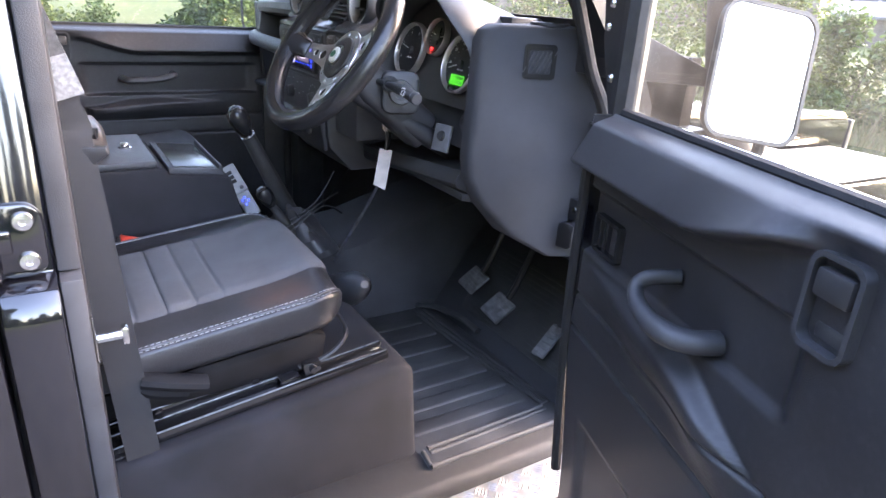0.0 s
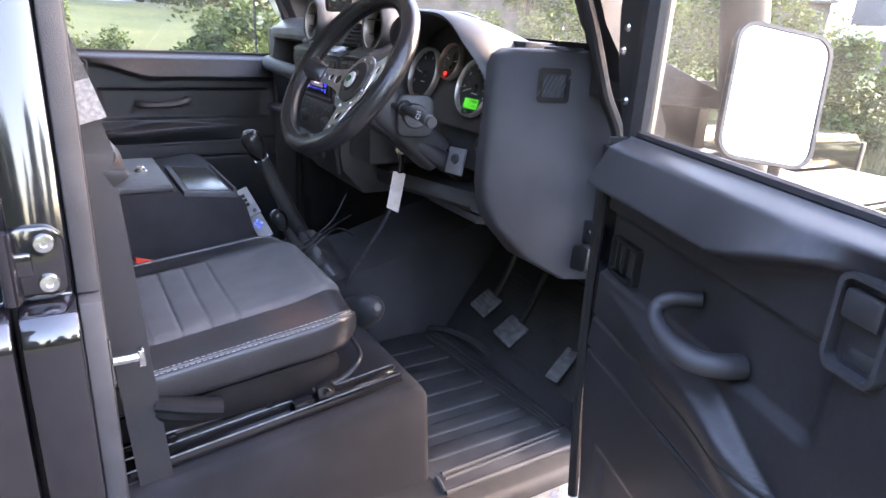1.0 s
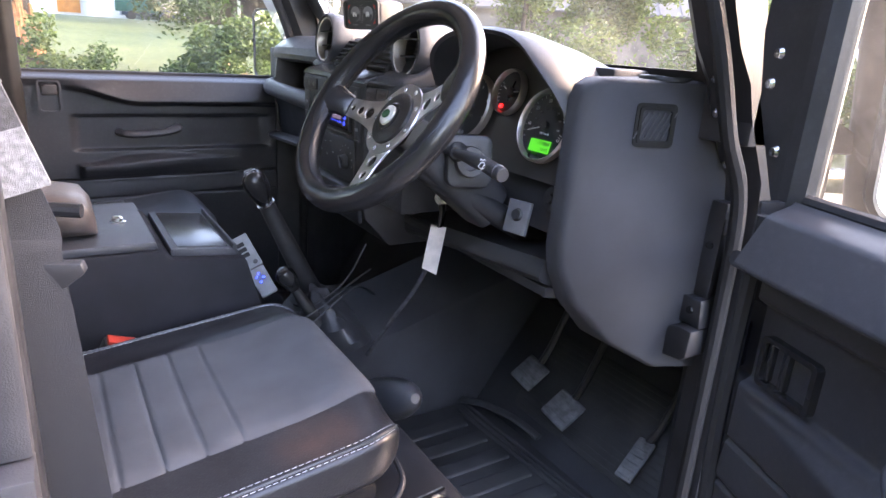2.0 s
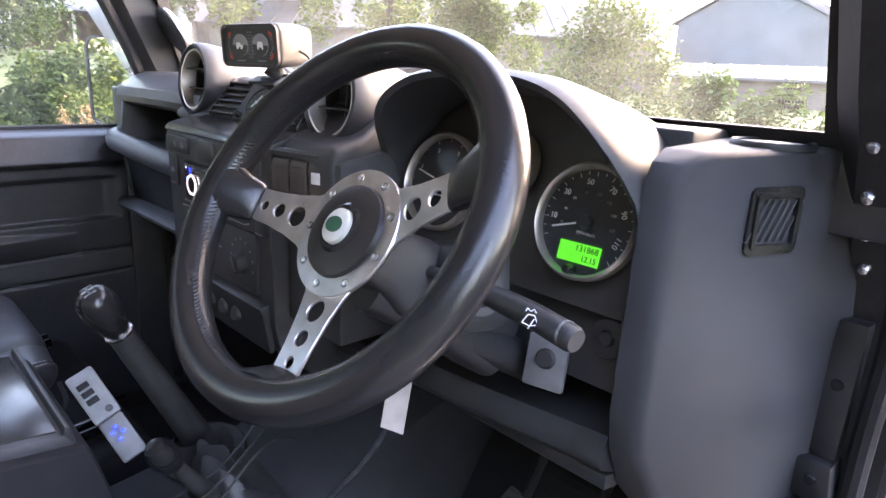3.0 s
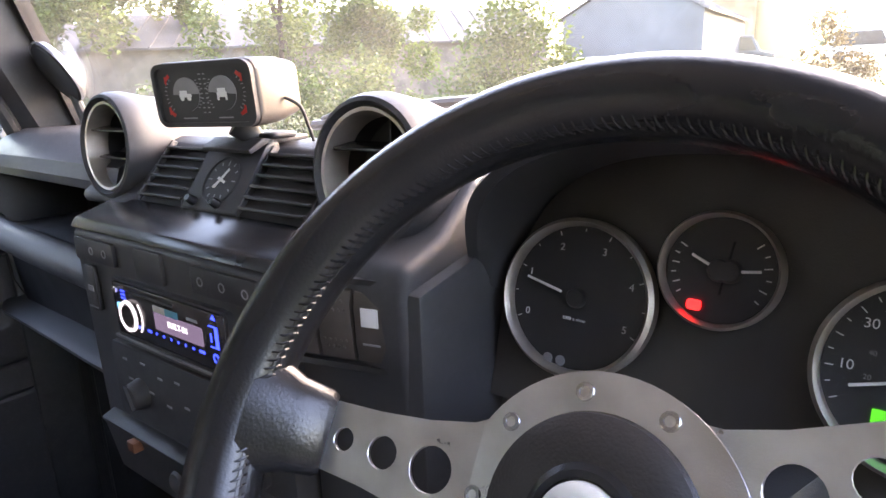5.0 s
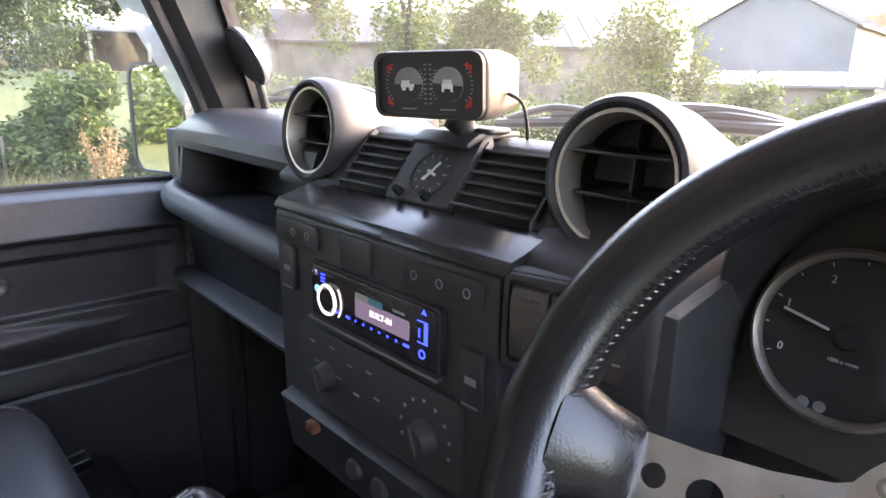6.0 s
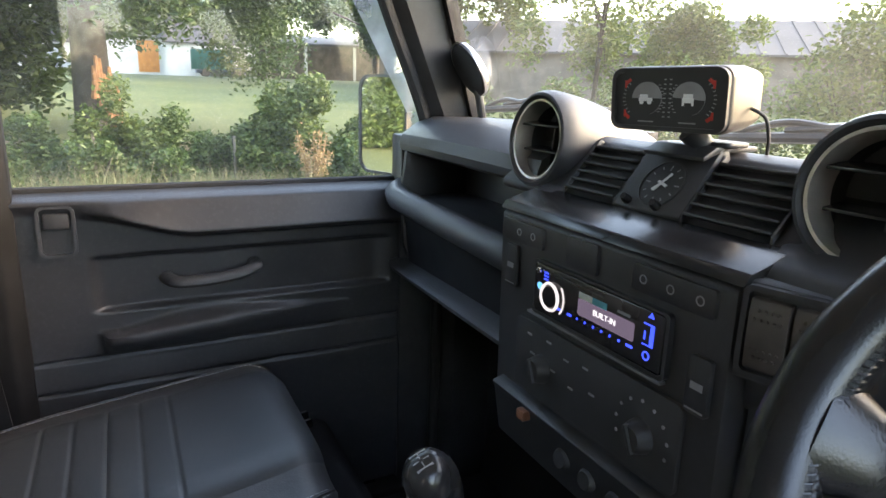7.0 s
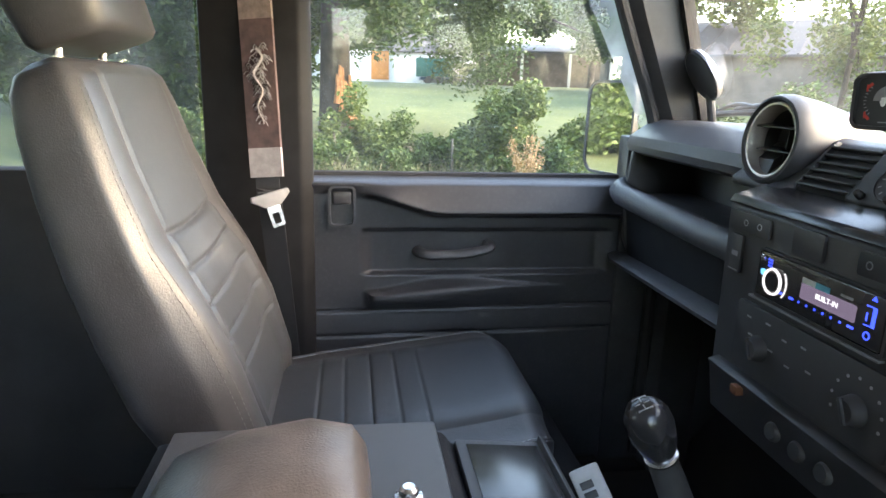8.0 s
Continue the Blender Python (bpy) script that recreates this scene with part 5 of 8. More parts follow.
def head_unit():
    """Single-slot car radio, lit blue."""
    rd = thing("car_radio", "black car radio with blue lit keys and silver knob ring", "car radio")
    m = Matrix(((1, 0, 0, 0.0), (0, 0, -1, 0.0905), (0, 1, 0, 1.2525), (0, 0, 0, 1)))
    bm = mesh()
    prism(bm, rounded(0.182, 0.052, 0.004, 4, 0.003, 0.001), -0.012, 0.003, "z", 0.0015, m)
    part("face", bm, GLOSS, rd, "gloss black face")
    bm = mesh()
    ring_plate(bm, rounded(0.190, 0.059, 0.005, 4, 0.003, 0.0005), rounded(0.183, 0.053, 0.004, 4, 0.003, 0.001), -0.012, 0.0015, m)
    part("mounting_frame", bm, DARK, rd)
    K = m @ Matrix.Translation((-0.056, -0.002, 0))
    bm = mesh()
    lathe(bm, [(0, 0.0075), (0.0108, 0.0075), (0.0122, 0.006), (0.0122, 0.003)], K, 32)
    kn = part("volume_knob", bm, GLOSS, rd)
    bm = mesh()
    lathe(bm, [(0.0126, 0.0062), (0.0134, 0.0082), (0.0148, 0.0080), (0.0156, 0.0055), (0.0126, 0.0055)], K, 40)
    part("knob_ring", bm, HALO, kn, "white lit ring")
    bm = mesh()
    lathe(bm, [(0.0190, 0.0035), (0.0198, 0.0046), (0.0212, 0.0035)], K @ pose(0, 0, 0, 0, 0, -42), 14, radians(84))
    part("knob_arc", bm, HALO, kn)
    bm = mesh()
    prism(bm, rounded(0.076, 0.017, 0.002, 3, 0.024, 0.002), 0.003, 0.0036, "z", 0, m)
    disp = part("display", bm, LILAC, rd, "dim violet display")
    words("BUILT-IN", 0.0078, m @ Matrix.Translation((0.024, 0.0025, 0.0038)), LETTER, disp, "display_letters")
    bm = mesh()
    box(bm, -0.013, 0.0065, 0.0105, 0.0165, 0.0032, 0.0040, 0, m)
    part("sticker", bm, STICKER, rd)
    bm = mesh()
    box(bm, 0.0066, 0.026, 0.0105, 0.0165, 0.0032, 0.0040, 0, m)
    part("sticker", bm, TEAL, rd, "teal sticker")
    bm = mesh()
    box(bm, 0.040, 0.056, 0.0135, 0.0160, 0.0032, 0.0036, 0, m)
    part("maker_bar", bm, FAINT, rd)
    bm = mesh()
    box(bm, 0.0805, 0.0848, -0.0035, 0.0160, 0.0032, 0.0038, 0, m)
    box(bm, 0.0725, 0.0804, 0.0148, 0.0160, 0.0032, 0.0038, 0, m)
    box(bm, 0.0725, 0.0804, -0.0035, -0.0023, 0.0032, 0.0038, 0, m)
    part("usb_outline", bm, BLUE, rd, "blue lit socket outline")
    bm = mesh()
    box(bm, 0.0735, 0.0755, 0.001, 0.009, 0.0032, 0.0036, 0, m)
    part("usb_legend", bm, BLUE, rd)
    for x, w in ((-0.042, 0.009), (-0.026, 0.007), (-0.014, 0.0022), (-0.002, 0.0026), (0.010, 0.0026), (0.0215, 0.0026), (0.033, 0.0026), (0.045, 0.003), (0.058, 0.0085)):
        bm = mesh()
        prism(bm, rounded(w, 0.0026, 0.001, 3, x, -0.0115), 0.0031, 0.0036, "z", 0, m)
        part("lit_key", bm, BLUE, rd, "blue lit key legend")
    bm = mesh()
    prism(bm, [(0.0765, 0.0215), (0.0835, 0.0215), (0.080, 0.0262)], 0.0031, 0.0036, "z", 0, m)
    part("lit_key", bm, BLUE, rd)
    bm = mesh()
    ring_plate(bm, circle(0.0042, 18, 0.078, -0.0125), circle(0.0026, 18, 0.078, -0.0125), 0.0031, 0.0036, m)
    part("lit_key", bm, BLUE, rd)
    bm = mesh()
    prism(bm, rounded(0.0085, 0.0075, 0.003, 3, -0.077, 0.0035), 0.0031, 0.0036, "z", 0, m)
    part("lit_key", bm, CYAN, rd)
    bm = mesh()
    prism(bm, rounded(0.007, 0.006, 0.002, 3, -0.077, 0.0205), 0.003, 0.0065, "z", 0.001, m)
    part("release_button", bm, STEEL, rd)
    bm = mesh()
    for z in (0.0130, 0.0165, 0.0200):
        box(bm, -0.071, -0.0635, z - 0.0008, z + 0.0008, 0.0031, 0.0036, 0, m)
    part("lit_marks", bm, BLUE, rd)
    bm = mesh()
    box(bm, -0.058, 0.020, 0.0205, 0.0220, 0.0030, 0.0042, 0, m)
    part("disc_slot", bm, DIAL, rd)


head_unit()


def stack_controls():
    """Blank plates, switches, heater panel and sockets of the centre stack."""
    F = 0.0935
    def plate(x, z, w, h, mat=DARK, name="blank_plate", y=0.003, r=0.003):
        bm = mesh()
        m = Matrix(((1, 0, 0, x), (0, 0, -1, F), (0, 1, 0, z), (0, 0, 0, 1)))
        prism(bm, rounded(w, h, r, 3), -0.004, y, "z", 0.001, m)
        return part(name, bm, mat, dash), m
    for x, w, dots in ((-0.122, 0.078, (-0.004, 0.022)), (0.093, 0.088, (-0.030, 0.0, 0.030))):
        p, m = plate(x, 1.3025, w, 0.0235)
        for d in dots:
            bm = mesh()
            ring_plate(bm, circle(0.0042, 16, d, 0), circle(0.003, 16, d, 0), 0.0031, 0.0036, m)
            part("button_mark", bm, FAINT, p)
    plate(-0.020, 1.302, 0.046, 0.030, DARK)
    for x in (-0.140, 0.130):
        p, m = plate(x, 1.262 if x < 0 else 1.235, 0.022, 0.048)
        bm = mesh()
        box(bm, -0.006, 0.006, -0.003, 0.003, 0.0031, 0.0036, 0, m)
        part("button_mark", bm, FAINT, p)
        bm = mesh()
        box(bm, -0.009, 0.009, -0.021, -0.0195, 0.0031, 0.0036, 0, m)
        part("button_line", bm, FAINT, p)
    bm = mesh()
    box(bm, -0.100, 0.095, F - 0.005, F + 0.004, 1.2195, 1.2225, 0.001)
    part("slot_edge", bm, MIDGREY, dash)
    # heater panel
    p, m = plate(0.0, 1.170, 0.24, 0.082, DIAL, "heater_panel", 0.002, 0.006)
    for i in range(9):
        a = radians(200 - 27 * i)
        bm = mesh()
        lathe(bm, [(0, 0.0006), (0.0018, 0.0006), (0.0018, 0)], m @ Matrix.Translation((0.078 + 0.031 * math.cos(a), -0.004 + 0.031 * math.sin(a), 0.002)), 8)
        part("heater_mark", bm, FAINT, p)
    for x, y in ((-0.095, 0.025), (-0.06, 0.028), (-0.03, 0.02), (0.0, 0.024), (-0.088, 0.005), (-0.05, 0.0), (-0.02, -0.006), (0.012, 0.002)):
        bm = mesh()
        box(bm, x - 0.004, x + 0.004, y - 0.001, y + 0.001, 0.002, 0.0027, 0, m)
        part("heater_mark", bm, FAINT, p)
    for x in (-0.070, 0.078):
        bm = mesh()
        lathe(bm, [(0, 0.015), (0.011, 0.015), (0.014, 0.011), (0.016, 0.002)], m @ Matrix.Translation((x, -0.006, 0)), 28)
        box(bm, -0.002, 0.002, -0.013, 0.013, 0.012, 0.018, 0.001, m @ Matrix.Translation((x, -0.006, 0)) @ pose(0, 0, 0, 0, 0, 25))
        part("heater_knob", bm, DIAL, p)
    # ledge of sockets
    bm = mesh()
    prism(bm, [(0.086, 1.108), (0.082, 1.116), (0.100, 1.122), (0.104, 1.05), (0.096, 1.048)], -0.155, 0.14, "x", 0.003)
    ledge = part("socket_panel", bm, DARK, dash)
    bm = mesh()
    box(bm, -0.092, -0.078, 0.077, 0.092, 1.099, 1.111, 0.002, None)
    part("orange_plug", bm, AMBER, ledge, "orange plug in its socket")
    for x in (-0.02, 0.02, 0.06):
        bm = mesh()
        lathe(bm, [(0, 0.006), (0.009, 0.006), (0.011, 0.003), (0.012, 0)], facing((x, 0.090, 1.085), (0, -1, 0.1)), 20)
        part("socket_cap", bm, DIAL, ledge)


stack_controls()


def dash_end():
    """Block at the dashboard's outer end with the side window vent, and the lower dash."""
    bm = mesh()
    prof = [(0.188, 1.345), (0.196, 1.362), (0.215, 1.372), (0.345, 1.376), (0.40, 1.372), (0.40, 0.945), (0.34, 0.945), (0.27, 0.985), (0.21, 1.05), (0.185, 1.10), (0.178, 1.14)]
    t = bmesh.new()
    rings = []
    for x, inset in ((0.602, 0.0), (0.622, 0.0), (0.630, 0.003), (0.6345, 0.009)):
        ring = []
        for y, z in prof:
            near = step01(0.36, 0.19, y)
            xx = x + (0.42 * max(0.0, y - 0.189) if x > 0.61 else 0.0)
            ring.append((xx, y + inset * near, z - (inset * 0.45 if z > 1.3 else 0) + (inset * 0.5 if z < 1.12 else 0)))
        rings.append(ring)
    loft(bm, rings)
    end = part("dash_end", bm, ENDBLOCK, dash, "grey end block of the dashboard")
    n = Vector((0.922, -0.387, 0.0)).normalized()
    m = facing((0.6725, 0.2845, 1.3145), n)
    bm = mesh()
    ring_plate(bm, rounded(0.058, 0.059, 0.007), rounded(0.050, 0.050, 0.005), -0.006, 0.0025, m)
    ring_plate(bm, rounded(0.0495, 0.0495, 0.005), rounded(0.042, 0.041, 0.003), -0.006, 0.0050, m)
    v = part("side_vent", bm, GLOSS, end, "square slatted window vent")
    bm = mesh()
    box(bm, -0.021, 0.021, -0.021, 0.021, -0.0035, -0.0025, 0, m)
    part("vent_back", bm, DIAL, v)
    for k in range(6):
        bm = mesh()
        o = -0.020 + 0.008 * k
        box(bm, -0.0008, 0.0008, -0.020, 0.020, -0.002, 0.0030, 0.0003, m @ Matrix.Translation((o, 0, 0)) @ pose(0, 0, 0, 0, 0, -26))
        part("vent_slat", bm, SLAT, v)
    # speaker grille on top
    bm = mesh()
    lathe(bm, [(0.030, 0), (0.0315, 0.003), (0.034, 0.004), (0.036, 0.001), (0.036, -0.002)], Matrix.Translation((0.650, 0.318, 1.375)), 40)
    sp = part("speaker_ring", bm, DARK, end)
    bm = mesh()
    lathe(bm, [(0, 0.0035), (0.031, 0.0015)], Matrix.Translation((0.650, 0.318, 1.375)), 30)
    part("speaker_grille", bm, MIDGREY, sp)
    # lower dash roll and knee panel
    bm = mesh()
    rings = []
    for x, y, z in ((0.16, 0.205, 1.045), (0.30, 0.205, 1.060), (0.45, 0.195, 1.076), (0.60, 0.190, 1.092)):
        rings.append([(x, y - 0.010, z - 0.016), (x, y - 0.016, z - 0.008), (x, y - 0.014, z + 0.006), (x, y - 0.004, z + 0.018), (x, y + 0.03, z + 0.024), (x, y + 0.16, z + 0.026), (x, y + 0.16, z - 0.03), (x, y + 0.02, z - 0.030)])
    loft(bm, rings)
    part("knee_roll", bm, DARK, dash, "rounded lower edge of the dashboard")
    bm = mesh()
    prism(bm, [(0.19, 1.05), (0.345, 1.02), (0.345, 1.035), (0.19, 1.066)], 0.155, 0.60, "x", 0.002)
    prism(bm, [(0.335, 1.03), (0.345, 1.03), (0.345, 1.30), (0.335, 1.30)], 0.155, 0.60, "x", 0.0)
    part("knee_tray", bm, DARK, dash)
    bm = mesh()
    prism(bm, [(0.198, 1.145), (0.212, 1.145), (0.232, 1.222), (0.222, 1.226)], 0.262, 0.600, "x", 0.002)
    part("column_panel", bm, DARK, dash)
    bm = mesh()
    box(bm, 0.593, 0.6015, 0.192, 0.204, 1.165, 1.222, 0.003)
    part("edge_rib", bm, DASH, dash)
    bm = mesh()
    lathe(bm, [(0, 0.010), (0.006, 0.010), (0.008, 0.006), (0.018, 0.004), (0.020, 0)], facing((0.580, 0.203, 1.196), (0, -1, 0.2)), 28)
    part("dimmer_knob", bm, DARK, dash)
    # grey relay box hung under the panel
    box_thing = thing("switch_plate", "small grey plate with a round black button", "switch plate")
    m = facing((0.524, 0.185, 1.156), (0.25, -1, 0.25))
    bm = mesh()
    box(bm, -0.021, 0.021, -0.026, 0.026, -0.005, 0.003, 0.002, m)
    part("plate", bm, MIDGREY, box_thing)
    bm = mesh()
    lathe(bm, [(0, 0.007), (0.008, 0.007), (0.0095, 0.004), (0.0105, 0.003)], m @ Matrix.Translation((0, 0.004, 0)), 20)
    part("button", bm, DARK, box_thing)
    # painted side bracket beside the pillar
    br = thing("pillar_bracket", "black stepped sheet metal bracket at the pillar foot", "bracket")
    bm = mesh()
    prism(bm, [(0.703, 1.07), (0.738, 1.07), (0.742, 1.215), (0.716, 1.215)], 0.380, 0.402, "y", 0.002)
    prism(bm, [(0.678, 0.968), (0.704, 1.02), (0.722, 1.026), (0.744, 1.024), (0.742, 0.982), (0.734, 0.974)], 0.350, 0.403, "y", 0.003)
    prism(bm, [(0.706, 1.0265), (0.744, 1.0245), (0.74, 1.0695), (0.704, 1.0695)], 0.366, 0.403, "y", 0.003)
    part("plate", bm, INNER, br)
    for k, (x, z) in enumerate(((0.726, 1.15), (0.724, 1.05))):
        bm = mesh()
        lathe(bm, [(0, 0.004), (0.005, 0.0035), (0.006, 0)], facing((x, 0.380 if k == 0 else 0.366, z), (0, -1, 0)), 12)
        part("screw", bm, GLOSS, br)


dash_end()


def pillar_bolts():
    for y, z in ((0.3405, 1.338), (0.3608, 1.303), (0.3822, 1.268), (0.3245, 1.382)):
        b = thing("pillar_bolt", "bright domed bolt in the windscreen pillar", "bolt", group="pillar bolts")
        bm = mesh()
        lathe(bm, [(0, 0.007), (0.004, 0.006), (0.0068, 0.002), (0.0075, -0.004)], facing((0.7255, y, z), (0.1, -1, -0.5)), 14)
        part("head", bm, STEEL, b)


pillar_bolts()


def steering_wheel():
    wheel = thing("steering_wheel", "three spoke alloy steering wheel with black leather rim", "steering wheel")
    n = Vector((-0.0704, 0.8145, -0.5759)).normalized()
    rim_c = Vector((0.4387, -0.0085, 1.317))
    m = facing(rim_c, -n)
    R, r = 0.1565, 0.0172
    hub = facing((0.4402, 0.009, 1.2946), (0, -0.8373, 0.5468))
    bm = mesh()
    t = bmesh.new()
    seg, tub = 160, 28
    vs = []
    for i in range(seg):
        a = 2 * math.pi * i / seg
        lump = 1 + 0.006 * math.sin(5 * a) + 0.003 * math.sin(17 * a + 1)
        ring = []
        for k in range(tub):
            b = 2 * math.pi * k / tub
            rr = r * lump
            ring.append(t.verts.new(((R + rr * math.cos(b)) * math.cos(a), (R + rr * math.cos(b)) * math.sin(a), rr * 1.04 * math.sin(b))))
        vs.append(ring)
    for i in range(seg):
        for k in range(tub):
            j, q = (i + 1) % seg, (k + 1) % tub
            t.faces.new((vs[i][k], vs[j][k], vs[j][q], vs[i][q]))
    put(bm, t, m)
    rim = part("rim", bm, WHEELHIDE, wheel, "worn black leather rim")
    # lacing along the inner side
    bm = mesh()
    def on_rim(a, b, out=0.0):
        rr = r * (1 + 0.006 * math.sin(5 * a) + 0.003 * math.sin(17 * a + 1)) + out
        return m @ Vector(((R + rr * math.cos(b)) * math.cos(a), (R + rr * math.cos(b)) * math.sin(a), rr * 1.04 * math.sin(b)))

    for i in range(220):
        a, d = 2 * math.pi * i / 220, 2 * math.pi / 220
        mid = radians(158)
        tube(bm, [on_rim(a, mid + 0.20, -0.0004), on_rim(a + 0.3 * d, mid + 0.06, 0.0006), on_rim(a + 0.7 * d, mid - 0.06, 0.0006), on_rim(a + d, mid - 0.20, -0.0004)], 0.0006, 5, 2)
    tube(bm, [on_rim(2 * math.pi * i / 160, radians(158), -0.0008) for i in range(160)], 0.0013, 6, 1, closed=True)
    part("lacing", bm, WHEELHIDE, rim)
    # spokes
    for ang, sleeve, rise in ((182.0, 0.122, 10.5), (28.5, 0.112, 8.0), (280.0, 0.124, 8.0)):
        a = radians(ang)
        out = []
        for s, w in ((0.040, 0.032), (0.055, 0.024), (0.075, 0.0195), (0.10, 0.0165), (min(0.145, sleeve + 0.018), 0.0145)):
            out.append((s, w))
        outline = [(s, -w) for s, w in out] + [(s, w) for s, w in reversed(out)]
        holes = [circle(0.0098, 24, 0.0695), circle(0.0072, 20, 0.0935), circle(0.0052, 18, 0.114)]
        dish = Matrix.Rotation(a, 4, "Z") @ Matrix.Rotation(radians(-rise), 4, "Y") @ Matrix.Translation((0, 0, -0.0088))
        sp = part("spoke", cut_plate([outline] + holes, 0.003, hub @ dish), ALLOY, wheel, "drilled alloy spoke", smooth=False)
        bm = mesh()
        rings = []
        root, tip = hub @ dish @ Vector((sleeve, 0, 0.0015)), hub @ dish @ Vector((0.15, 0, 0.0015))
        q = m.inverted() @ tip
        turn = math.atan2(q.y, q.x)
        seat_at = m @ Vector(((R - 0.006) * math.cos(turn), (R - 0.006) * math.sin(turn), 0))
        way = (seat_at - root).normalized()
        side = (m.to_3x3() @ Vector((-math.sin(turn), math.cos(turn), 0))).normalized()
        up = way.cross(side).normalized()
        for f, w, h in ((0.0, 0.0178, 0.0055), (0.08, 0.0196, 0.0078), (0.45, 0.0215, 0.0110), (0.75, 0.0265, 0.0138), (1.0, 0.033, 0.0152)):
            c = root + (seat_at - root) * f
            rings.append([c + side * (w * math.cos(2 * math.pi * k / 20)) + up * (h * math.copysign(abs(math.sin(2 * math.pi * k / 20)) ** 0.8, math.sin(2 * math.pi * k / 20))) for k in range(20)])
        loft(bm, rings)
        part("spoke_sleeve", bm, WHEELHIDE, wheel, "leather sleeve where the spoke meets the rim")
    ringp = part("hub_ring", cut_plate([circle(0.0570, 64), circle(0.0415, 48)], 0.0042, hub), ALLOY, wheel, "polished alloy hub ring", smooth=False)
    for k in range(9):
        a = radians(106.4 + 40 * k)
        bm = mesh()
        lathe(bm, [(0, 0.0012), (0.0020, 0.0012), (0.0022, 0.0030), (0.0036, 0.0030), (0.0040, 0.0020)], hub @ Matrix.Translation((0.0490 * math.cos(a), 0.0490 * math.sin(a), 0)), 12)
        part("hub_screw", bm, STEEL, ringp)
    bm = mesh()
    lathe(bm, [(0, 0.010), (0.022, 0.0098), (0.035, 0.0085), (0.0405, 0.006), (0.0420, 0.001), (0.0420, -0.004)], hub, 48)
    boss = part("centre_pad", bm, surface("brown_black_pad", (0.022, 0.019, 0.018), 0.42, vary=0.3, scale=40, grain=700, bump=0.3), wheel, "black centre pad")
    bm = mesh()
    lathe(bm, [(0, 0.0158), (0.0125, 0.0156), (0.0152, 0.0142), (0.0162, 0.008)], hub, 36)
    horn = part("horn_button", bm, CREAM, boss, "cream horn button")
    bm = mesh()
    t = bmesh.new()
    t.faces.new([t.verts.new((0.0104 * math.cos(2 * math.pi * k / 28), 0.0070 * math.sin(2 * math.pi * k / 28), 0.0162)) for k in range(28)])
    put(bm, t, hub)
    part("badge", bm, GREENBADGE, horn, "green oval badge", smooth=False)
    bm = mesh()
    lathe(bm, [(0.0165, 0.0085), (0.0168, 0.0118), (0.0195, 0.0118), (0.0225, 0.0096)], hub, 36)
    part("button_collar", bm, GLOSS, boss)
    # column behind
    col = thing("steering_column", "black steering column shroud with stalk", "steering column")
    bm = mesh()
    rings = []
    for d, w, h in ((0.02, 0.026, 0.026), (0.045, 0.030, 0.029), (0.07, 0.038, 0.036), (0.15, 0.040, 0.038), (0.22, 0.040, 0.038)):
        c = hub @ Vector((0, -0.004 - 0.10 * max(0, d - 0.05), -d))
        rings.append([c + Vector((w * x, 0, 0)) + (hub.to_3x3() @ Vector((0, h * y, 0))) for x, y in rounded(2, 2, 0.5, 4)])
    loft(bm, rings)
    part("shroud", bm, DIAL, col, "two piece black shroud")
    bm = mesh()
    tube(bm, [(0.475, 0.070, 1.258), (0.505, 0.073, 1.2565), (0.54, 0.073, 1.2555), (0.585, 0.070, 1.254), (0.620, 0.0665, 1.2505), (0.633, 0.065, 1.249)], lambda s: 0.006 + 0.0042 * step01(0.2, 0.55, s) - 0.0015 * step01(0.9, 1.0, s), 14, 6)
    st = part("wiper_stalk", bm, DARK, col, "black wiper stalk")
    bm = mesh()
    tube(bm, [(0.6215, 0.0665, 1.2505), (0.6235, 0.0663, 1.2505)], 0.0106, 14, 1)
    part("stalk_ring", bm, MIDGREY, st)
    sm = facing((0.597, 0.0583, 1.2555), (0.35, -0.92, 0.2))
    bm = mesh()
    for pts in ([(-0.006, -0.003), (-0.002, 0.0035), (0.003, 0.0035), (0.006, -0.003), (0, -0.0045), (-0.006, -0.003)], [(-0.001, -0.007), (0.003, 0.001)], [(-0.004, 0.0055), (-0.003, 0.008), (0.0, 0.006), (0.002, 0.008), (0.004, 0.0055)]):
        for p, q in zip(pts, pts[1:]):
            tube(bm, [sm @ Vector((*p, 0.001)), sm @ Vector((*q, 0.001))], 0.0005, 4, 1)
    part("wiper_symbol", bm, WHITE, st, "white wiper symbol")
    bm = mesh()
    lathe(bm, [(0, 0.02), (0.009, 0.02), (0.013, 0.012), (0.015, 0)], facing((0.497, 0.085, 1.255), (0.8, -0.6, 0.05)), 24)
    part("stalk_socket", bm, DARK, col)
    bm = mesh()
    tube(bm, [(0.44, 0.03, 1.24), (0.50, 0.33, 1.06), (0.52, 0.58, 0.90)], 0.02, 12, 4)
    part("column_tube", bm, INNER, col)
    bm = mesh()
    prism(bm, rounded(0.070, 0.078, 0.016, 5), -0.030, 0.026, "z", 0.006, facing((0.478, 0.112, 1.238), (0.93, -0.30, 0.12)))
    cluster = part("switch_cluster", bm, DARK, col, "black switch housing on the column's side")
    bm = mesh()
    lathe(bm, [(0, 0.004), (0.012, 0.004), (0.013, 0.010), (0.021, 0.010), (0.023, 0.004), (0.023, 0)], facing((0.500, 0.103, 1.241), (0.93, -0.30, 0.12)) @ Matrix.Translation((0, 0, 0.004)), 28)
    part("round_switch", bm, DASH, cluster)
    key = thing("ignition_key", "steel key with a black fob and pale card tag", "key")
    bm = mesh()
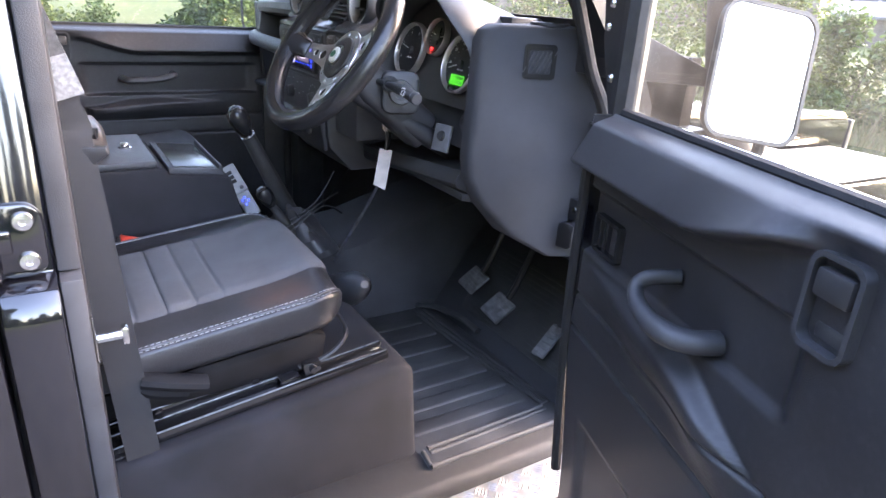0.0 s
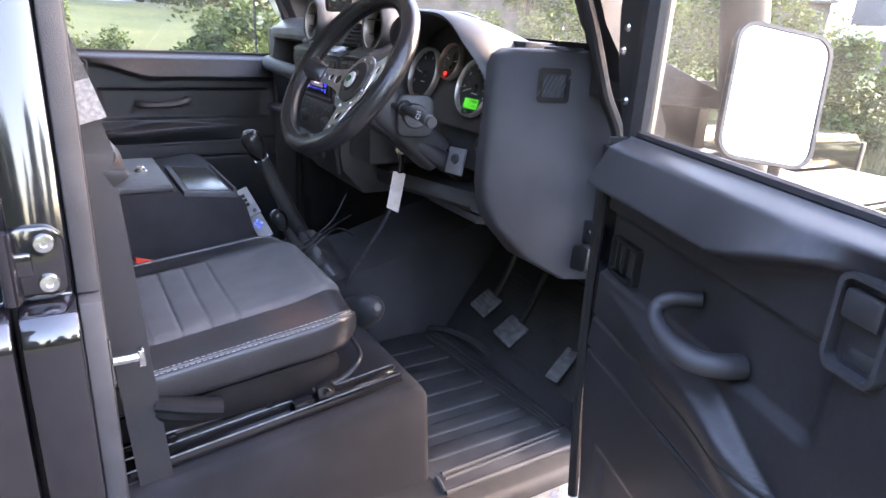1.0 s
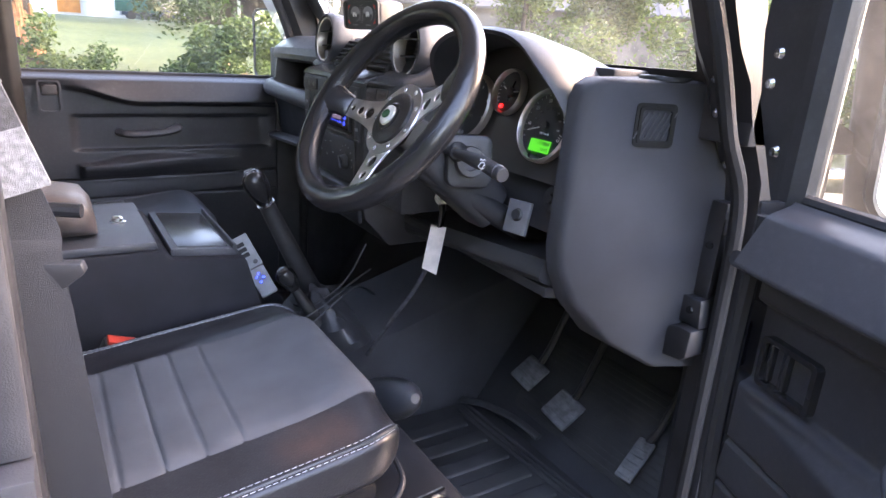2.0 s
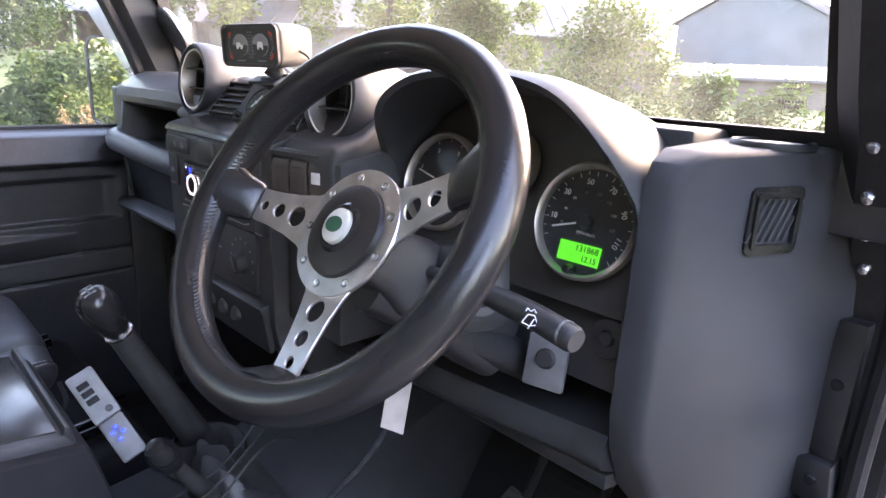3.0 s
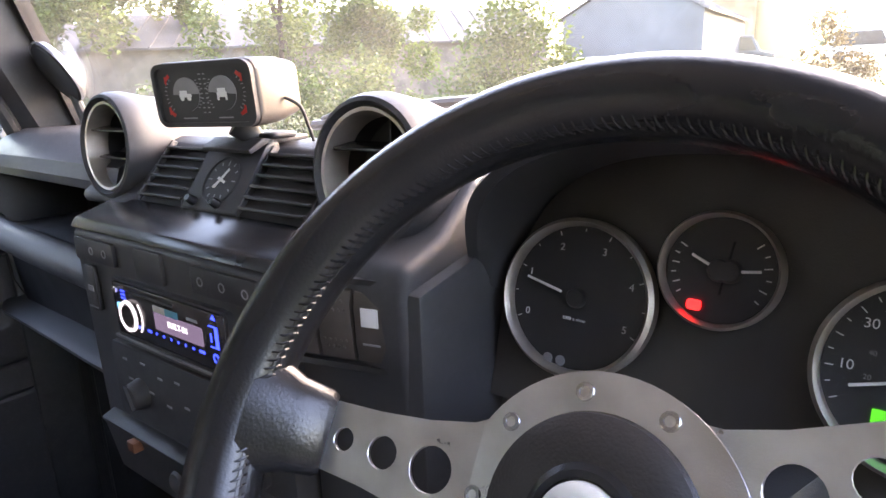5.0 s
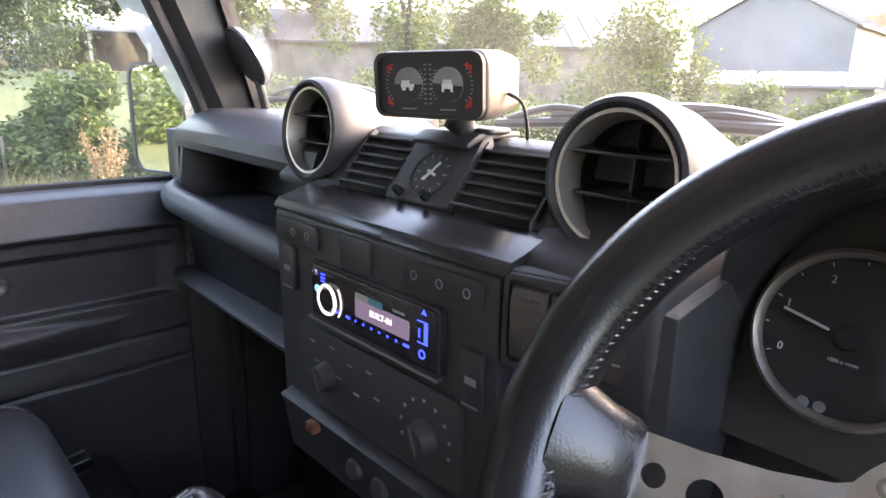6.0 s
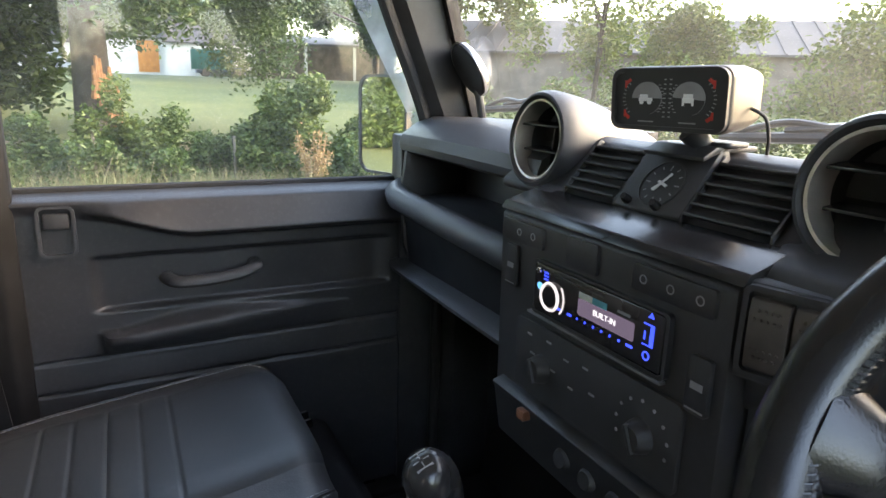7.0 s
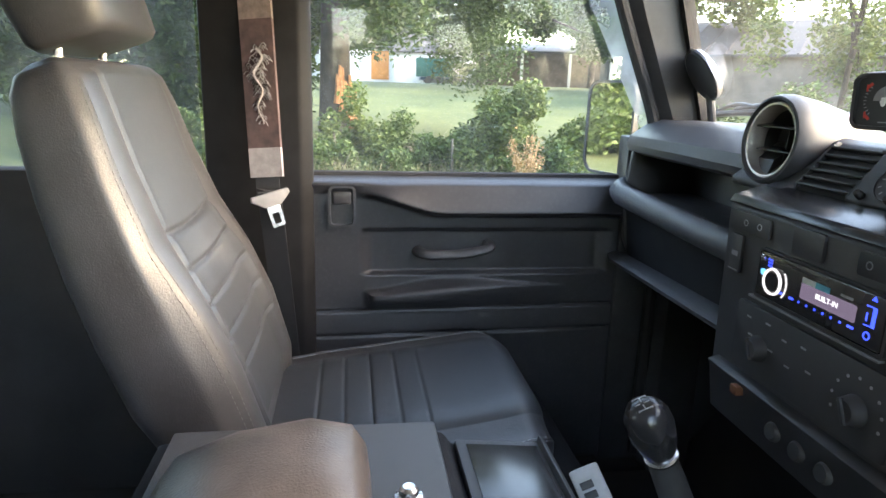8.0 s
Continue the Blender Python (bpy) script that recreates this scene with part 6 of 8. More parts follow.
    lathe(bm, [(0.0, 0.0), (0.015, 0), (0.015, 0.012), (0.011, 0.014), (0, 0.014)], facing((0.352, 0.172, 1.160), (0.35, -0.9, -0.1)), 20)
    part("lock_barrel", bm, STEEL, key)
    bm = mesh()
    lathe(bm, [(0.0035, -0.0012), (0.0125, -0.0012), (0.0132, 0), (0.0125, 0.0012), (0.0035, 0.0012), (0.0035, -0.0012)], facing((0.352, 0.154, 1.148), (0.7, -0.7, 0.1)), 24)
    part("key_bow", bm, STEEL, key)
    bm = mesh()
    tube(bm, [(0.353, 0.155, 1.138), (0.354, 0.156, 1.118), (0.351, 0.155, 1.098)], 0.011, 12, 4, squash=0.45)
    fob = part("fob", bm, GLOSS, key, "black key fob")
    bm = mesh()
    m = facing((0.357, 0.150, 1.118), (0.75, -0.64, 0.1))
    box(bm, -0.0012, 0.0012, -0.014, 0.016, 0.0, 0.0016, 0.0004, m)
    box(bm, -0.004, 0.004, 0.012, 0.017, 0.0, 0.0016, 0.0004, m)
    part("key_blade_mark", bm, STEEL, fob)
    bm = mesh()
    m = facing((0.343, 0.150, 1.054), (0.75, -0.64, 0.1), (0.16, 0, 1))
    prism(bm, [(-0.0155, -0.040), (0.0125, -0.047), (0.0150, 0.042), (-0.0130, 0.042)], -0.0005, 0.0005, "z", 0, m)
    part("tag", bm, PAPER, key, "pale card tag")
    cab = thing("loose_cable", "thin black cable hanging to the floor", "cable")
    bm = mesh()
    tube(bm, [(0.334, 0.142, 1.012), (0.305, 0.130, 0.955), (0.265, 0.12, 0.898), (0.215, 0.108, 0.825), (0.185, 0.10, 0.780)], 0.0042, 8, 8)
    part("cord", bm, surface("shiny_black_cable", (0.06, 0.06, 0.065), 0.14, vary=0.3, scale=60, grain=300, bump=0.1), cab)


steering_wheel()


# ---- seats ----
STITCHGREY = surface("grey_stitch_thread", (0.17, 0.17, 0.17), 0.8, vary=0.15, scale=200, bump=0)
def cushion_ring(cx, y, w, z0, z1, n=40, crown=0.0, bolster=0.0, power=4.0):
    """One upright slice across a cushion."""
    out = []
    zc, h = (z0 + z1) / 2, (z1 - z0) / 2
    for k in range(n):
        a = 2 * math.pi * k / n
        c, s = math.cos(a), math.sin(a)
        x = w * math.copysign(abs(c) ** (2 / power), c)
        z = h * math.copysign(abs(s) ** (2 / power), s)
        if s > 0:
            u = abs(x) / w
            z += (crown * (1 - u * u) - bolster * step01(0.5, 0.95, u)) * s
        out.append(Vector((cx + x, y, zc + z)))
    return out


def cushion_shape(v, dish):
    """Half width, underside, top and dish of the cushion for v from back (0) to front (1)."""
    q, f = max(0.0, (v - 0.84) / 0.16), max(0.0, (v - 0.885) / 0.115)
    wide = 1 - 0.26 * (1 - math.sqrt(max(0.0, 1 - q * q))) - 0.05 * step01(0.25, 0.0, v)
    top = 0.918 + 0.058 * v - 0.052 * (1 - math.sqrt(max(0.0, 1 - f * f)))
    low = 0.835 + 0.042 * v + 0.028 * f * f
    return 0.232 * wide, low, top, -dish * (1 - step01(0.72, 0.98, v))


def seat(cx, label):
    st = thing("driver_seat" if cx > 0 else "passenger_seat", label, "car seat", group="front seats")
    y0, y1 = -0.53, -0.070
    dish = 0.014 if cx > 0 else 0.004
    N = 44
    rings = []
    for i in range(N + 1):
        v = 1 - (1 - i / N) ** 1.9
        w, low, top, crown = cushion_shape(v, dish)
        rings.append(cushion_ring(cx, y0 + (y1 - y0) * v, w, low, top, 56, crown, 0.020, 5.0))
    bm = mesh()
    loft(bm, rings)
    part("seat_cushion", bm, WORNHIDE if cx > 0 else LEATHER, st, "black leather seat cushion with worn bolster", flat_angle=1.5)

    def on_top(u, v):
        w, low, top, crown = cushion_shape(v, dish)
        zc, h = (top + low) / 2, (top - low) / 2
        cc = min(abs(u), 0.999) ** 2.5
        s = math.sqrt(max(0.0, 1 - cc * cc))
        z = zc + h * s ** 0.4 + (crown * (1 - u * u) - 0.020 * step01(0.5, 0.95, abs(u))) * s
        return Vector((cx + u * w, y0 + (y1 - y0) * v, z))

    seams = [0.205, 0.30, 0.40, 0.495, 0.59]

    def panel(a, b):
        v = 0.02 + 0.965 * b
        edge = 0.74 - 0.05 * v if cx < 0 else (0.67 if a > 0.5 else 0.56) - 0.04 * v
        u = (2 * a - 1) * edge
        rim = 1 - step01(0.94, 1.0, abs(2 * a - 1))
        lift = 0.0035 * rim
        for q in seams:
            lift -= 0.0032 * math.exp(-((v - q) / 0.0045) ** 2) * rim
        if 0.205 < v < 0.59:
            lift += 0.0012 * rim * abs(math.sin(math.pi * (v - 0.205) / 0.0963))
        return on_top(u, v) + Vector((0, 0.002 * step01(0.93, 1.0, v), lift - 0.0005))

    bm = mesh()
    sheet(bm, panel, 30, 170)
    part("cushion_panel", bm, CLOTH if cx > 0 else VINYL, st, "centre panel with cross seams", flat_angle=1.5)
    for sx in (1, -1):
        bm = mesh()
        tube(bm, [on_top(sx * 0.953, 0.05 + 0.93 * k / 24) + Vector((sx * 0.0008, 0, 0.0006)) for k in range(25)], 0.0022, 6, 2)
        part("piping", bm, LEATHER, st, "rolled edge seam")
    bm = mesh()
    for u in (0.925, 0.972):
        for sx in (1, -1):
            pts = [on_top(sx * u, 0.05 + 0.91 * k / 18) + Vector((sx * 0.0015, 0, 0.001)) for k in range(19)]
            stitches(bm, pts, 0.0056, 0.0028, 0.00065, 4)
    tagged(part("stitching", bm, THREAD, st, "pale twin stitching"), kind="stuff")
    # base with runners
    bm = mesh()
    prism(bm, [(-0.50, 0.795), (-0.50, 0.836), (-0.13, 0.872), (-0.105, 0.862), (-0.115, 0.80)], cx - 0.205, cx + 0.205, "x", 0.01)
    part("seat_pan", bm, SHADEBLACK, st)
    for sx in (1, -1):
        x = sx * 0.217
        tilt = Matrix.Translation((cx, -0.2, 0.792)) @ Matrix.Rotation(radians(7.0), 4, "X")
        bm = mesh()
        prism(bm, [(x - 0.017, -0.012), (x + 0.017, -0.012), (x + 0.017, 0.006), (x + 0.011, 0.006), (x + 0.011, -0.006), (x - 0.011, -0.006), (x - 0.011, 0.006), (x - 0.017, 0.006)], -0.33, 0.198, "y", 0.0015, tilt)
        run = part("seat_runner", bm, RUNNER, st, "glossy black steel seat runner")
        bm = mesh()
        box(bm, x - 0.0235 * sx - 0.006, x - 0.0235 * sx + 0.006, -0.30, 0.07, 0.004, 0.026, 0.003, tilt)
        part("runner_slide", bm, RUNNER, run)
        # thin bars laid along the upper edges as painted highlights
        bm = mesh()
        for o, z, y0r, y1r in ((0.0165, 0.0065, -0.32, 0.195), (-0.0165, 0.0065, -0.32, 0.195), (-0.0180, 0.0262, -0.29, 0.066)):
            tube(bm, [tilt @ Vector((x + o * sx, y0r, z)), tilt @ Vector((x + o * sx, y1r, z))], 0.0013, 6, 1)
        part("edge_highlight", bm, EDGEGLINT, run, "painted highlight lines along the runner's edges")
        bm = mesh()
        box(bm, x + 0.004 * sx - 0.009, x + 0.004 * sx + 0.009, 0.045, 0.075, 0.004, 0.030, 0.003, tilt)
        box(bm, x - 0.012, x + 0.012, 0.005, 0.038, 0.002, 0.014, 0.002, tilt)
        lathe(bm, [(0, 0.010), (0.006, 0.009), (0.0075, 0)], tilt @ facing((x + 0.013 * sx, 0.06, 0.02), (sx, 0, 0)), 12)
        part("runner_stop", bm, RUNNER, run, "black steel stop block with a bolt")
        for y in (-0.18, -0.03, 0.06):
            bm = mesh()
            lathe(bm, [(0, 0.006), (0.007, 0.005), (0.009, 0)], tilt @ facing((x - 0.0175 * sx, y, 0.016), (sx, 0, 0)), 14)
            part("runner_rivet", bm, RUNNER, run)
        bm = mesh()
        box(bm, x - 0.015, x + 0.015, 0.165, 0.192, -0.020, -0.0122, 0.003, tilt)
        part("runner_foot", bm, INNER, run)
        bm = mesh()
        box(bm, x - 0.015, x + 0.015, -0.28, -0.24, -0.020, -0.0122, 0.003, tilt)
        part("runner_foot", bm, INNER, run)
    bm = mesh()
    tube(bm, [(cx + 0.21, -0.16, 0.815), (cx + 0.218, -0.11, 0.83), (cx + 0.20, -0.07, 0.855), (cx + 0.12, -0.06, 0.862)], 0.0042, 8, 6)
    part("slide_bar", bm, INNER, st)
    bm = mesh()
    tube(bm, [(cx + 0.226, -0.405, 0.860), (cx + 0.236, -0.385, 0.852), (cx + 0.236, -0.342, 0.838)], 0.013, 10, 6)
    tube(bm, [(cx + 0.232, -0.40, 0.872), (cx + 0.242, -0.36, 0.862), (cx + 0.242, -0.315, 0.848)], 0.017, 10, 6, squash=0.7)
    part("recline_lever", bm, SHADEBLACK, st)
    # backrest
    lean = Vector((0, -0.37, 1)).normalized()
    foot = Vector((cx, -0.535, 0.90))
    ahead = Vector((0, lean.z, -lean.y))

    def back_ring(s, w, front, rear, bol):
        out = []
        for k in range(64):
            a = 2 * math.pi * k / 64
            c, q = math.cos(a), math.sin(a)
            x = w * math.copysign(abs(c) ** 0.30, c)
            d = q
            d = math.copysign(abs(d) ** 0.40, d)
            off = front * d if d > 0 else rear * d
            u = abs(x) / w
            if d > 0:
                off += bol * step01(0.45, 0.8, u) * (1 - step01(0.88, 1.0, u)) * d
            out.append(foot + lean * s + Vector((x, 0, 0)) + ahead * off)
        return out

    spec = [(0.0, 0.205, 0.032, 0.06, 0.012), (0.03, 0.225, 0.036, 0.08, 0.018), (0.15, 0.236, 0.040, 0.10, 0.024), (0.25, 0.236, 0.036, 0.10, 0.022), (0.35, 0.232, 0.027, 0.095, 0.012), (0.45, 0.220, 0.028, 0.085, 0.008), (0.53, 0.207, 0.034, 0.072, 0.006), (0.575, 0.197, 0.036, 0.060, 0.003), (0.595, 0.186, 0.028, 0.048, 0.0), (0.605, 0.165, 0.012, 0.030, 0.0)]
    rings = []
    for (a, b) in zip(spec, spec[1:]):
        for k in range(4):
            t = k / 4
            rings.append(back_ring(*[p + (q - p) * t for p, q in zip(a, b)]))
    rings.append(back_ring(*spec[-1]))
    bm = mesh()
    loft(bm, rings)
    part("backrest", bm, LEATHER, st, "tall black leather backrest", flat_angle=1.5)

    def on_back(u, s):
        for a, b in zip(spec, spec[1:]):
            if a[0] <= s <= b[0]:
                t = (s - a[0]) / (b[0] - a[0])
                _, w, fr, rear_off, bo = [p + (q - p) * t for p, q in zip(a, b)]
        cc = min(abs(u), 0.999) ** (1 / 0.30)
        d = math.sqrt(max(0.0, 1 - cc * cc)) ** 0.40
        off = fr * d + bo * step01(0.45, 0.8, abs(u)) * (1 - step01(0.88, 1.0, abs(u))) * d
        return foot + lean * s + Vector((u * w, 0, 0)) + ahead * off

    bs = [0.125, 0.18, 0.235, 0.29, 0.347]

    def bpanel(a, b):
        s = 0.04 + 0.545 * b
        u = (2 * a - 1) * (0.60 + 0.10 * step01(0.36, 0.20, s) + 0.06 * step01(0.40, 0.58, s))
        mid = 1 - step01(0.93, 1.0, abs(2 * a - 1))
        lift = 0.0050 * mid + 0.0025 * mid * step01(0.347, 0.335, s)
        bow = 0.010 * (2 * a - 1) ** 2
        for q in bs:
            lift -= 0.0050 * mid * math.exp(-((s - q - bow) / 0.0032) ** 2)
        return on_back(u, s) + ahead * (lift - 0.0005)

    bm = mesh()
    sheet(bm, bpanel, 36, 170)
    part("backrest_panel", bm, CLOTH if cx > 0 else VINYL, st, "pleated backrest panel", flat_angle=1.5)
    bm = mesh()
    for sx in (1, -1):
        for u in (0.90, 0.93):
            pts = [on_back(sx * u, 0.04 + 0.53 * k / 12) + ahead * 0.001 for k in range(13)]
            stitches(bm, pts, 0.0052, 0.0036, 0.00055, 4)
    pts = [on_back(u, 0.583) + ahead * 0.001 for u in (-0.9, -0.6, -0.3, 0, 0.3, 0.6, 0.9)]
    stitches(bm, pts, 0.0052, 0.0036, 0.00055, 4)
    tagged(part("stitching", bm, STITCHGREY, st), kind="stuff")
    # headrest on two posts
    top = foot + lean * 0.605
    for sx in (1, -1):
        bm = mesh()
        tube(bm, [top + Vector((sx * 0.080, 0, -0.01)) - ahead * 0.02, top + Vector((sx * 0.080, 0, 0.06)) - ahead * 0.018], 0.006, 10, 1)
        p = part("headrest_post", bm, STEEL, st, "chrome headrest post")
        bm = mesh()
        lathe(bm, [(0, 0.006), (0.012, 0.006), (0.015, 0.0), (0.015, -0.006)], facing(top + Vector((sx * 0.080, 0, 0.001)) - ahead * 0.02, (0, 0, 1), (0, 1, 0)), 16)
        part("post_collar", bm, DARK, p)
    bm = mesh()
    rings = []
    hc = top + Vector((0, 0, 0.107)) - ahead * 0.020
    for s, w, d in ((-0.080, 0.105, 0.042), (-0.078, 0.119, 0.053), (-0.070, 0.126, 0.060), (-0.03, 0.130, 0.063), (0.0, 0.131, 0.064), (0.05, 0.127, 0.058), (0.08, 0.110, 0.044), (0.09, 0.08, 0.025)):
        rings.append([hc + lean * s + Vector((w * math.copysign(abs(math.cos(a)) ** 0.36, math.cos(a)), 0, 0)) + ahead * (d * math.copysign(abs(math.sin(a)) ** 0.42, math.sin(a))) for a in [2 * math.pi * k / 32 for k in range(32)]])
    loft(bm, rings)
    part("headrest", bm, LEATHER, st, "padded black leather headrest", flat_angle=1.5)
    bm = mesh()
    for u in (0.118, 0.106):
        stitches(bm, [hc + lean * -0.055 + Vector((u, 0, 0)) + ahead * 0.045, hc + Vector((u + 0.004, 0, 0)) + ahead * 0.048, hc + lean * 0.06 + Vector((u - 0.004, 0, 0)) + ahead * 0.04], 0.006, 0.004, 0.0008, 6)
    tagged(part("stitching", bm, THREAD, st), kind="stuff")
    return st


seat(0.455, "black leather and charcoal cloth driver's seat on runners")
seat(-0.462, "blue-black leather and vinyl passenger seat with pleats")


# ---- between the seats ----
def cubby():
    cb = thing("cubby_box", "black cubby box with locking lid and front tray", "storage box")
    bm = mesh()
    prism(bm, [(-0.60, 0.776), (-0.60, 1.045), (-0.27, 1.045), (-0.262, 1.028), (-0.135, 1.015), (-0.105, 0.90), (-0.10, 0.776)], -0.128, 0.168, "x", 0.008)
    part("body", bm, SHADEDCARPET, cb, "grained black box body")
    bm = mesh()
    prism(bm, [(-0.58, 1.0455), (-0.58, 1.06), (-0.282, 1.06), (-0.279, 1.0455)], -0.122, 0.163, "x", 0.003)
    lid = part("lid", bm, DASH, cb, "flat hinged lid")
    bm = mesh()
    lathe(bm, [(0, 0.011), (0.006, 0.011), (0.0095, 0.008), (0.010, 0.003), (0.014, 0.001), (0.014, 0)], Matrix.Translation((0.02, -0.325, 1.06)), 24)
    part("lid_lock", bm, STEEL, lid, "bright key lock")
    bm = mesh()
    prism(bm, [(-0.258, 1.026), (-0.258, 1.040), (-0.150, 1.030), (-0.145, 1.014)], -0.112, 0.150, "x", 0.002)
    tray = part("front_tray", bm, DASH, cb)
    bm = mesh()
    prism(bm, [(-0.246, 1.0385), (-0.246, 1.0405), (-0.160, 1.0325), (-0.160, 1.0305)], -0.10, 0.138, "x", 0.0005)
    part("tray_mat", bm, GLOSS, tray, "smooth black tray mat")
    bm = mesh()
    prism(bm, [(-0.156, 1.028), (-0.154, 1.040), (-0.148, 1.038), (-0.144, 1.012)], -0.112, 0.150, "x", 0.0015)
    part("tray_lip", bm, DARK, tray)
    arm = thing("armrest_pad", "worn brown-black leather armrest pad on the cubby box", "armrest")
    bm = mesh()
    rings = []
    for y, w, h in ((-0.56, 0.06, 0.012), (-0.545, 0.075, 0.022), (-0.49, 0.08, 0.034), (-0.42, 0.082, 0.040), (-0.38, 0.078, 0.036), (-0.366, 0.068, 0.026), (-0.362, 0.05, 0.012)):
        rings.append([(0.055 + w * math.copysign(abs(math.cos(a)) ** 0.6, math.cos(a)), y, 1.061 + h + h * math.copysign(abs(math.sin(a)) ** 0.75, math.sin(a))) for a in [2 * math.pi * k / 28 for k in range(28)]])
    loft(bm, rings)
    part("pad", bm, ARMHIDE, arm, flat_angle=1.5)
    bm = mesh()
    tube(bm, [(0.12, -0.52, 1.13), (0.165, -0.45, 1.132), (0.19, -0.385, 1.128)], 0.011, 10, 6)
    part("arm_lever", bm, DARK, arm)


cubby()


def levers():
    g = thing("gear_lever", "black gear lever with rubber sleeve and round knob", "gear lever")
    K, B = Vector((-0.009, -0.066, 1.108)), Vector((-0.055, 0.07, 0.835))
    way = (K - B).normalized()
    bm = mesh()
    rings = []
    m = facing(K, way, (0, 1, 0))
    lathe(bm, [(0, 0.032), (0.010, 0.031), (0.019, 0.025), (0.0245, 0.014), (0.026, 0.0), (0.0245, -0.016), (0.020, -0.034), (0.016, -0.046), (0.014, -0.05)], m, 28)
    k = part("knob", bm, GLOSS, g, "shiny black gear knob")
    bm = mesh()
    for x in (-0.009, 0.0, 0.009):
        box(bm, x - 0.0005, x + 0.0005, -0.008, 0.008, 0.0285, 0.0318, 0, m)
    box(bm, -0.009, 0.009, -0.0005, 0.0005, 0.0285, 0.0318, 0, m)
    part("shift_pattern", bm, FAINT, k)
    bm = mesh()
    tube(bm, [K - way * 0.05, B], lambda s: 0.0165 + 0.008 * s, 16, 8)
    part("sleeve", bm, RUBBER, g, "black rubber lever sleeve")
    bm = mesh()
    lathe(bm, [(0.0165, -0.052), (0.019, -0.05), (0.019, -0.047), (0.016, -0.0455)], m, 24)
    part("collar", bm, STEEL, g)
    bm = mesh()
    prof = [(0.075, 0.0), (0.072, 0.008), (0.055, 0.012), (0.057, 0.02), (0.042, 0.026), (0.044, 0.034), (0.032, 0.042), (0.026, 0.055)]
    lathe(bm, prof, facing((-0.055, 0.07, 0.80), (0.1, -0.3, 1), (0, 1, 0)), 28)
    part("gaiter", bm, RUBBER, g, "ribbed rubber gaiter")
    bm = mesh()
    rings = []
    for u, r, off in ((0.0, 0.105, 0.0), (0.12, 0.098, 0.002), (0.24, 0.088, -0.002), (0.36, 0.080, 0.003), (0.5, 0.064, -0.002), (0.64, 0.056, 0.003), (0.8, 0.040, 0.0), (1.0, 0.026, 0.0)):
        c = Vector((0.055, 0.085, 0.782)) + Vector((0.012, -0.045, 0.105)) * u
        rings.append([c + Vector(((r + 0.006 * math.sin(5 * a + 9 * u) + off) * math.cos(a), (r * 0.72 + 0.005 * math.sin(4 * a - 7 * u)) * math.sin(a), 0.008 * math.sin(3 * a + 4 * u))) for a in [2 * math.pi * q / 40 for q in range(40)]])
    loft(bm, rings)
    part("boot", bm, LEATHER, g, "folded black leather boot round the levers")
    t = thing("transfer_lever", "short black transfer box lever", "gear lever")
    K2, B2 = Vector((0.128, -0.050, 0.952)), Vector((0.085, 0.045, 0.80))
    w2 = (K2 - B2).normalized()
    bm = mesh()
    lathe(bm, [(0, 0.022), (0.012, 0.019), (0.0185, 0.009), (0.0195, -0.004), (0.016, -0.022), (0.011, -0.034)], facing(K2, w2, (0, 1, 0)), 24)
    part("knob", bm, GLOSS, t)
    bm = mesh()
    tube(bm, [K2 - w2 * 0.03, B2], lambda s: 0.008 + 0.01 * s, 12, 6)
    part("shaft", bm, RUBBER, t)
    bm = mesh()
    lathe(bm, [(0.06, 0.0), (0.055, 0.008), (0.045, 0.012), (0.043, 0.02), (0.028, 0.03), (0.018, 0.045)], facing((0.08, 0.055, 0.79), (0.15, -0.4, 1), (0, 1, 0)), 26)
    part("gaiter", bm, RUBBER, t)
    for k in range(3):
        wv = thing("loose_wire", "thin loose wire by the gear levers", "cable", group="loose wires")
        bm = mesh()
        x = 0.07 + 0.025 * k
        tube(bm, [(x - 0.03, 0.16, 0.97 - 0.05 * k), (x, 0.10, 0.905), (x + 0.025, 0.02, 0.870), (x - 0.01 + 0.03 * k, -0.06, 0.83)], 0.0020, 6, 8)
        part("wire", bm, STRIP if k == 0 else DARK, wv)
    h = thing("handheld_unit", "slim grey handheld unit with keys and blue light", "handset")
    m = facing((-0.128, -0.045, 0.895), (0.72, -0.35, 0.6), (-0.35, -0.35, 0.8))
    bm = mesh()
    box(bm, -0.021, 0.021, -0.012, 0.075, -0.006, 0.006, 0.004, m)
    part("upper_case", bm, GREY, h, "pale grey case")
    bm = mesh()
    box(bm, -0.019, 0.019, -0.085, -0.013, -0.006, 0.005, 0.004, m)
    part("lower_case", bm, GREY, h)
    for i in range(3):
        bm = mesh()
        box(bm, -0.013, 0.005, 0.018 + 0.014 * i, 0.028 + 0.014 * i, 0.006, 0.0085, 0.001, m)
        part("key", bm, DARK, h)
    bm = mesh()
    for i, (x, y) in enumerate(((0.0, -0.03), (-0.008, -0.036), (0.006, -0.042), (-0.004, -0.05))):
        lathe(bm, [(0, 0.0075), (0.003, 0.007), (0.0035, 0.005)], m @ Matrix.Translation((x, y, 0)), 10)
    part("light", bm, BLUE, h, "blue light")
    bm = mesh()
    lathe(bm, [(0, 0.0085), (0.005, 0.008), (0.006, 0.005)], m @ Matrix.Translation((0.008, 0.0, 0)), 14)
    part("round_key", bm, MIDGREY, h)
    b = thing("belt_buckle", "black belt buckle with a red release button", "seat belt buckle")
    bm = mesh()
    m = facing((0.196, -0.35, 0.905), (0.2, 0.35, 0.9), (0, 1, 0))
    box(bm, -0.014, 0.014, -0.026, 0.026, -0.07, 0.0, 0.004, m)
    part("case", bm, DARK, b)
    bm = mesh()
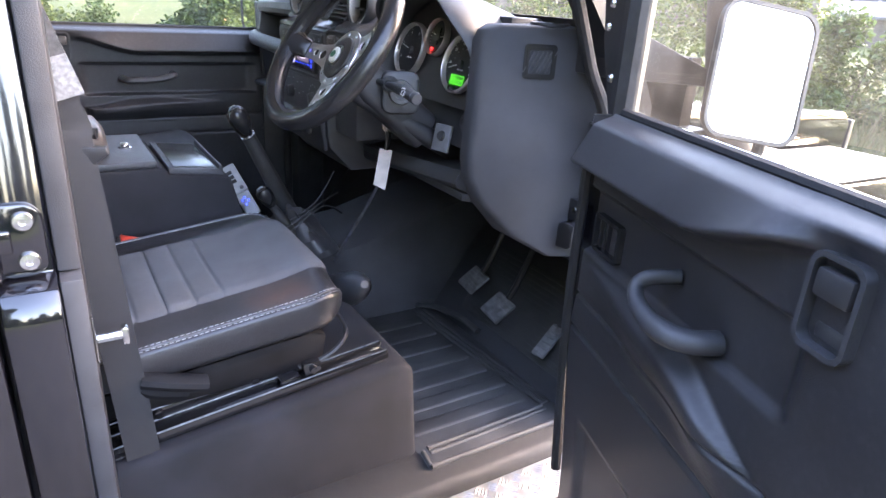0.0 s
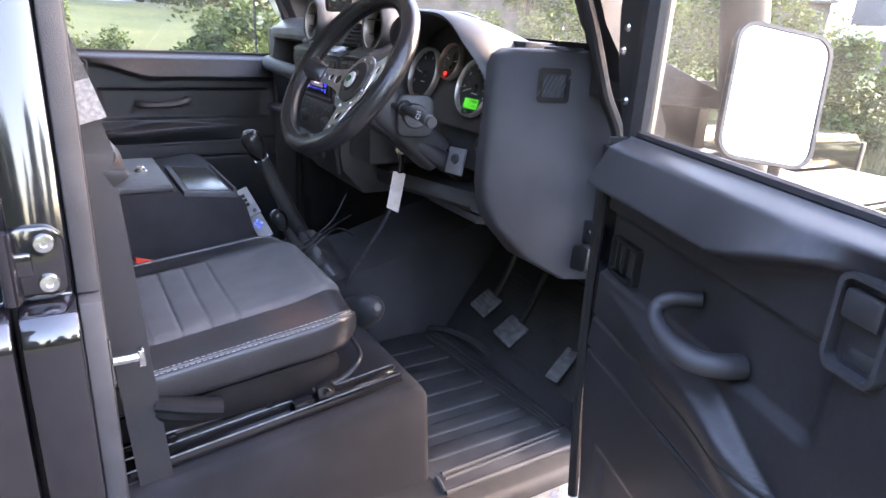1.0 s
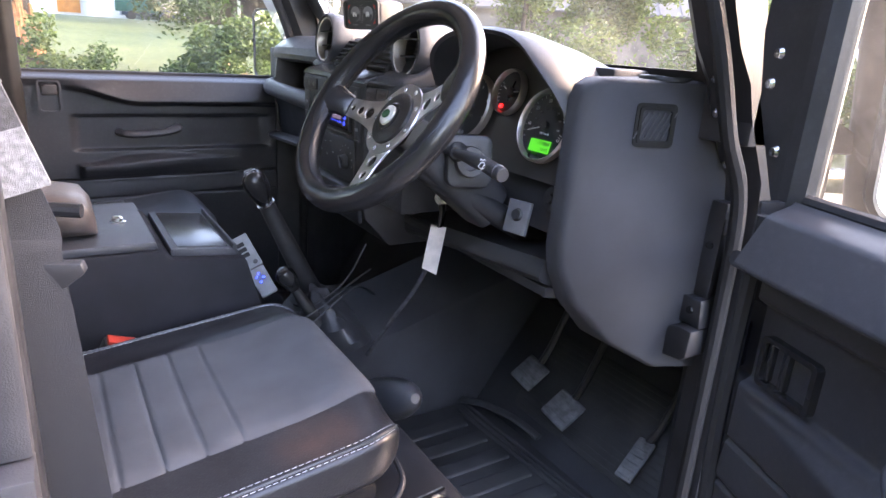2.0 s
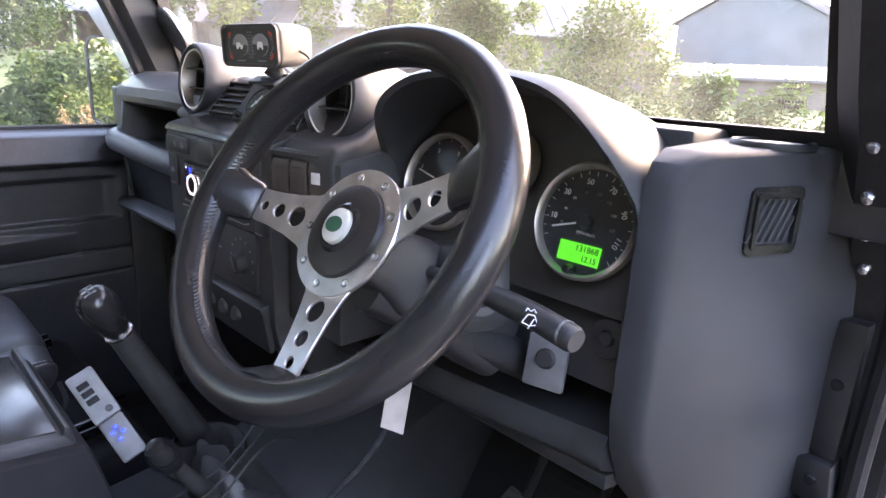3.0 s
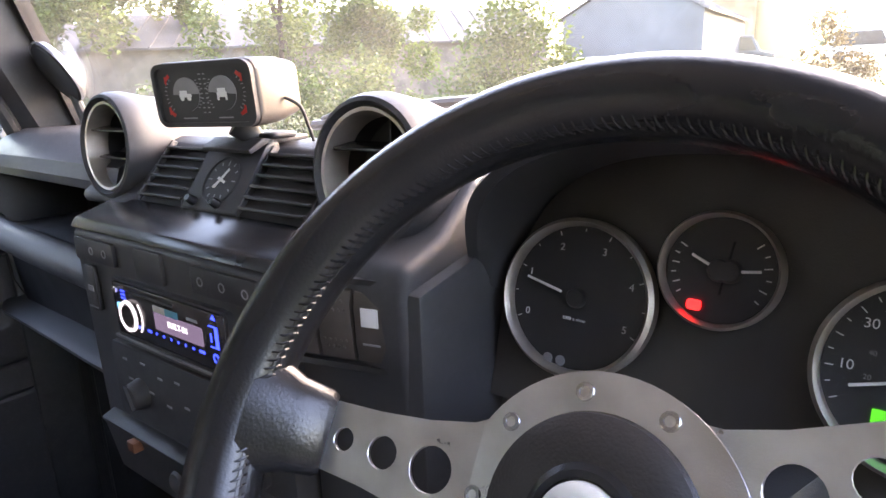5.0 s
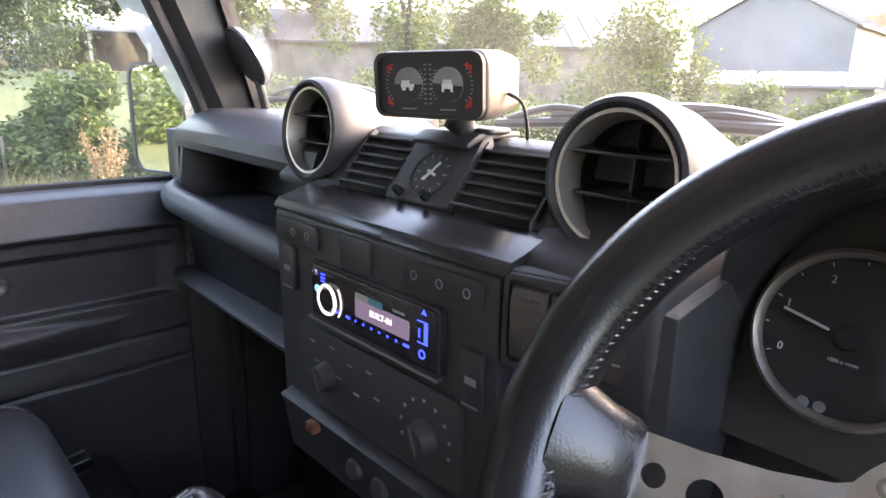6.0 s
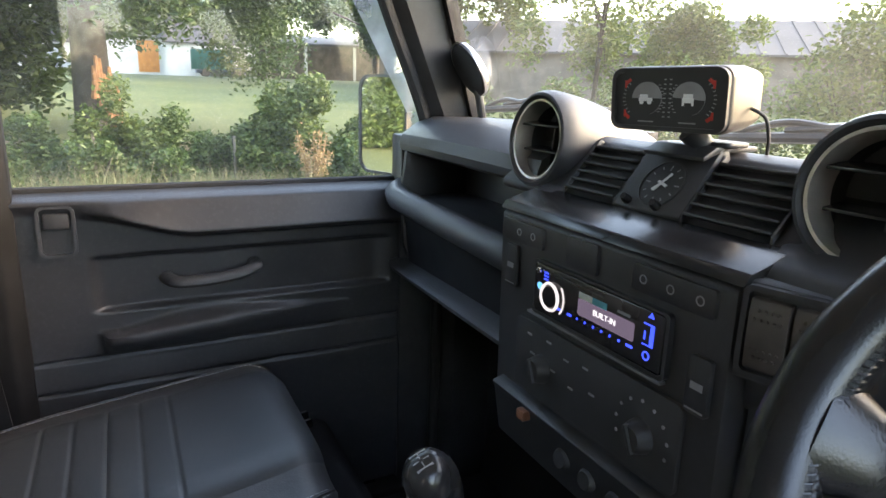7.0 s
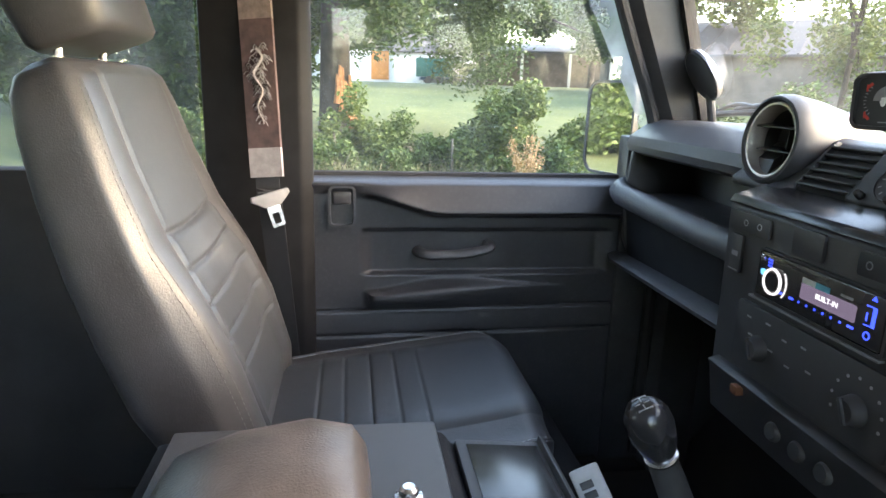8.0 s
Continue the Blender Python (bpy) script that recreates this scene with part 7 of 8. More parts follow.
    box(bm, -0.011, 0.011, -0.022, 0.022, -0.003, 0.005, 0.002, m)
    part("release_button", bm, ORANGE, b, "red release button")


levers()


def pedals():
    spec = (("clutch_pedal", 0.294, 0.455, 0.709, 0.068, 0.068), ("brake_pedal", 0.410, 0.455, 0.679, 0.074, 0.070), ("accelerator_pedal", 0.614, 0.45, 0.688, 0.036, 0.09))
    for name, x, y, z, w, h in spec:
        p = thing(name, "worn ribbed " + name.replace("_", " "), "pedal", group="foot pedals")
        m = facing((x, y, z), (0.12, -0.62, 0.78), (0, 0.6, 0.8)) @ pose(0, 0, 0, 0, 0, 4 if w < 0.05 else -8)
        bm = mesh()
        box(bm, -w / 2, w / 2, -h / 2, h / 2, -0.006, 0.004, 0.006, m)
        pad = part("pad", bm, surface("worn_pedal_rubber", (0.14, 0.14, 0.14), 0.5, vary=0.35, scale=60, grain=500, bump=0.3), p, "grey worn pedal pad")
        for i in range(6):
            bm = mesh()
            o = -h / 2 + h * (i + 0.5) / 6
            box(bm, -w / 2 + 0.004, w / 2 - 0.004, o - 0.0022, o + 0.0022, 0.003, 0.0065, 0.001, m)
            part("rib", bm, pad.data.materials[0], pad)
        bm = mesh()
        tube(bm, [m @ Vector((0, h * 0.42, -0.003)), Vector((x + 0.01, y + 0.052, z + 0.072)), Vector((x + 0.02, 0.56, z + 0.22)), Vector((x + 0.02, 0.56, 1.0))], 0.008, 8, 6)
        part("arm", bm, INNER, p)


pedals()


def floor_mat():
    mat_thing = thing("floor_mat", "ribbed black rubber floor mat in the driver's footwell", "floor mat")
    bm = mesh()
    prism(bm, [(0.175, 0.062), (0.766, 0.050), (0.766, 0.385), (0.70, 0.402), (0.175, 0.402)], FLOOR + 0.0005, FLOOR + 0.018, "z", 0.004)
    base = part("base", bm, RUBBER, mat_thing)
    for pts, r in (([(0.715, 0.075, FLOOR + 0.019), (0.712, 0.20, FLOOR + 0.019), (0.706, 0.37, FLOOR + 0.019)], 0.0055), ([(0.728, 0.075, FLOOR + 0.018), (0.724, 0.20, FLOOR + 0.018), (0.716, 0.37, FLOOR + 0.018)], 0.004), ([(0.763, 0.056, FLOOR + 0.019), (0.763, 0.20, FLOOR + 0.020), (0.761, 0.38, FLOOR + 0.019)], 0.0060), ([(0.72, 0.062, FLOOR + 0.019), (0.745, 0.058, FLOOR + 0.020), (0.763, 0.056, FLOOR + 0.019)], 0.005)):
        bm = mesh()
        tube(bm, pts, r, 10, 6)
        part("raised_edge", bm, RUBBER, base)
    for i in range(7):
        bm = mesh()
        x = 0.245 + 0.068 * i
        prism(bm, [(x - 0.022, FLOOR + 0.017), (x + 0.022, FLOOR + 0.017), (x + 0.016, FLOOR + 0.0215), (x - 0.016, FLOOR + 0.0215)], 0.072, 0.318 + 0.006 * i, "y", 0.0025)
        part("rib", bm, RUBBER, base)
    for k in range(3):
        bm = mesh()
        tube(bm, [(0.20, 0.330 + 0.016 * k, FLOOR + 0.020), (0.45, 0.348 + 0.014 * k, FLOOR + 0.020), (0.70, 0.372 + 0.010 * k, FLOOR + 0.020)], 0.0042, 8, 4)
        part("rib", bm, RUBBER, base)
    bm = mesh()
    tube(bm, [(0.19, 0.345, FLOOR + 0.035), (0.25, 0.372, FLOOR + 0.048), (0.33, 0.395, FLOOR + 0.050), (0.40, 0.405, FLOOR + 0.042)], 0.011, 8, 6, squash=0.5)
    part("curled_edge", bm, RUBBER, base, "curled edge of the mat")
    up = thing("toe_mat", "ridged black rubber pad under the pedals", "floor mat")
    bm = mesh()
    m = facing((0.48, 0.50, 0.70), (0, -0.80, 0.60), (0, 0.6, 0.8))
    prism(bm, rounded(0.42, 0.20, 0.02, 4), 0.002, 0.009, "z", 0.002, m)
    pad = part("pad", bm, RUBBER, up)
    for i in range(14):
        bm = mesh()
        o = -0.09 + 0.0138 * i
        box(bm, -0.19, 0.19, o - 0.002, o + 0.002, 0.008, 0.012, 0.0, m)
        part("rib", bm, RUBBER, pad)
    boot = thing("lever_boot", "black leather boot beside the driver's seat front", "gaiter")
    bm = mesh()
    tube(bm, [(0.36, 0.045, 0.785), (0.41, 0.045, 0.812), (0.455, 0.045, 0.838), (0.482, 0.045, 0.852)], lambda u: 0.040 - 0.032 * u ** 2.5, 14, 6)
    part("boot", bm, LEATHER, boot)


floor_mat()


# ---- belts ----
def belt(side, anchor, sleeve_top, sleeve_end, tongue, foot, across):
    b = thing("seat_belt", "black seat belt with a patterned sleeve", "seat belt", group="front seat belts")
    bm = mesh()
    band(bm, [anchor, sleeve_top, sleeve_end, tongue, (Vector(tongue) + Vector(foot)) / 2, foot], 0.046, 0.0018, across, 6)
    part("webbing", bm, WEBBING, b)
    A, B = Vector(sleeve_top), Vector(sleeve_end)
    lat = Vector(across)
    one, two, three = (SLEEVEBROWN, SLEEVE, SLEEVEPALE) if side < 0 else (SLEEVEDARK, SLEEVEDARK, SLEEVEGREY)
    for s0, s1, mat, lab in ((0.0, 0.26, one, "brown woven panel" if side < 0 else ""), (0.26, 0.86, two, "dark patterned sleeve"), (0.86, 1.0, three, "pale ribbed band")):
        bm = mesh()
        band(bm, [A + (B - A) * s0, A + (B - A) * s1], 0.062, 0.010, across, 2)
        part("sleeve_panel", bm, mat, b, lab)
    nrm = (B - A).normalized().cross(lat).normalized()
    if nrm.x * side > 0:
        nrm = -nrm
    bm = mesh()
    mid = A + (B - A) * 0.56 + nrm * 0.0062
    up, rt = (A - B).normalized(), lat.normalized()
    dice = random.Random(5)
    spine = [mid + up * (0.062 - 0.135 * k / 39) + rt * (0.010 * math.sin(0.36 * k) * (1 - 0.016 * k)) for k in range(40)]
    tube(bm, spine, lambda s: 0.0062 * (1 - 0.6 * s), 6, 1, squash=0.2)
    for k in range(0, 38):
        q, sg = spine[k], (-1) ** k
        body_w = 1.0 if k < 24 else 0.55
        for _ in range(5 if k < 24 else 2):
            far = dice.uniform(0.006, 0.021) * body_w
            rise = dice.uniform(-0.010, 0.014)
            tube(bm, [q, q + rt * sg * far * 0.7 + up * rise, q + rt * sg * far + up * (rise - 0.006)], 0.0014, 5, 3, squash=0.35)
    part("woven_motif", bm, SLEEVEPALE, b, "pale scrolling woven motif")
    bm = mesh()
    m = facing(tongue, (side * -1, 0.35, 0.15)) @ Matrix.Translation((0, 0, 0.008)) @ Matrix.Rotation(radians(14 if side < 0 else 0), 4, "Z") @ Matrix.Diagonal((1.1, 1.1, 1, 1))
    prism(bm, [(-0.032, 0.012), (0.032, 0.012), (0.034, 0.004), (0.014, -0.012), (-0.014, -0.012), (-0.034, 0.004)], -0.004, 0.007, "z", 0.002, m)
    tg = part("tongue_cover", bm, MIDGREY if side < 0 else DARK, b, "plastic tongue cover")
    bm = mesh()
    ring_plate(bm, rounded(0.023, 0.036, 0.003, 3, 0, -0.030), rounded(0.012, 0.018, 0.002, 3, 0, -0.033), -0.001, 0.0025, m)
    part("tongue", bm, STEEL, tg, "steel belt tongue")


belt(-1, (-0.735, -0.56, 1.72), (-0.722, -0.555, 1.66), (-0.668, -0.535, 1.275), (-0.655, -0.53, 1.235), (-0.700, -0.50, 0.80), (0.25, 1, 0))
belt(1, (0.735, -0.56, 1.70), (0.72, -0.55, 1.60), (0.685, -0.450, 1.27), (0.69, -0.441, 1.20), (0.70, -0.402, 0.60), (0.0, 1, 0.0))


def tweeter():
    tw = thing("tweeter_pod", "round black disc on the windscreen pillar with bright rim", "speaker")
    m = facing((-0.642, 0.300, 1.486), (-0.02, -0.87, -0.49), (-0.3, -0.45, 0.8)) @ Matrix.Diagonal((0.92, 1.04, 1, 1))
    bm = mesh()
    lathe(bm, [(0, 0.005), (0.030, 0.006), (0.047, 0.003), (0.0500, -0.002)], m, 40)
    part("face", bm, DIAL, tw)
    bm = mesh()
    lathe(bm, [(0.0500, -0.002), (0.0518, 0.001), (0.0528, -0.004), (0.049, -0.012), (0.04, -0.016), (0, -0.018)], m, 40)
    part("rim", bm, ALLOY, tw, "bright metal rim")
    bm = mesh()
    tube(bm, [(-0.640, 0.318, 1.465), (-0.638, 0.326, 1.43), (-0.636, 0.335, 1.385)], 0.008, 10, 4)
    part("stem", bm, DARK, tw)


tweeter()


# ---- outside ----
EX, EY = 0.5, -0.2


def height(x, y):
    """The ground: level round the car, rising gently away from it."""
    r = math.hypot(x - EX, y - EY)
    return 1.75 * step01(9, 52, r) + 0.9 * step01(50, 160, r)


def bearing(az, r, z=None):
    """A place at a bearing to the left of the car's nose."""
    x, y = EX - r * math.sin(radians(az)), EY + r * math.cos(radians(az))
    return Vector((x, y, height(x, y) if z is None else z))


def ground():
    m = bpy.data.materials.new("meadow_grass")
    m.use_nodes = True
    n, l = m.node_tree.nodes, m.node_tree.links
    b = n["Principled BSDF"]
    at, big, small, ramp, mixr = n.new("ShaderNodeTexCoord"), n.new("ShaderNodeTexNoise"), n.new("ShaderNodeTexNoise"), n.new("ShaderNodeValToRGB"), n.new("ShaderNodeMix")
    big.inputs["Scale"].default_value, big.inputs["Detail"].default_value = 0.25, 6
    small.inputs["Scale"].default_value, small.inputs["Detail"].default_value = 5, 10
    ramp.color_ramp.elements[0].color, ramp.color_ramp.elements[1].color = (0.048, 0.068, 0.016, 1), (0.115, 0.130, 0.040, 1)
    ramp.color_ramp.elements[0].position, ramp.color_ramp.elements[1].position = 0.38, 0.62
    mixr.data_type = "FLOAT"
    mixr.inputs[0].default_value = 0.45
    for t in (big, small):
        l.new(at.outputs["Object"], t.inputs["Vector"])
    l.new(big.outputs["Fac"], mixr.inputs[2])
    l.new(small.outputs["Fac"], mixr.inputs[3])
    l.new(mixr.outputs[0], ramp.inputs["Fac"])
    l.new(ramp.outputs["Color"], b.inputs["Base Color"])
    b.inputs["Roughness"].default_value = 0.9
    radii = [0.0, 1.5, 3, 5, 7, 9, 11, 13, 16, 20, 25, 30, 36, 44, 52, 65, 80, 100, 130, 160, 220, 350, 700, 1500, 3000]
    seg = 96
    bm = mesh()
    t = bmesh.new()
    mid = t.verts.new((EX, EY, 0))
    rings = []
    for r in radii[1:]:
        rings.append([t.verts.new((EX + r * math.cos(2 * math.pi * k / seg), EY + r * math.sin(2 * math.pi * k / seg), height(EX + r, EY) + (0.05 * noise.noise((r * 0.7, k * 0.5, 0)) if 5 < r < 100 else 0))) for k in range(seg)])
    for k in range(seg):
        t.faces.new((mid, rings[0][k], rings[0][(k + 1) % seg]))
    for a, c in zip(rings, rings[1:]):
        for k in range(seg):
            t.faces.new((a[k], c[k], c[(k + 1) % seg], a[(k + 1) % seg]))
    put(bm, t)
    g = part("ground", bm, m)
    tagged(g, "green meadow rising gently round the car", "ground", kind="structure")


ground()


def yard():
    """Dark ground added out of view under the car, to cut light bounced upwards."""
    bm = mesh()
    t = bmesh.new()
    mid = t.verts.new((0.3, -0.2, 0.012))
    rim = []
    for k in range(72):
        a = 2 * math.pi * k / 72
        r = 5.2 + 0.5 * noise.noise((2 * math.cos(a), 2 * math.sin(a), 0)) + 0.15 * math.sin(11 * a)
        rim.append(t.verts.new((0.3 + r * math.cos(a), -0.2 + r * math.sin(a), 0.006)))
    for k in range(72):
        t.faces.new((mid, rim[k], rim[(k + 1) % 72]))
    put(bm, t)
    y = part("yard", bm, surface("dark_added_ground", (0.05, 0.049, 0.047), 0.9, vary=0.4, scale=3, grain=60, bump=1.0, dust=0.06))
    tagged(y, "dark ground patch added round the car, out of view", "ground", kind="structure")


yard()

LEAF_A = leafy("hedge_leaves", (0.030, 0.060, 0.014), (0.118, 0.175, 0.046), 0.45)
LEAF_B = leafy("oak_leaves", (0.020, 0.042, 0.011), (0.080, 0.125, 0.036))
# paler copy of the hedge greens: sun on leaves put into the colour
LEAF_C = leafy("sunlit_leaves", (0.045, 0.078, 0.016), (0.150, 0.195, 0.050))
LEAF_D = leafy("russet_leaves", (0.075, 0.055, 0.02), (0.17, 0.125, 0.045))
STRAW = leafy("dry_stems", (0.12, 0.105, 0.055), (0.24, 0.215, 0.12), 0.8, 0.2)
RUST = leafy("rusty_dock", (0.26, 0.16, 0.065), (0.44, 0.32, 0.17), 0.8, 0.2)
BLADE = leafy("grass_blades", (0.06, 0.085, 0.026), (0.19, 0.21, 0.09), 0.7, 0.3)
BARK = surface("rough_bark", (0.04, 0.032, 0.025), 0.9, vary=0.45, scale=5, grain=40, bump=1.0)
TORN = surface("torn_orange_wood", (0.30, 0.14, 0.065), 0.85, vary=0.4, scale=6, grain=60, bump=0.8)
rng = np.random.default_rng(7)


def leaves(name, places, size, material, parent=None, label="", droop=0.3):
    """Many small folded leaves at the given places."""
    n = len(places)
    P = np.asarray(places)
    a = rng.normal(size=(n, 3))
    a[:, 2] *= 0.6
    a /= np.linalg.norm(a, axis=1)[:, None]
    nrm = rng.normal(size=(n, 3)) + (0, 0, 0.8)
    b = np.cross(nrm, a)
    b /= np.linalg.norm(b, axis=1)[:, None] + 1e-9
    up = np.cross(a, b)
    s = (size * rng.uniform(0.6, 1.35, n))[:, None]
    tip, root = P + a * s, P - a * s * 0.6
    l = P + b * s * 0.45 + up * s * 0.18
    r = P - b * s * 0.45 + up * s * 0.18
    v = np.stack([root, l, tip, r], 1).reshape(-1, 3)
    idx = np.arange(n)[:, None] * 4
    f = np.concatenate([idx + (0, 1, 2), idx + (0, 2, 3)], 0)
    me = bpy.data.meshes.new(name)
    me.from_pydata(v.tolist(), [], f.tolist())
    me.materials.append(material)
    ob = new(name, me)
    if parent:
        ob.parent = parent
    if label:
        tagged(ob, label)
    return ob


def clump_places(centres, n, spread=0.85):
    """Points thick near the skins of several blobs (x, y, z, rx, ry, rz)."""
    out = []
    c = np.asarray(centres)
    vol = c[:, 3] * c[:, 4] * c[:, 5]
    share = np.maximum((n * vol ** 0.67 / (vol ** 0.67).sum()).astype(int), 8)
    for q, k in zip(c, share):
        d = rng.normal(size=(k, 3))
        d /= np.linalg.norm(d, axis=1)[:, None]
        rad = rng.uniform(0.35, 1.0, k) ** 0.5 * (1 + 0.16 * rng.normal(size=k))
        out.append(q[:3] + d * rad[:, None] * q[3:6] * spread)
    return np.concatenate(out)


def blobs(at, w, d, h, n, turn=0.0, low=0.1, shape=1.0):
    """Uneven blobs that fill a bush or crown of that size above a place."""
    out = []
    for _ in range(n):
        a, r = rng.uniform(0, 2 * np.pi), rng.uniform(0, 1) ** 0.6
        z = low + (1.0 - low) * rng.uniform(0, 1) ** shape
        k = (1 - 0.55 * max(0, z - 0.35)) * r if shape == 1.0 else (1 - 0.8 * z) * r
        s = rng.uniform(0.22, 0.42)
        x, y = k * math.cos(a) * w / 2, k * math.sin(a) * d / 2
        ct, sn = math.cos(turn), math.sin(turn)
        out.append((at[0] + ct * x - sn * y, at[1] + sn * x + ct * y, at[2] + z * h * 0.85, s * w * 0.5, s * d * 0.5, s * h * 0.55))
    return out


def bush(az, r, w, h, n, size, material, label, d=None, group="hedge bushes", name="bush"):
    b = thing(name, label, "bush", group=group)
    at = bearing(az, r)
    bl = blobs(at, w, d or w * 0.7, h, 26, radians(az), 0.0, 1.3)
    leaves("foliage", clump_places(bl, n), size, material, b)
    bm = mesh()
    for k in range(5):
        q = bl[k]
        tube(bm, [at + Vector((0.05 * k - 0.1, 0.04 * (-1) ** k, -0.05)), (at + Vector(q[:3])) / 2 + Vector((0.05, 0, 0)), Vector(q[:3])], lambda s: 0.018 - 0.012 * s, 5, 3)
    part("stems", bm, BARK, b)
    return b


def tree(az, r, trunk_h, trunk_r, crown, n, size, material, label, bend=0.0, low=0.15, count=16):
    """crown: width, depth, height, foot height."""
    t = thing("tree", label, "tree", group="field trees")
    at = bearing(az, r)
    w, d, h, foot = crown
    top = at + Vector((bend, 0, trunk_h))
    bm = mesh()
    tube(bm, [at - Vector((0, 0, 0.2)), at + Vector((0.02, 0, 0.15)), at + Vector((bend * 0.3, 0.02, trunk_h * 0.5)), top], lambda s: trunk_r * (1.35 - 0.9 * s ** 0.6) if s < 0.2 else trunk_r * (1.02 - 0.45 * s), 14, 6)
    part("trunk", bm, BARK, t, "rough brown trunk")
    bl = blobs(at + Vector((bend, 0, foot)), w, d, h, count, radians(az), low)
    for k in range(min(7, count)):
        q = Vector(bl[k][:3])
        bm = mesh()
        s = at + Vector((bend * 0.8, 0, trunk_h * (0.62 + 0.05 * k)))
        tube(bm, [s, s + (q - s) * 0.45 + Vector((0, 0, 0.12 * h)), q], lambda u: trunk_r * (0.42 - 0.34 * u), 7, 4)
        part("limb", bm, BARK, t)
    leaves("crown", clump_places(bl, n), size, material, t, "crown of many small leaves")
    return t, at


# the verge beside the passenger's door: bushes, dry stems, a post with wire
bush(91.0, 9.6, 2.1, 1.5, 9000, 0.045, LEAF_C, "leafy green hedge bush by the ditch")
bush(87.2, 9.8, 1.6, 1.15, 6000, 0.042, LEAF_A, "leafy green hedge bush by the ditch")
bush(80.8, 9.6, 1.5, 0.95, 4200, 0.042, LEAF_A, "low green hedge bush by the ditch")
bush(76.5, 9.2, 2.3, 1.6, 12000, 0.05, LEAF_C, "tall green hedge bush with ivy leaves")
bush(71.0, 9.4, 2.0, 1.2, 7000, 0.045, LEAF_C, "leafy green hedge bush by the ditch")
bush(66.0, 9.8, 1.8, 1.10, 4600, 0.045, LEAF_A, "leafy green hedge bush by the ditch")
bush(97.0, 10.0, 1.8, 1.0, 4000, 0.045, LEAF_A, "leafy green hedge bush by the ditch")
bush(104.0, 10.5, 2.4, 1.2, 4000, 0.05, LEAF_A, "leafy green hedge bush by the ditch")


for k in range(17):
    bush(61 + 2.9 * k, 9.3 + 0.5 * math.sin(2.7 * k), 1.5, 0.72 + 0.14 * math.sin(1.9 * k), 3200, 0.045, LEAF_A, "low tangled green bramble along the ditch", group="ditch brambles", name="bramble")


def rough_grass():
    g = thing("verge_grass", "long rough grass and dry stems on the verge", "grass", kind="stuff")
    for name, n, mat, hh in (("grass_blades", 90000, BLADE, 0.40), ("dry_stems", 34000, STRAW, 0.50)):
        az = np.radians(rng.uniform(-25, 112, n))
        r = 6.4 + 4.6 * rng.uniform(0, 1, n) ** 1.4
        x, y = EX - r * np.sin(az), EY + r * np.cos(az)
        z = np.zeros(n)
        tuft = np.array([noise.noise((3.1 * a, 0.9 * b, 0.0)) for a, b in zip(x, y)])
        h = hh * rng.uniform(0.35, 1.1, n) * np.clip(0.85 + 0.9 * tuft, 0.35, 1.7)
        lean = rng.normal(size=(n, 2)) * 0.24
        w = rng.uniform(0.004, 0.011, n)
        sx, sy = rng.normal(size=n), rng.normal(size=n)
        q = np.hypot(sx, sy)
        sx, sy = sx / q * w, sy / q * w
        v = np.stack([np.stack([x - sx, y - sy, z - 0.05], 1), np.stack([x + sx, y + sy, z - 0.05], 1), np.stack([x + lean[:, 0], y + lean[:, 1], z + h], 1)], 1).reshape(-1, 3)
        f = np.arange(3 * n).reshape(-1, 3)
        me = bpy.data.meshes.new(name)
        me.from_pydata(v.tolist(), [], f.tolist())
        me.materials.append(mat)
        ob = new(name, me)
        ob.parent = g


rough_grass()


def dock_plant():
    d = thing("dock_plant", "rusty brown seeding dock plant in the verge", "plant")
    at = bearing(75.5, 8.2)
    bm = mesh()
    P = []
    for k in range(15):
        a = 2 * math.pi * k / 15
        top = at + Vector((0.14 * math.cos(a), 0.20 * math.sin(a), 0.74 + 0.16 * math.sin(3 * a)))
        tube(bm, [at, (at + top) / 2 + Vector((0.02, 0, 0)), top], 0.005, 5, 3)
        for s in np.linspace(0.3, 1, 60):
            q = at + (top - at) * s
            P.append(np.array(q) + rng.normal(size=3) * 0.03)
    part("stems", bm, RUST, d)
    leaves("seed_heads", P, 0.03, RUST, d)
    for az, r, h in ((82.0, 9.0, 0.75), (92.5, 9.3, 0.8), (103, 9, 0.8)):
        p = thing("fence_post", "weathered wooden fence post on the verge", "fence post", group="fence posts")
        at = bearing(az, r)
        bm = mesh()
        box(bm, at.x - 0.018, at.x + 0.018, at.y - 0.018, at.y + 0.018, -0.1, h, 0.004)
        part("post", bm, surface("weathered_post", (0.11, 0.095, 0.07), 0.85, vary=0.3, scale=20, grain=120, bump=0.6), p)
    bank = thing("ditch_bank", "low earth bank along the field edge", "bank", kind="structure")
    bm = mesh()
    rings = []
    for k in range(30):
        az = 58 + 2.0 * k
        q, o = bearing(az, 13.4), bearing(az, 12.6)
        i = bearing(az, 14.4)
        rings.append([o - Vector((0, 0, 0.1)), q + Vector((0, 0, 0.28 + 0.04 * math.sin(2.3 * k))), i + Vector((0, 0, 0.15)), i - Vector((0, 0, 0.2))])
    loft(bm, rings)
    part("soil", bm, surface("bare_soil", (0.10, 0.08, 0.05), 0.95, vary=0.4, scale=3, grain=30, bump=0.6), bank)


dock_plant()

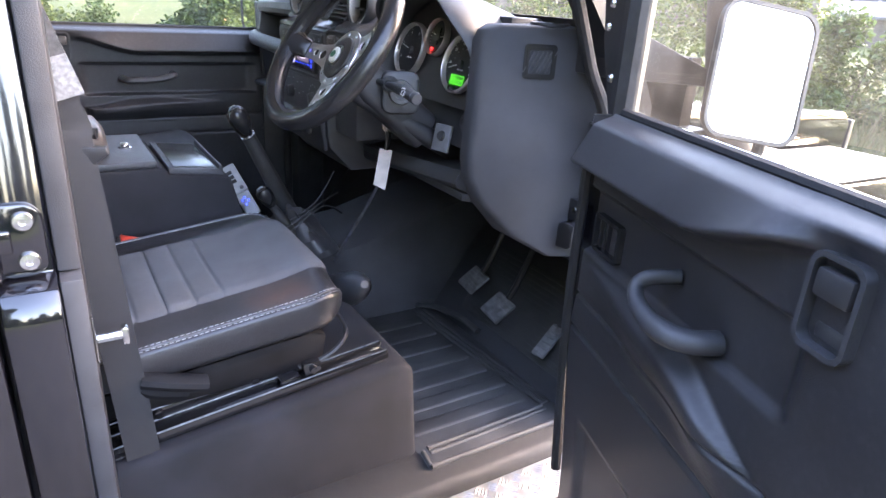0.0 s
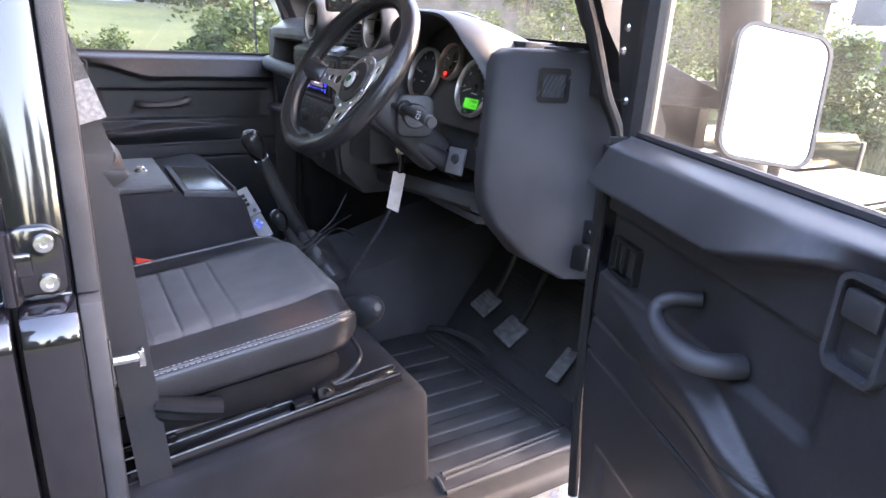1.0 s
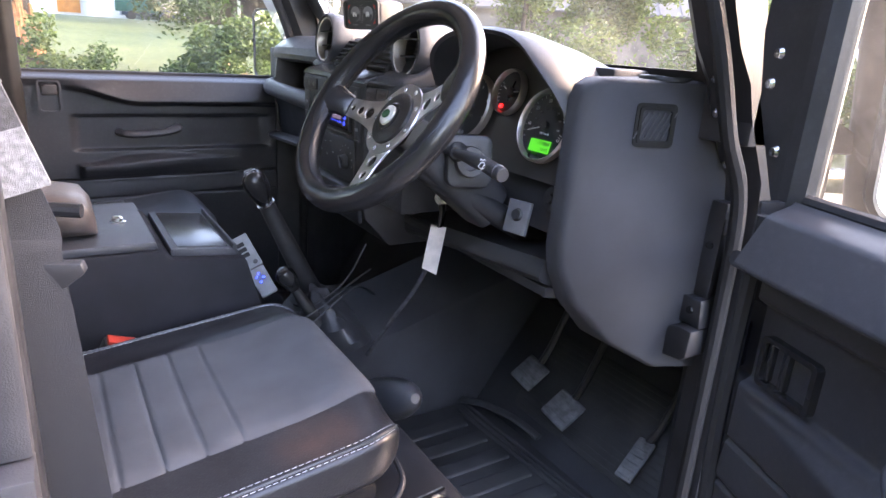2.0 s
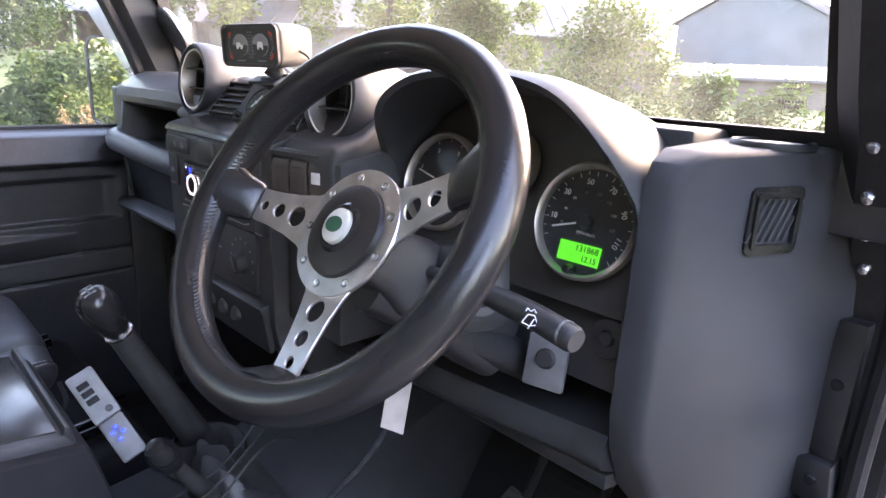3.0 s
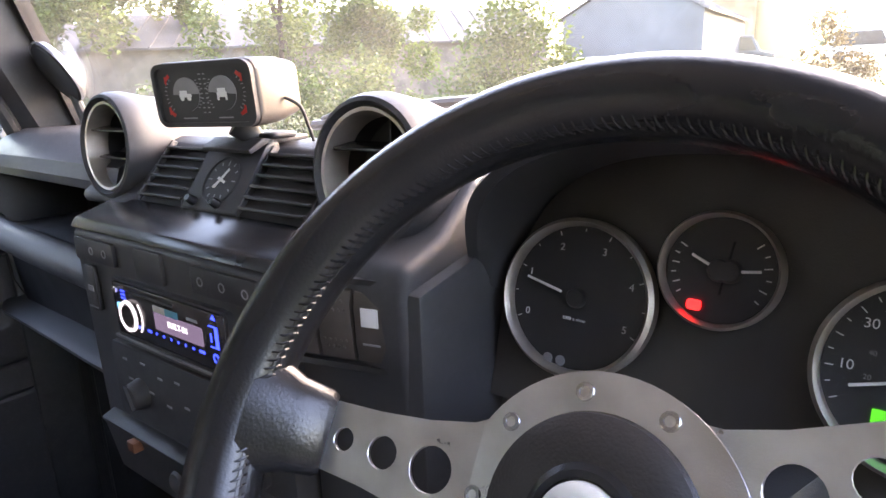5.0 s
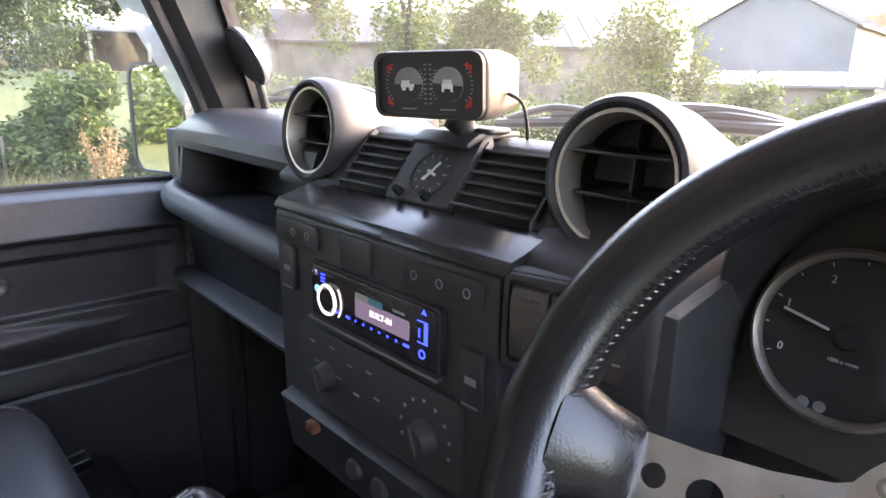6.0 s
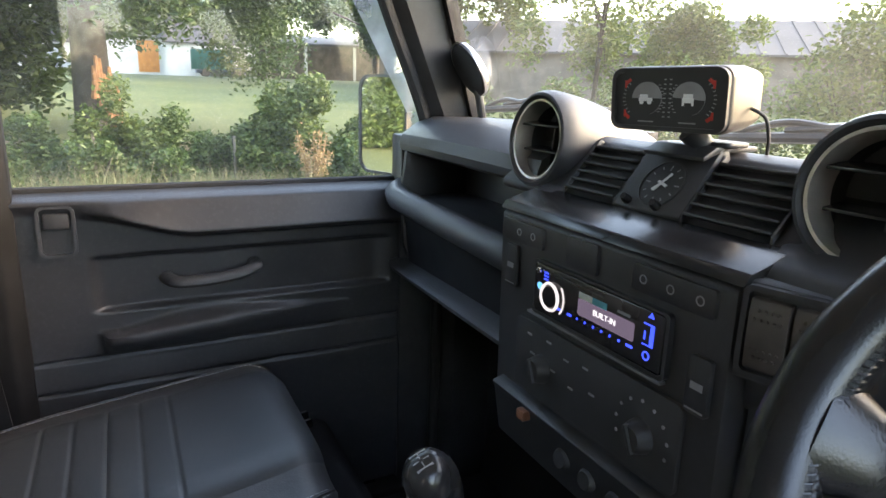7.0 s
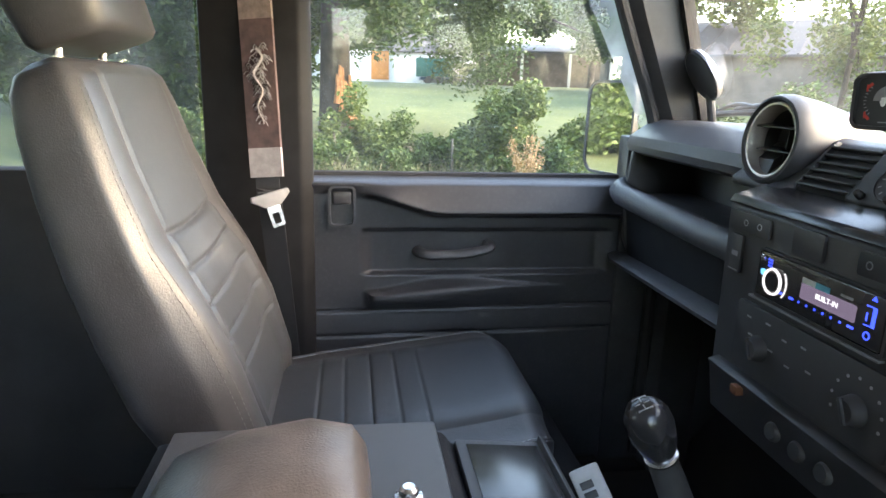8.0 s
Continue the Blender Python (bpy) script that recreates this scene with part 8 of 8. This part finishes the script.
# field trees
oak, oak_at = tree(92.0, 15.0, 4.6, 0.44, (12.0, 8.0, 6.5, 2.35), 120000, 0.080, LEAF_B, "broad old oak with a split trunk", low=0.0, count=40)
bm = mesh()
for k in range(8):
    s = Vector((0.40 - 0.02 * k, 0.06 + 0.055 * k, 0.95 - 0.09 * k + 0.12 * (k % 2)))
    tube(bm, [oak_at + s, oak_at + s + Vector((0.03, 0.02, 0.3)), oak_at + s + Vector((-0.05, 0.01, 0.62 + 0.16 * (k % 3)))], lambda u: 0.085 - 0.05 * u, 8, 4)
part("torn_wood", bm, TORN, oak, "torn orange wood where a limb broke off")
tree(79.0, 44.0, 4.2, 0.34, (19.0, 10.0, 9.5, 2.3), 62000, 0.21, LEAF_B, "round leafy field tree", low=0.05, count=24)
tree(97.0, 46.0, 4.5, 0.36, (14.0, 9.0, 9.0, 2.8), 22000, 0.24, LEAF_B, "round leafy field tree", low=0.05, count=22)
tree(69.5, 50.0, 4.5, 0.32, (11.0, 8.0, 9.0, 3.0), 20000, 0.24, LEAF_B, "leafy tree behind the shed", low=0.05, count=20)
tree(107.0, 20.0, 4.0, 0.4, (10.0, 8.0, 8.0, 0.9), 26000, 0.16, LEAF_B, "leafy tree beyond the rear window", low=0.0, count=22)
tree(153.0, 21.0, 3.8, 0.34, (9.0, 7.0, 7.5, 0.6), 14000, 0.16, LEAF_B, "leafy tree behind the car", low=0.0, count=22)
tree(164.0, 25.0, 3.8, 0.34, (9.0, 7.0, 8.0, 0.7), 14000, 0.16, LEAF_B, "leafy tree behind the car", low=0.0, count=22)
tree(121.0, 24.0, 3.6, 0.34, (12.0, 8.0, 8.0, 0.7), 34000, 0.18, LEAF_B, "leafy tree beyond the rear window", low=0.0, count=24)
tree(63.5, 32.0, 5.0, 0.22, (7.5, 5.0, 7.5, 1.9), 9000, 0.16, LEAF_C, "airy young tree by the lane", low=0.0, count=18)
tree(51.0, 17.0, 3.4, 0.085, (4.6, 3.4, 4.4, 1.3), 6500, 0.09, LEAF_C, "slim young tree with thin crown", bend=0.2, low=0.0, count=16)
tree(44.0, 19.0, 3.2, 0.10, (4.4, 3.2, 3.6, 0.9), 7500, 0.09, LEAF_C, "slim young tree with thin crown", low=0.0, count=15)
# tall trees added out of view, right and behind, to shade the driver's side
for k in range(5):
    tree(-121.0 - 13.0 * k, 10.5 + 0.8 * math.sin(2.0 * k), 3.8, 0.3, (6.5, 5.0, 8.2, 0.3), 13000, 0.17, LEAF_B, "tall leafy tree added out of view for shade", low=0.0, count=26)
# hedge ahead of the windscreen
for az, r, w, h, n, mat, lab in (
    (60, 10.5, 2.6, 1.55, 3600, LEAF_A, "green hedge bush ahead of the car"), (54, 10.5, 2.6, 1.7, 3800, LEAF_A, "green hedge bush ahead of the car"),
    (48, 10.0, 2.6, 1.75, 4000, LEAF_A, "green hedge bush ahead of the car"), (42, 9.5, 2.6, 1.95, 4200, LEAF_C, "pale green hedge bush ahead of the car"),
    (36, 9.5, 2.6, 1.85, 4200, LEAF_A, "green hedge bush ahead of the car"), (31, 9.2, 3.2, 2.7, 9500, LEAF_C, "tall sunlit bush with pale leaves"),
    (25.5, 9.4, 2.2, 2.2, 5200, LEAF_C, "tall sunlit bush with pale leaves"), (22, 8.6, 1.8, 1.7, 4600, LEAF_A, "green hedge bush ahead of the car"),
    (17, 8.6, 1.9, 1.6, 4600, LEAF_A, "green hedge bush ahead of the car"), (11, 8.8, 2.0, 1.5, 4600, LEAF_A, "green hedge bush ahead of the car"),
    (5, 9.0, 2.0, 1.4, 4200, LEAF_A, "green hedge bush ahead of the car"), (-2, 9.0, 2.0, 1.6, 3400, LEAF_A, "green hedge bush ahead of the car"),
    (-9, 9.0, 2.0, 2.2, 3800, LEAF_A, "tall green hedge bush added out of view to the right"), (-16, 8.5, 2.2, 2.2, 3800, LEAF_A, "tall green hedge bush added out of view to the right")):
    bush(az, r, w, h, n, 0.05, mat, lab)
# hedge added out of view on the right, to block light and darken reflections
for k in range(12):
    bush(-26 - 12 * k, 9.0 + 0.5 * math.sin(2.1 * k), 3.4, (2.8 if 4 <= k <= 8 else 1.7) + 0.25 * math.sin(1.7 * k), 11000, 0.1, LEAF_A, "tall green hedge bush added out of view to the right", group="lane hedge")
for az in (143.0, 151.0, 159.0, 167.0):
    bush(az, 14.0, 3.4, 2.9, 6000, 0.085, LEAF_A, "tall green hedge bush behind the car", group="rear hedge")
bush(6.9, 30, 3.6, 2.9, 3600, 0.10, LEAF_D, "large russet bush beyond the yard")


def shed(name, label, az, r, w, d, eaves, ridge, wall, roof, turn=None, doors=(), lean_to=False):
    s = thing(name, label, "building")
    at = bearing(az, r)
    m = Matrix.Translation(at) @ Matrix.Rotation(radians(az if turn is None else turn), 4, "Z")
    bm = mesh()
    prism(bm, [(-d / 2, -0.5), (d / 2, -0.5), (d / 2, eaves), (0, ridge - 0.06), (-d / 2, eaves)], -w / 2, w / 2, "x", 0, m)
    part("wall", bm, wall, s)
    bm = mesh()
    for sg in (1, -1):
        prism(bm, [(sg * (d / 2 + 0.3), eaves - 0.14), (0, ridge), (0, ridge + 0.08), (sg * (d / 2 + 0.3), eaves - 0.05)], -w / 2 - 0.2, w / 2 + 0.2, "x", 0, m)
    rf = part("roof", bm, roof, s, "ribbed sheet roof")
    bm = mesh()
    k = int(w / 0.9)
    for i in range(k + 1):
        x = -w / 2 + w * i / k
        for sg in (1, -1):
            prism(bm, [(sg * (d / 2 + 0.3), eaves - 0.05), (0, ridge + 0.08), (0, ridge + 0.12), (sg * (d / 2 + 0.3), eaves - 0.01)], x - 0.04, x + 0.04, "x", 0, m)
    part("roof_rib", bm, roof, rf)
    for x0, x1, z0, z1, mat, nm in doors:
        bm = mesh()
        box(bm, x0, x1, -d / 2 - 0.06, -d / 2 + 0.02, z0, z1, 0.01, m)
        part(nm, bm, mat, s)
    return s, m


WALLW = surface("white_render", (0.55, 0.55, 0.54), 0.8, vary=0.12, scale=0.8, grain=20, bump=0.2)
WALLG = surface("pale_cladding", (0.11, 0.118, 0.128), 0.7, vary=0.15, scale=0.6, grain=20, bump=0.2)
ROOFG = surface("grey_sheet_roof", (0.065, 0.06, 0.06), 0.7, vary=0.3, scale=0.7, grain=12, bump=0.3)
ROOFP = surface("pale_sheet_roof", (0.105, 0.105, 0.112), 0.6, vary=0.2, scale=0.7, grain=12, bump=0.3)
TIMBER = surface("dark_boarding", (0.12, 0.10, 0.085), 0.85, vary=0.35, scale=1.5, grain=30, bump=0.4)
DOORO = surface("orange_door_paint", (0.55, 0.2, 0.05), 0.5, vary=0.15, scale=3, bump=0)
DARKWIN = surface("dark_window", (0.02, 0.025, 0.03), 0.15, vary=0.2, scale=3, bump=0)
shed("farmhouse", "white rendered farmhouse with an orange door", 88.5, 68, 9.5, 7, 3.2, 6.0, WALLW, ROOFG, doors=((0.2, 1.9, 0.2, 2.9, DOORO, "door"), (2.6, 3.4, 1.2, 2.1, DARKWIN, "window"), (2.6, 3.4, 2.4, 3.0, DARKWIN, "window"), (-3.4, -2.4, 1.2, 2.2, DARKWIN, "window")))
shed("white_outbuilding", "long white outbuilding across the field", 82.0, 66, 9.5, 6, 2.9, 4.6, WALLW, ROOFG, doors=((-1.2, -0.2, 0.9, 1.9, DARKWIN, "window"), (2.0, 3.0, 0.9, 1.9, DARKWIN, "window")))
shed("white_cottage", "white cottage beyond the oak", 96.5, 70, 10, 6, 2.6, 5.0, WALLW, ROOFG, doors=((-2.0, -1.0, 1.0, 2.0, DARKWIN, "window"),))


def carport():
    c = thing("open_shed", "open fronted shed with white posts and dark inside", "building")
    at = bearing(73.0, 56)
    m = Matrix.Translation(at) @ Matrix.Rotation(radians(73), 4, "Z")
    bm = mesh()
    box(bm, -5.5, 5.0, 2.4, 2.6, -0.4, 3.2, 0, m)
    box(bm, -5.5, -5.3, -2.4, 2.4, -0.4, 3.0, 0, m)
    part("back_wall", bm, TIMBER, c)
    bm = mesh()
    prism(bm, [(-2.9, 2.55), (2.8, 3.5), (2.8, 3.65), (-2.9, 2.72)], -5.7, 5.2, "x", 0.02, m)
    part("roof", bm, ROOFG, c)
    for x in (-5.3, -2.2, 1.6, 4.8):
        bm = mesh()
        box(bm, x - 0.11, x + 0.11, -2.7, -2.48, -0.4, 2.62, 0.01, m)
        part("post", bm, WALLW, c, "white post")
    bm = mesh()
    box(bm, 4.0, 5.0, -2.5, -2.3, -0.4, 2.6, 0.01, m)
    part("end_panel", bm, WALLG, c)


carport()


def far_car(az, r, colour, label, name="parked_car", turn=0, scale=1.0, tall=1.5):
    c = thing(name, label, "car", group="parked vehicles")
    m = Matrix.Translation(bearing(az, r)) @ Matrix.Rotation(radians(az + turn), 4, "Z") @ Matrix.Diagonal((scale, scale, scale, 1))
    bm = mesh()
    prism(bm, [(-2.1, 0.3), (2.1, 0.3), (2.15, 0.75), (1.3, 0.95), (0.8, tall), (-1.6, tall), (-2.05, 0.95)], -0.8, 0.8, "y", 0.06, m)
    part("body", bm, colour, c)
    bm = mesh()
    for sy in (-0.81, 0.81):
        prism(bm, [(1.05, 0.98), (0.68, tall - 0.1), (-1.5, tall - 0.1), (-1.85, 0.98)], sy - 0.01, sy + 0.01, "y", 0, m)
    part("side_glass", bm, DARKWIN, c)
    for x in (-1.35, 1.3):
        for sy in (-0.72, 0.72):
            bm = mesh()
            lathe(bm, [(0, 0.11), (0.2, 0.11), (0.33, 0.09), (0.34, -0.09), (0.2, -0.11), (0, -0.11)], m @ facing((x, sy, 0.33), (0, 1, 0)), 20)
            part("wheel", bm, RUBBER, c)


far_car(82.2, 62, surface("dark_blue_paint", (0.03, 0.05, 0.09), 0.3, vary=0.1, scale=2, bump=0), "dark parked car behind the trailer", turn=8)
far_car(78.0, 63, surface("silver_paint", (0.5, 0.5, 0.52), 0.3, vary=0.1, scale=2, bump=0), "silver parked car by the tree")
far_car(74.0, 60, surface("charcoal_paint", (0.06, 0.06, 0.07), 0.3, vary=0.1, scale=2, bump=0), "dark parked car in the open shed")
far_car(13.5, 46, surface("grey_van_paint", (0.07, 0.075, 0.08), 0.3, vary=0.1, scale=2, bump=0), "dark grey parked van in the yard", "parked_van", turn=10, tall=1.85)
far_car(4.8, 48, surface("white_van_paint", (0.6, 0.6, 0.6), 0.3, vary=0.1, scale=2, bump=0), "white parked van in the yard", "parked_van", turn=0, tall=1.9)


def trailer():
    t = thing("box_trailer", "teal green box trailer parked across the field", "trailer")
    m = Matrix.Translation(bearing(82.9, 58)) @ Matrix.Rotation(radians(86), 4, "Z")
    bm = mesh()
    box(bm, -1.6, 1.6, -0.9, 0.9, 0.55, 2.1, 0.05, m)
    part("body", bm, surface("teal_paint", (0.014, 0.105, 0.09), 0.4, vary=0.15, scale=2, bump=0), t)
    for x in (-0.5, 0.4):
        bm = mesh()
        lathe(bm, [(0, 0.1), (0.3, 0.1), (0.3, -0.1), (0, -0.1)], m @ facing((x, -0.85, 0.33), (0, 1, 0)), 18)
        part("wheel", bm, RUBBER, t)


trailer()
# barns ahead
shed("long_barn", "long low barn with a grey sheet roof", 47.0, 34, 20, 9, 2.1, 3.75, TIMBER, ROOFG)
shed("cattle_shed", "long low shed with grey sheet roof", 60.0, 40, 9, 8, 2.0, 3.4, TIMBER, ROOFG)
shed("gable_barn", "pale clad barn with a wide gable end", 19.3, 42, 11, 7.5, 3.0, 5.0, WALLG, ROOFP, turn=19.3 + 74, doors=())
shed("low_yard_shed", "low pale yard shed in front of the barn", 20.5, 29, 6.0, 4, 0.95, 1.35, TIMBER, ROOFP)


def tanks():
    for az, r, rad, h, col, lab in ((14.0, 53, 1.6, 4.6, surface("rust_tank", (0.28, 0.17, 0.10), 0.7, vary=0.3, scale=1, bump=0), "rusty brown storage tank"), (11.4, 56, 2.6, 7.6, surface("cream_tank", (0.36, 0.31, 0.18), 0.6, vary=0.1, scale=1, bump=0), "tall cream storage tank")):
        t = thing("storage_tank", lab, "tank", group="yard tanks")
        bm = mesh()
        lathe(bm, [(rad, -0.5), (rad, h), (rad * 0.85, h + 0.25), (0, h + 0.35)], Matrix.Translation(bearing(az, r)), 28)
        part("shell", bm, col, t)
    w = thing("barn_door", "pale sliding door panel on the barn's gable", "door", kind="structure")
    at = bearing(17.6, 37.6)
    m = Matrix.Translation(at) @ Matrix.Rotation(radians(19.3), 4, "Z")
    bm = mesh()
    box(bm, -2.4, 1.6, -0.05, 0.05, -0.2, 1.7, 0.01, m)
    part("leaf", bm, surface("door_blue_grey", (0.28, 0.32, 0.37), 0.6, vary=0.15, scale=1, bump=0), w)


tanks()


def far_woods():
    w = thing("far_woods", "distant line of hazy trees on the skyline", "woods", kind="stuff")
    bl = []
    # full circle: the stretch out of view is added for reflections
    for az in np.arange(-180, 180, 2.0):
        r = 110 + 30 * math.sin(az * 0.37)
        q = bearing(az, r)
        h = 5.0 + 3.0 * math.sin(az * 0.21) + 2.0 * math.sin(az * 0.83 + 1) + 3 * step01(62, 100, az)
        for _ in range(3):
            bl.append((q.x + rng.normal() * 1.5, q.y + rng.normal() * 1.5, q.z + h * rng.uniform(0.1, 0.75), 2.6, 2.6, 0.32 * h))
    # distance haze is put into these paler leaf colours
    leaves("crowns", clump_places(bl, 26000), 0.55, leafy("hazy_leaves", (0.07, 0.10, 0.055), (0.17, 0.21, 0.11)), w)


far_woods()
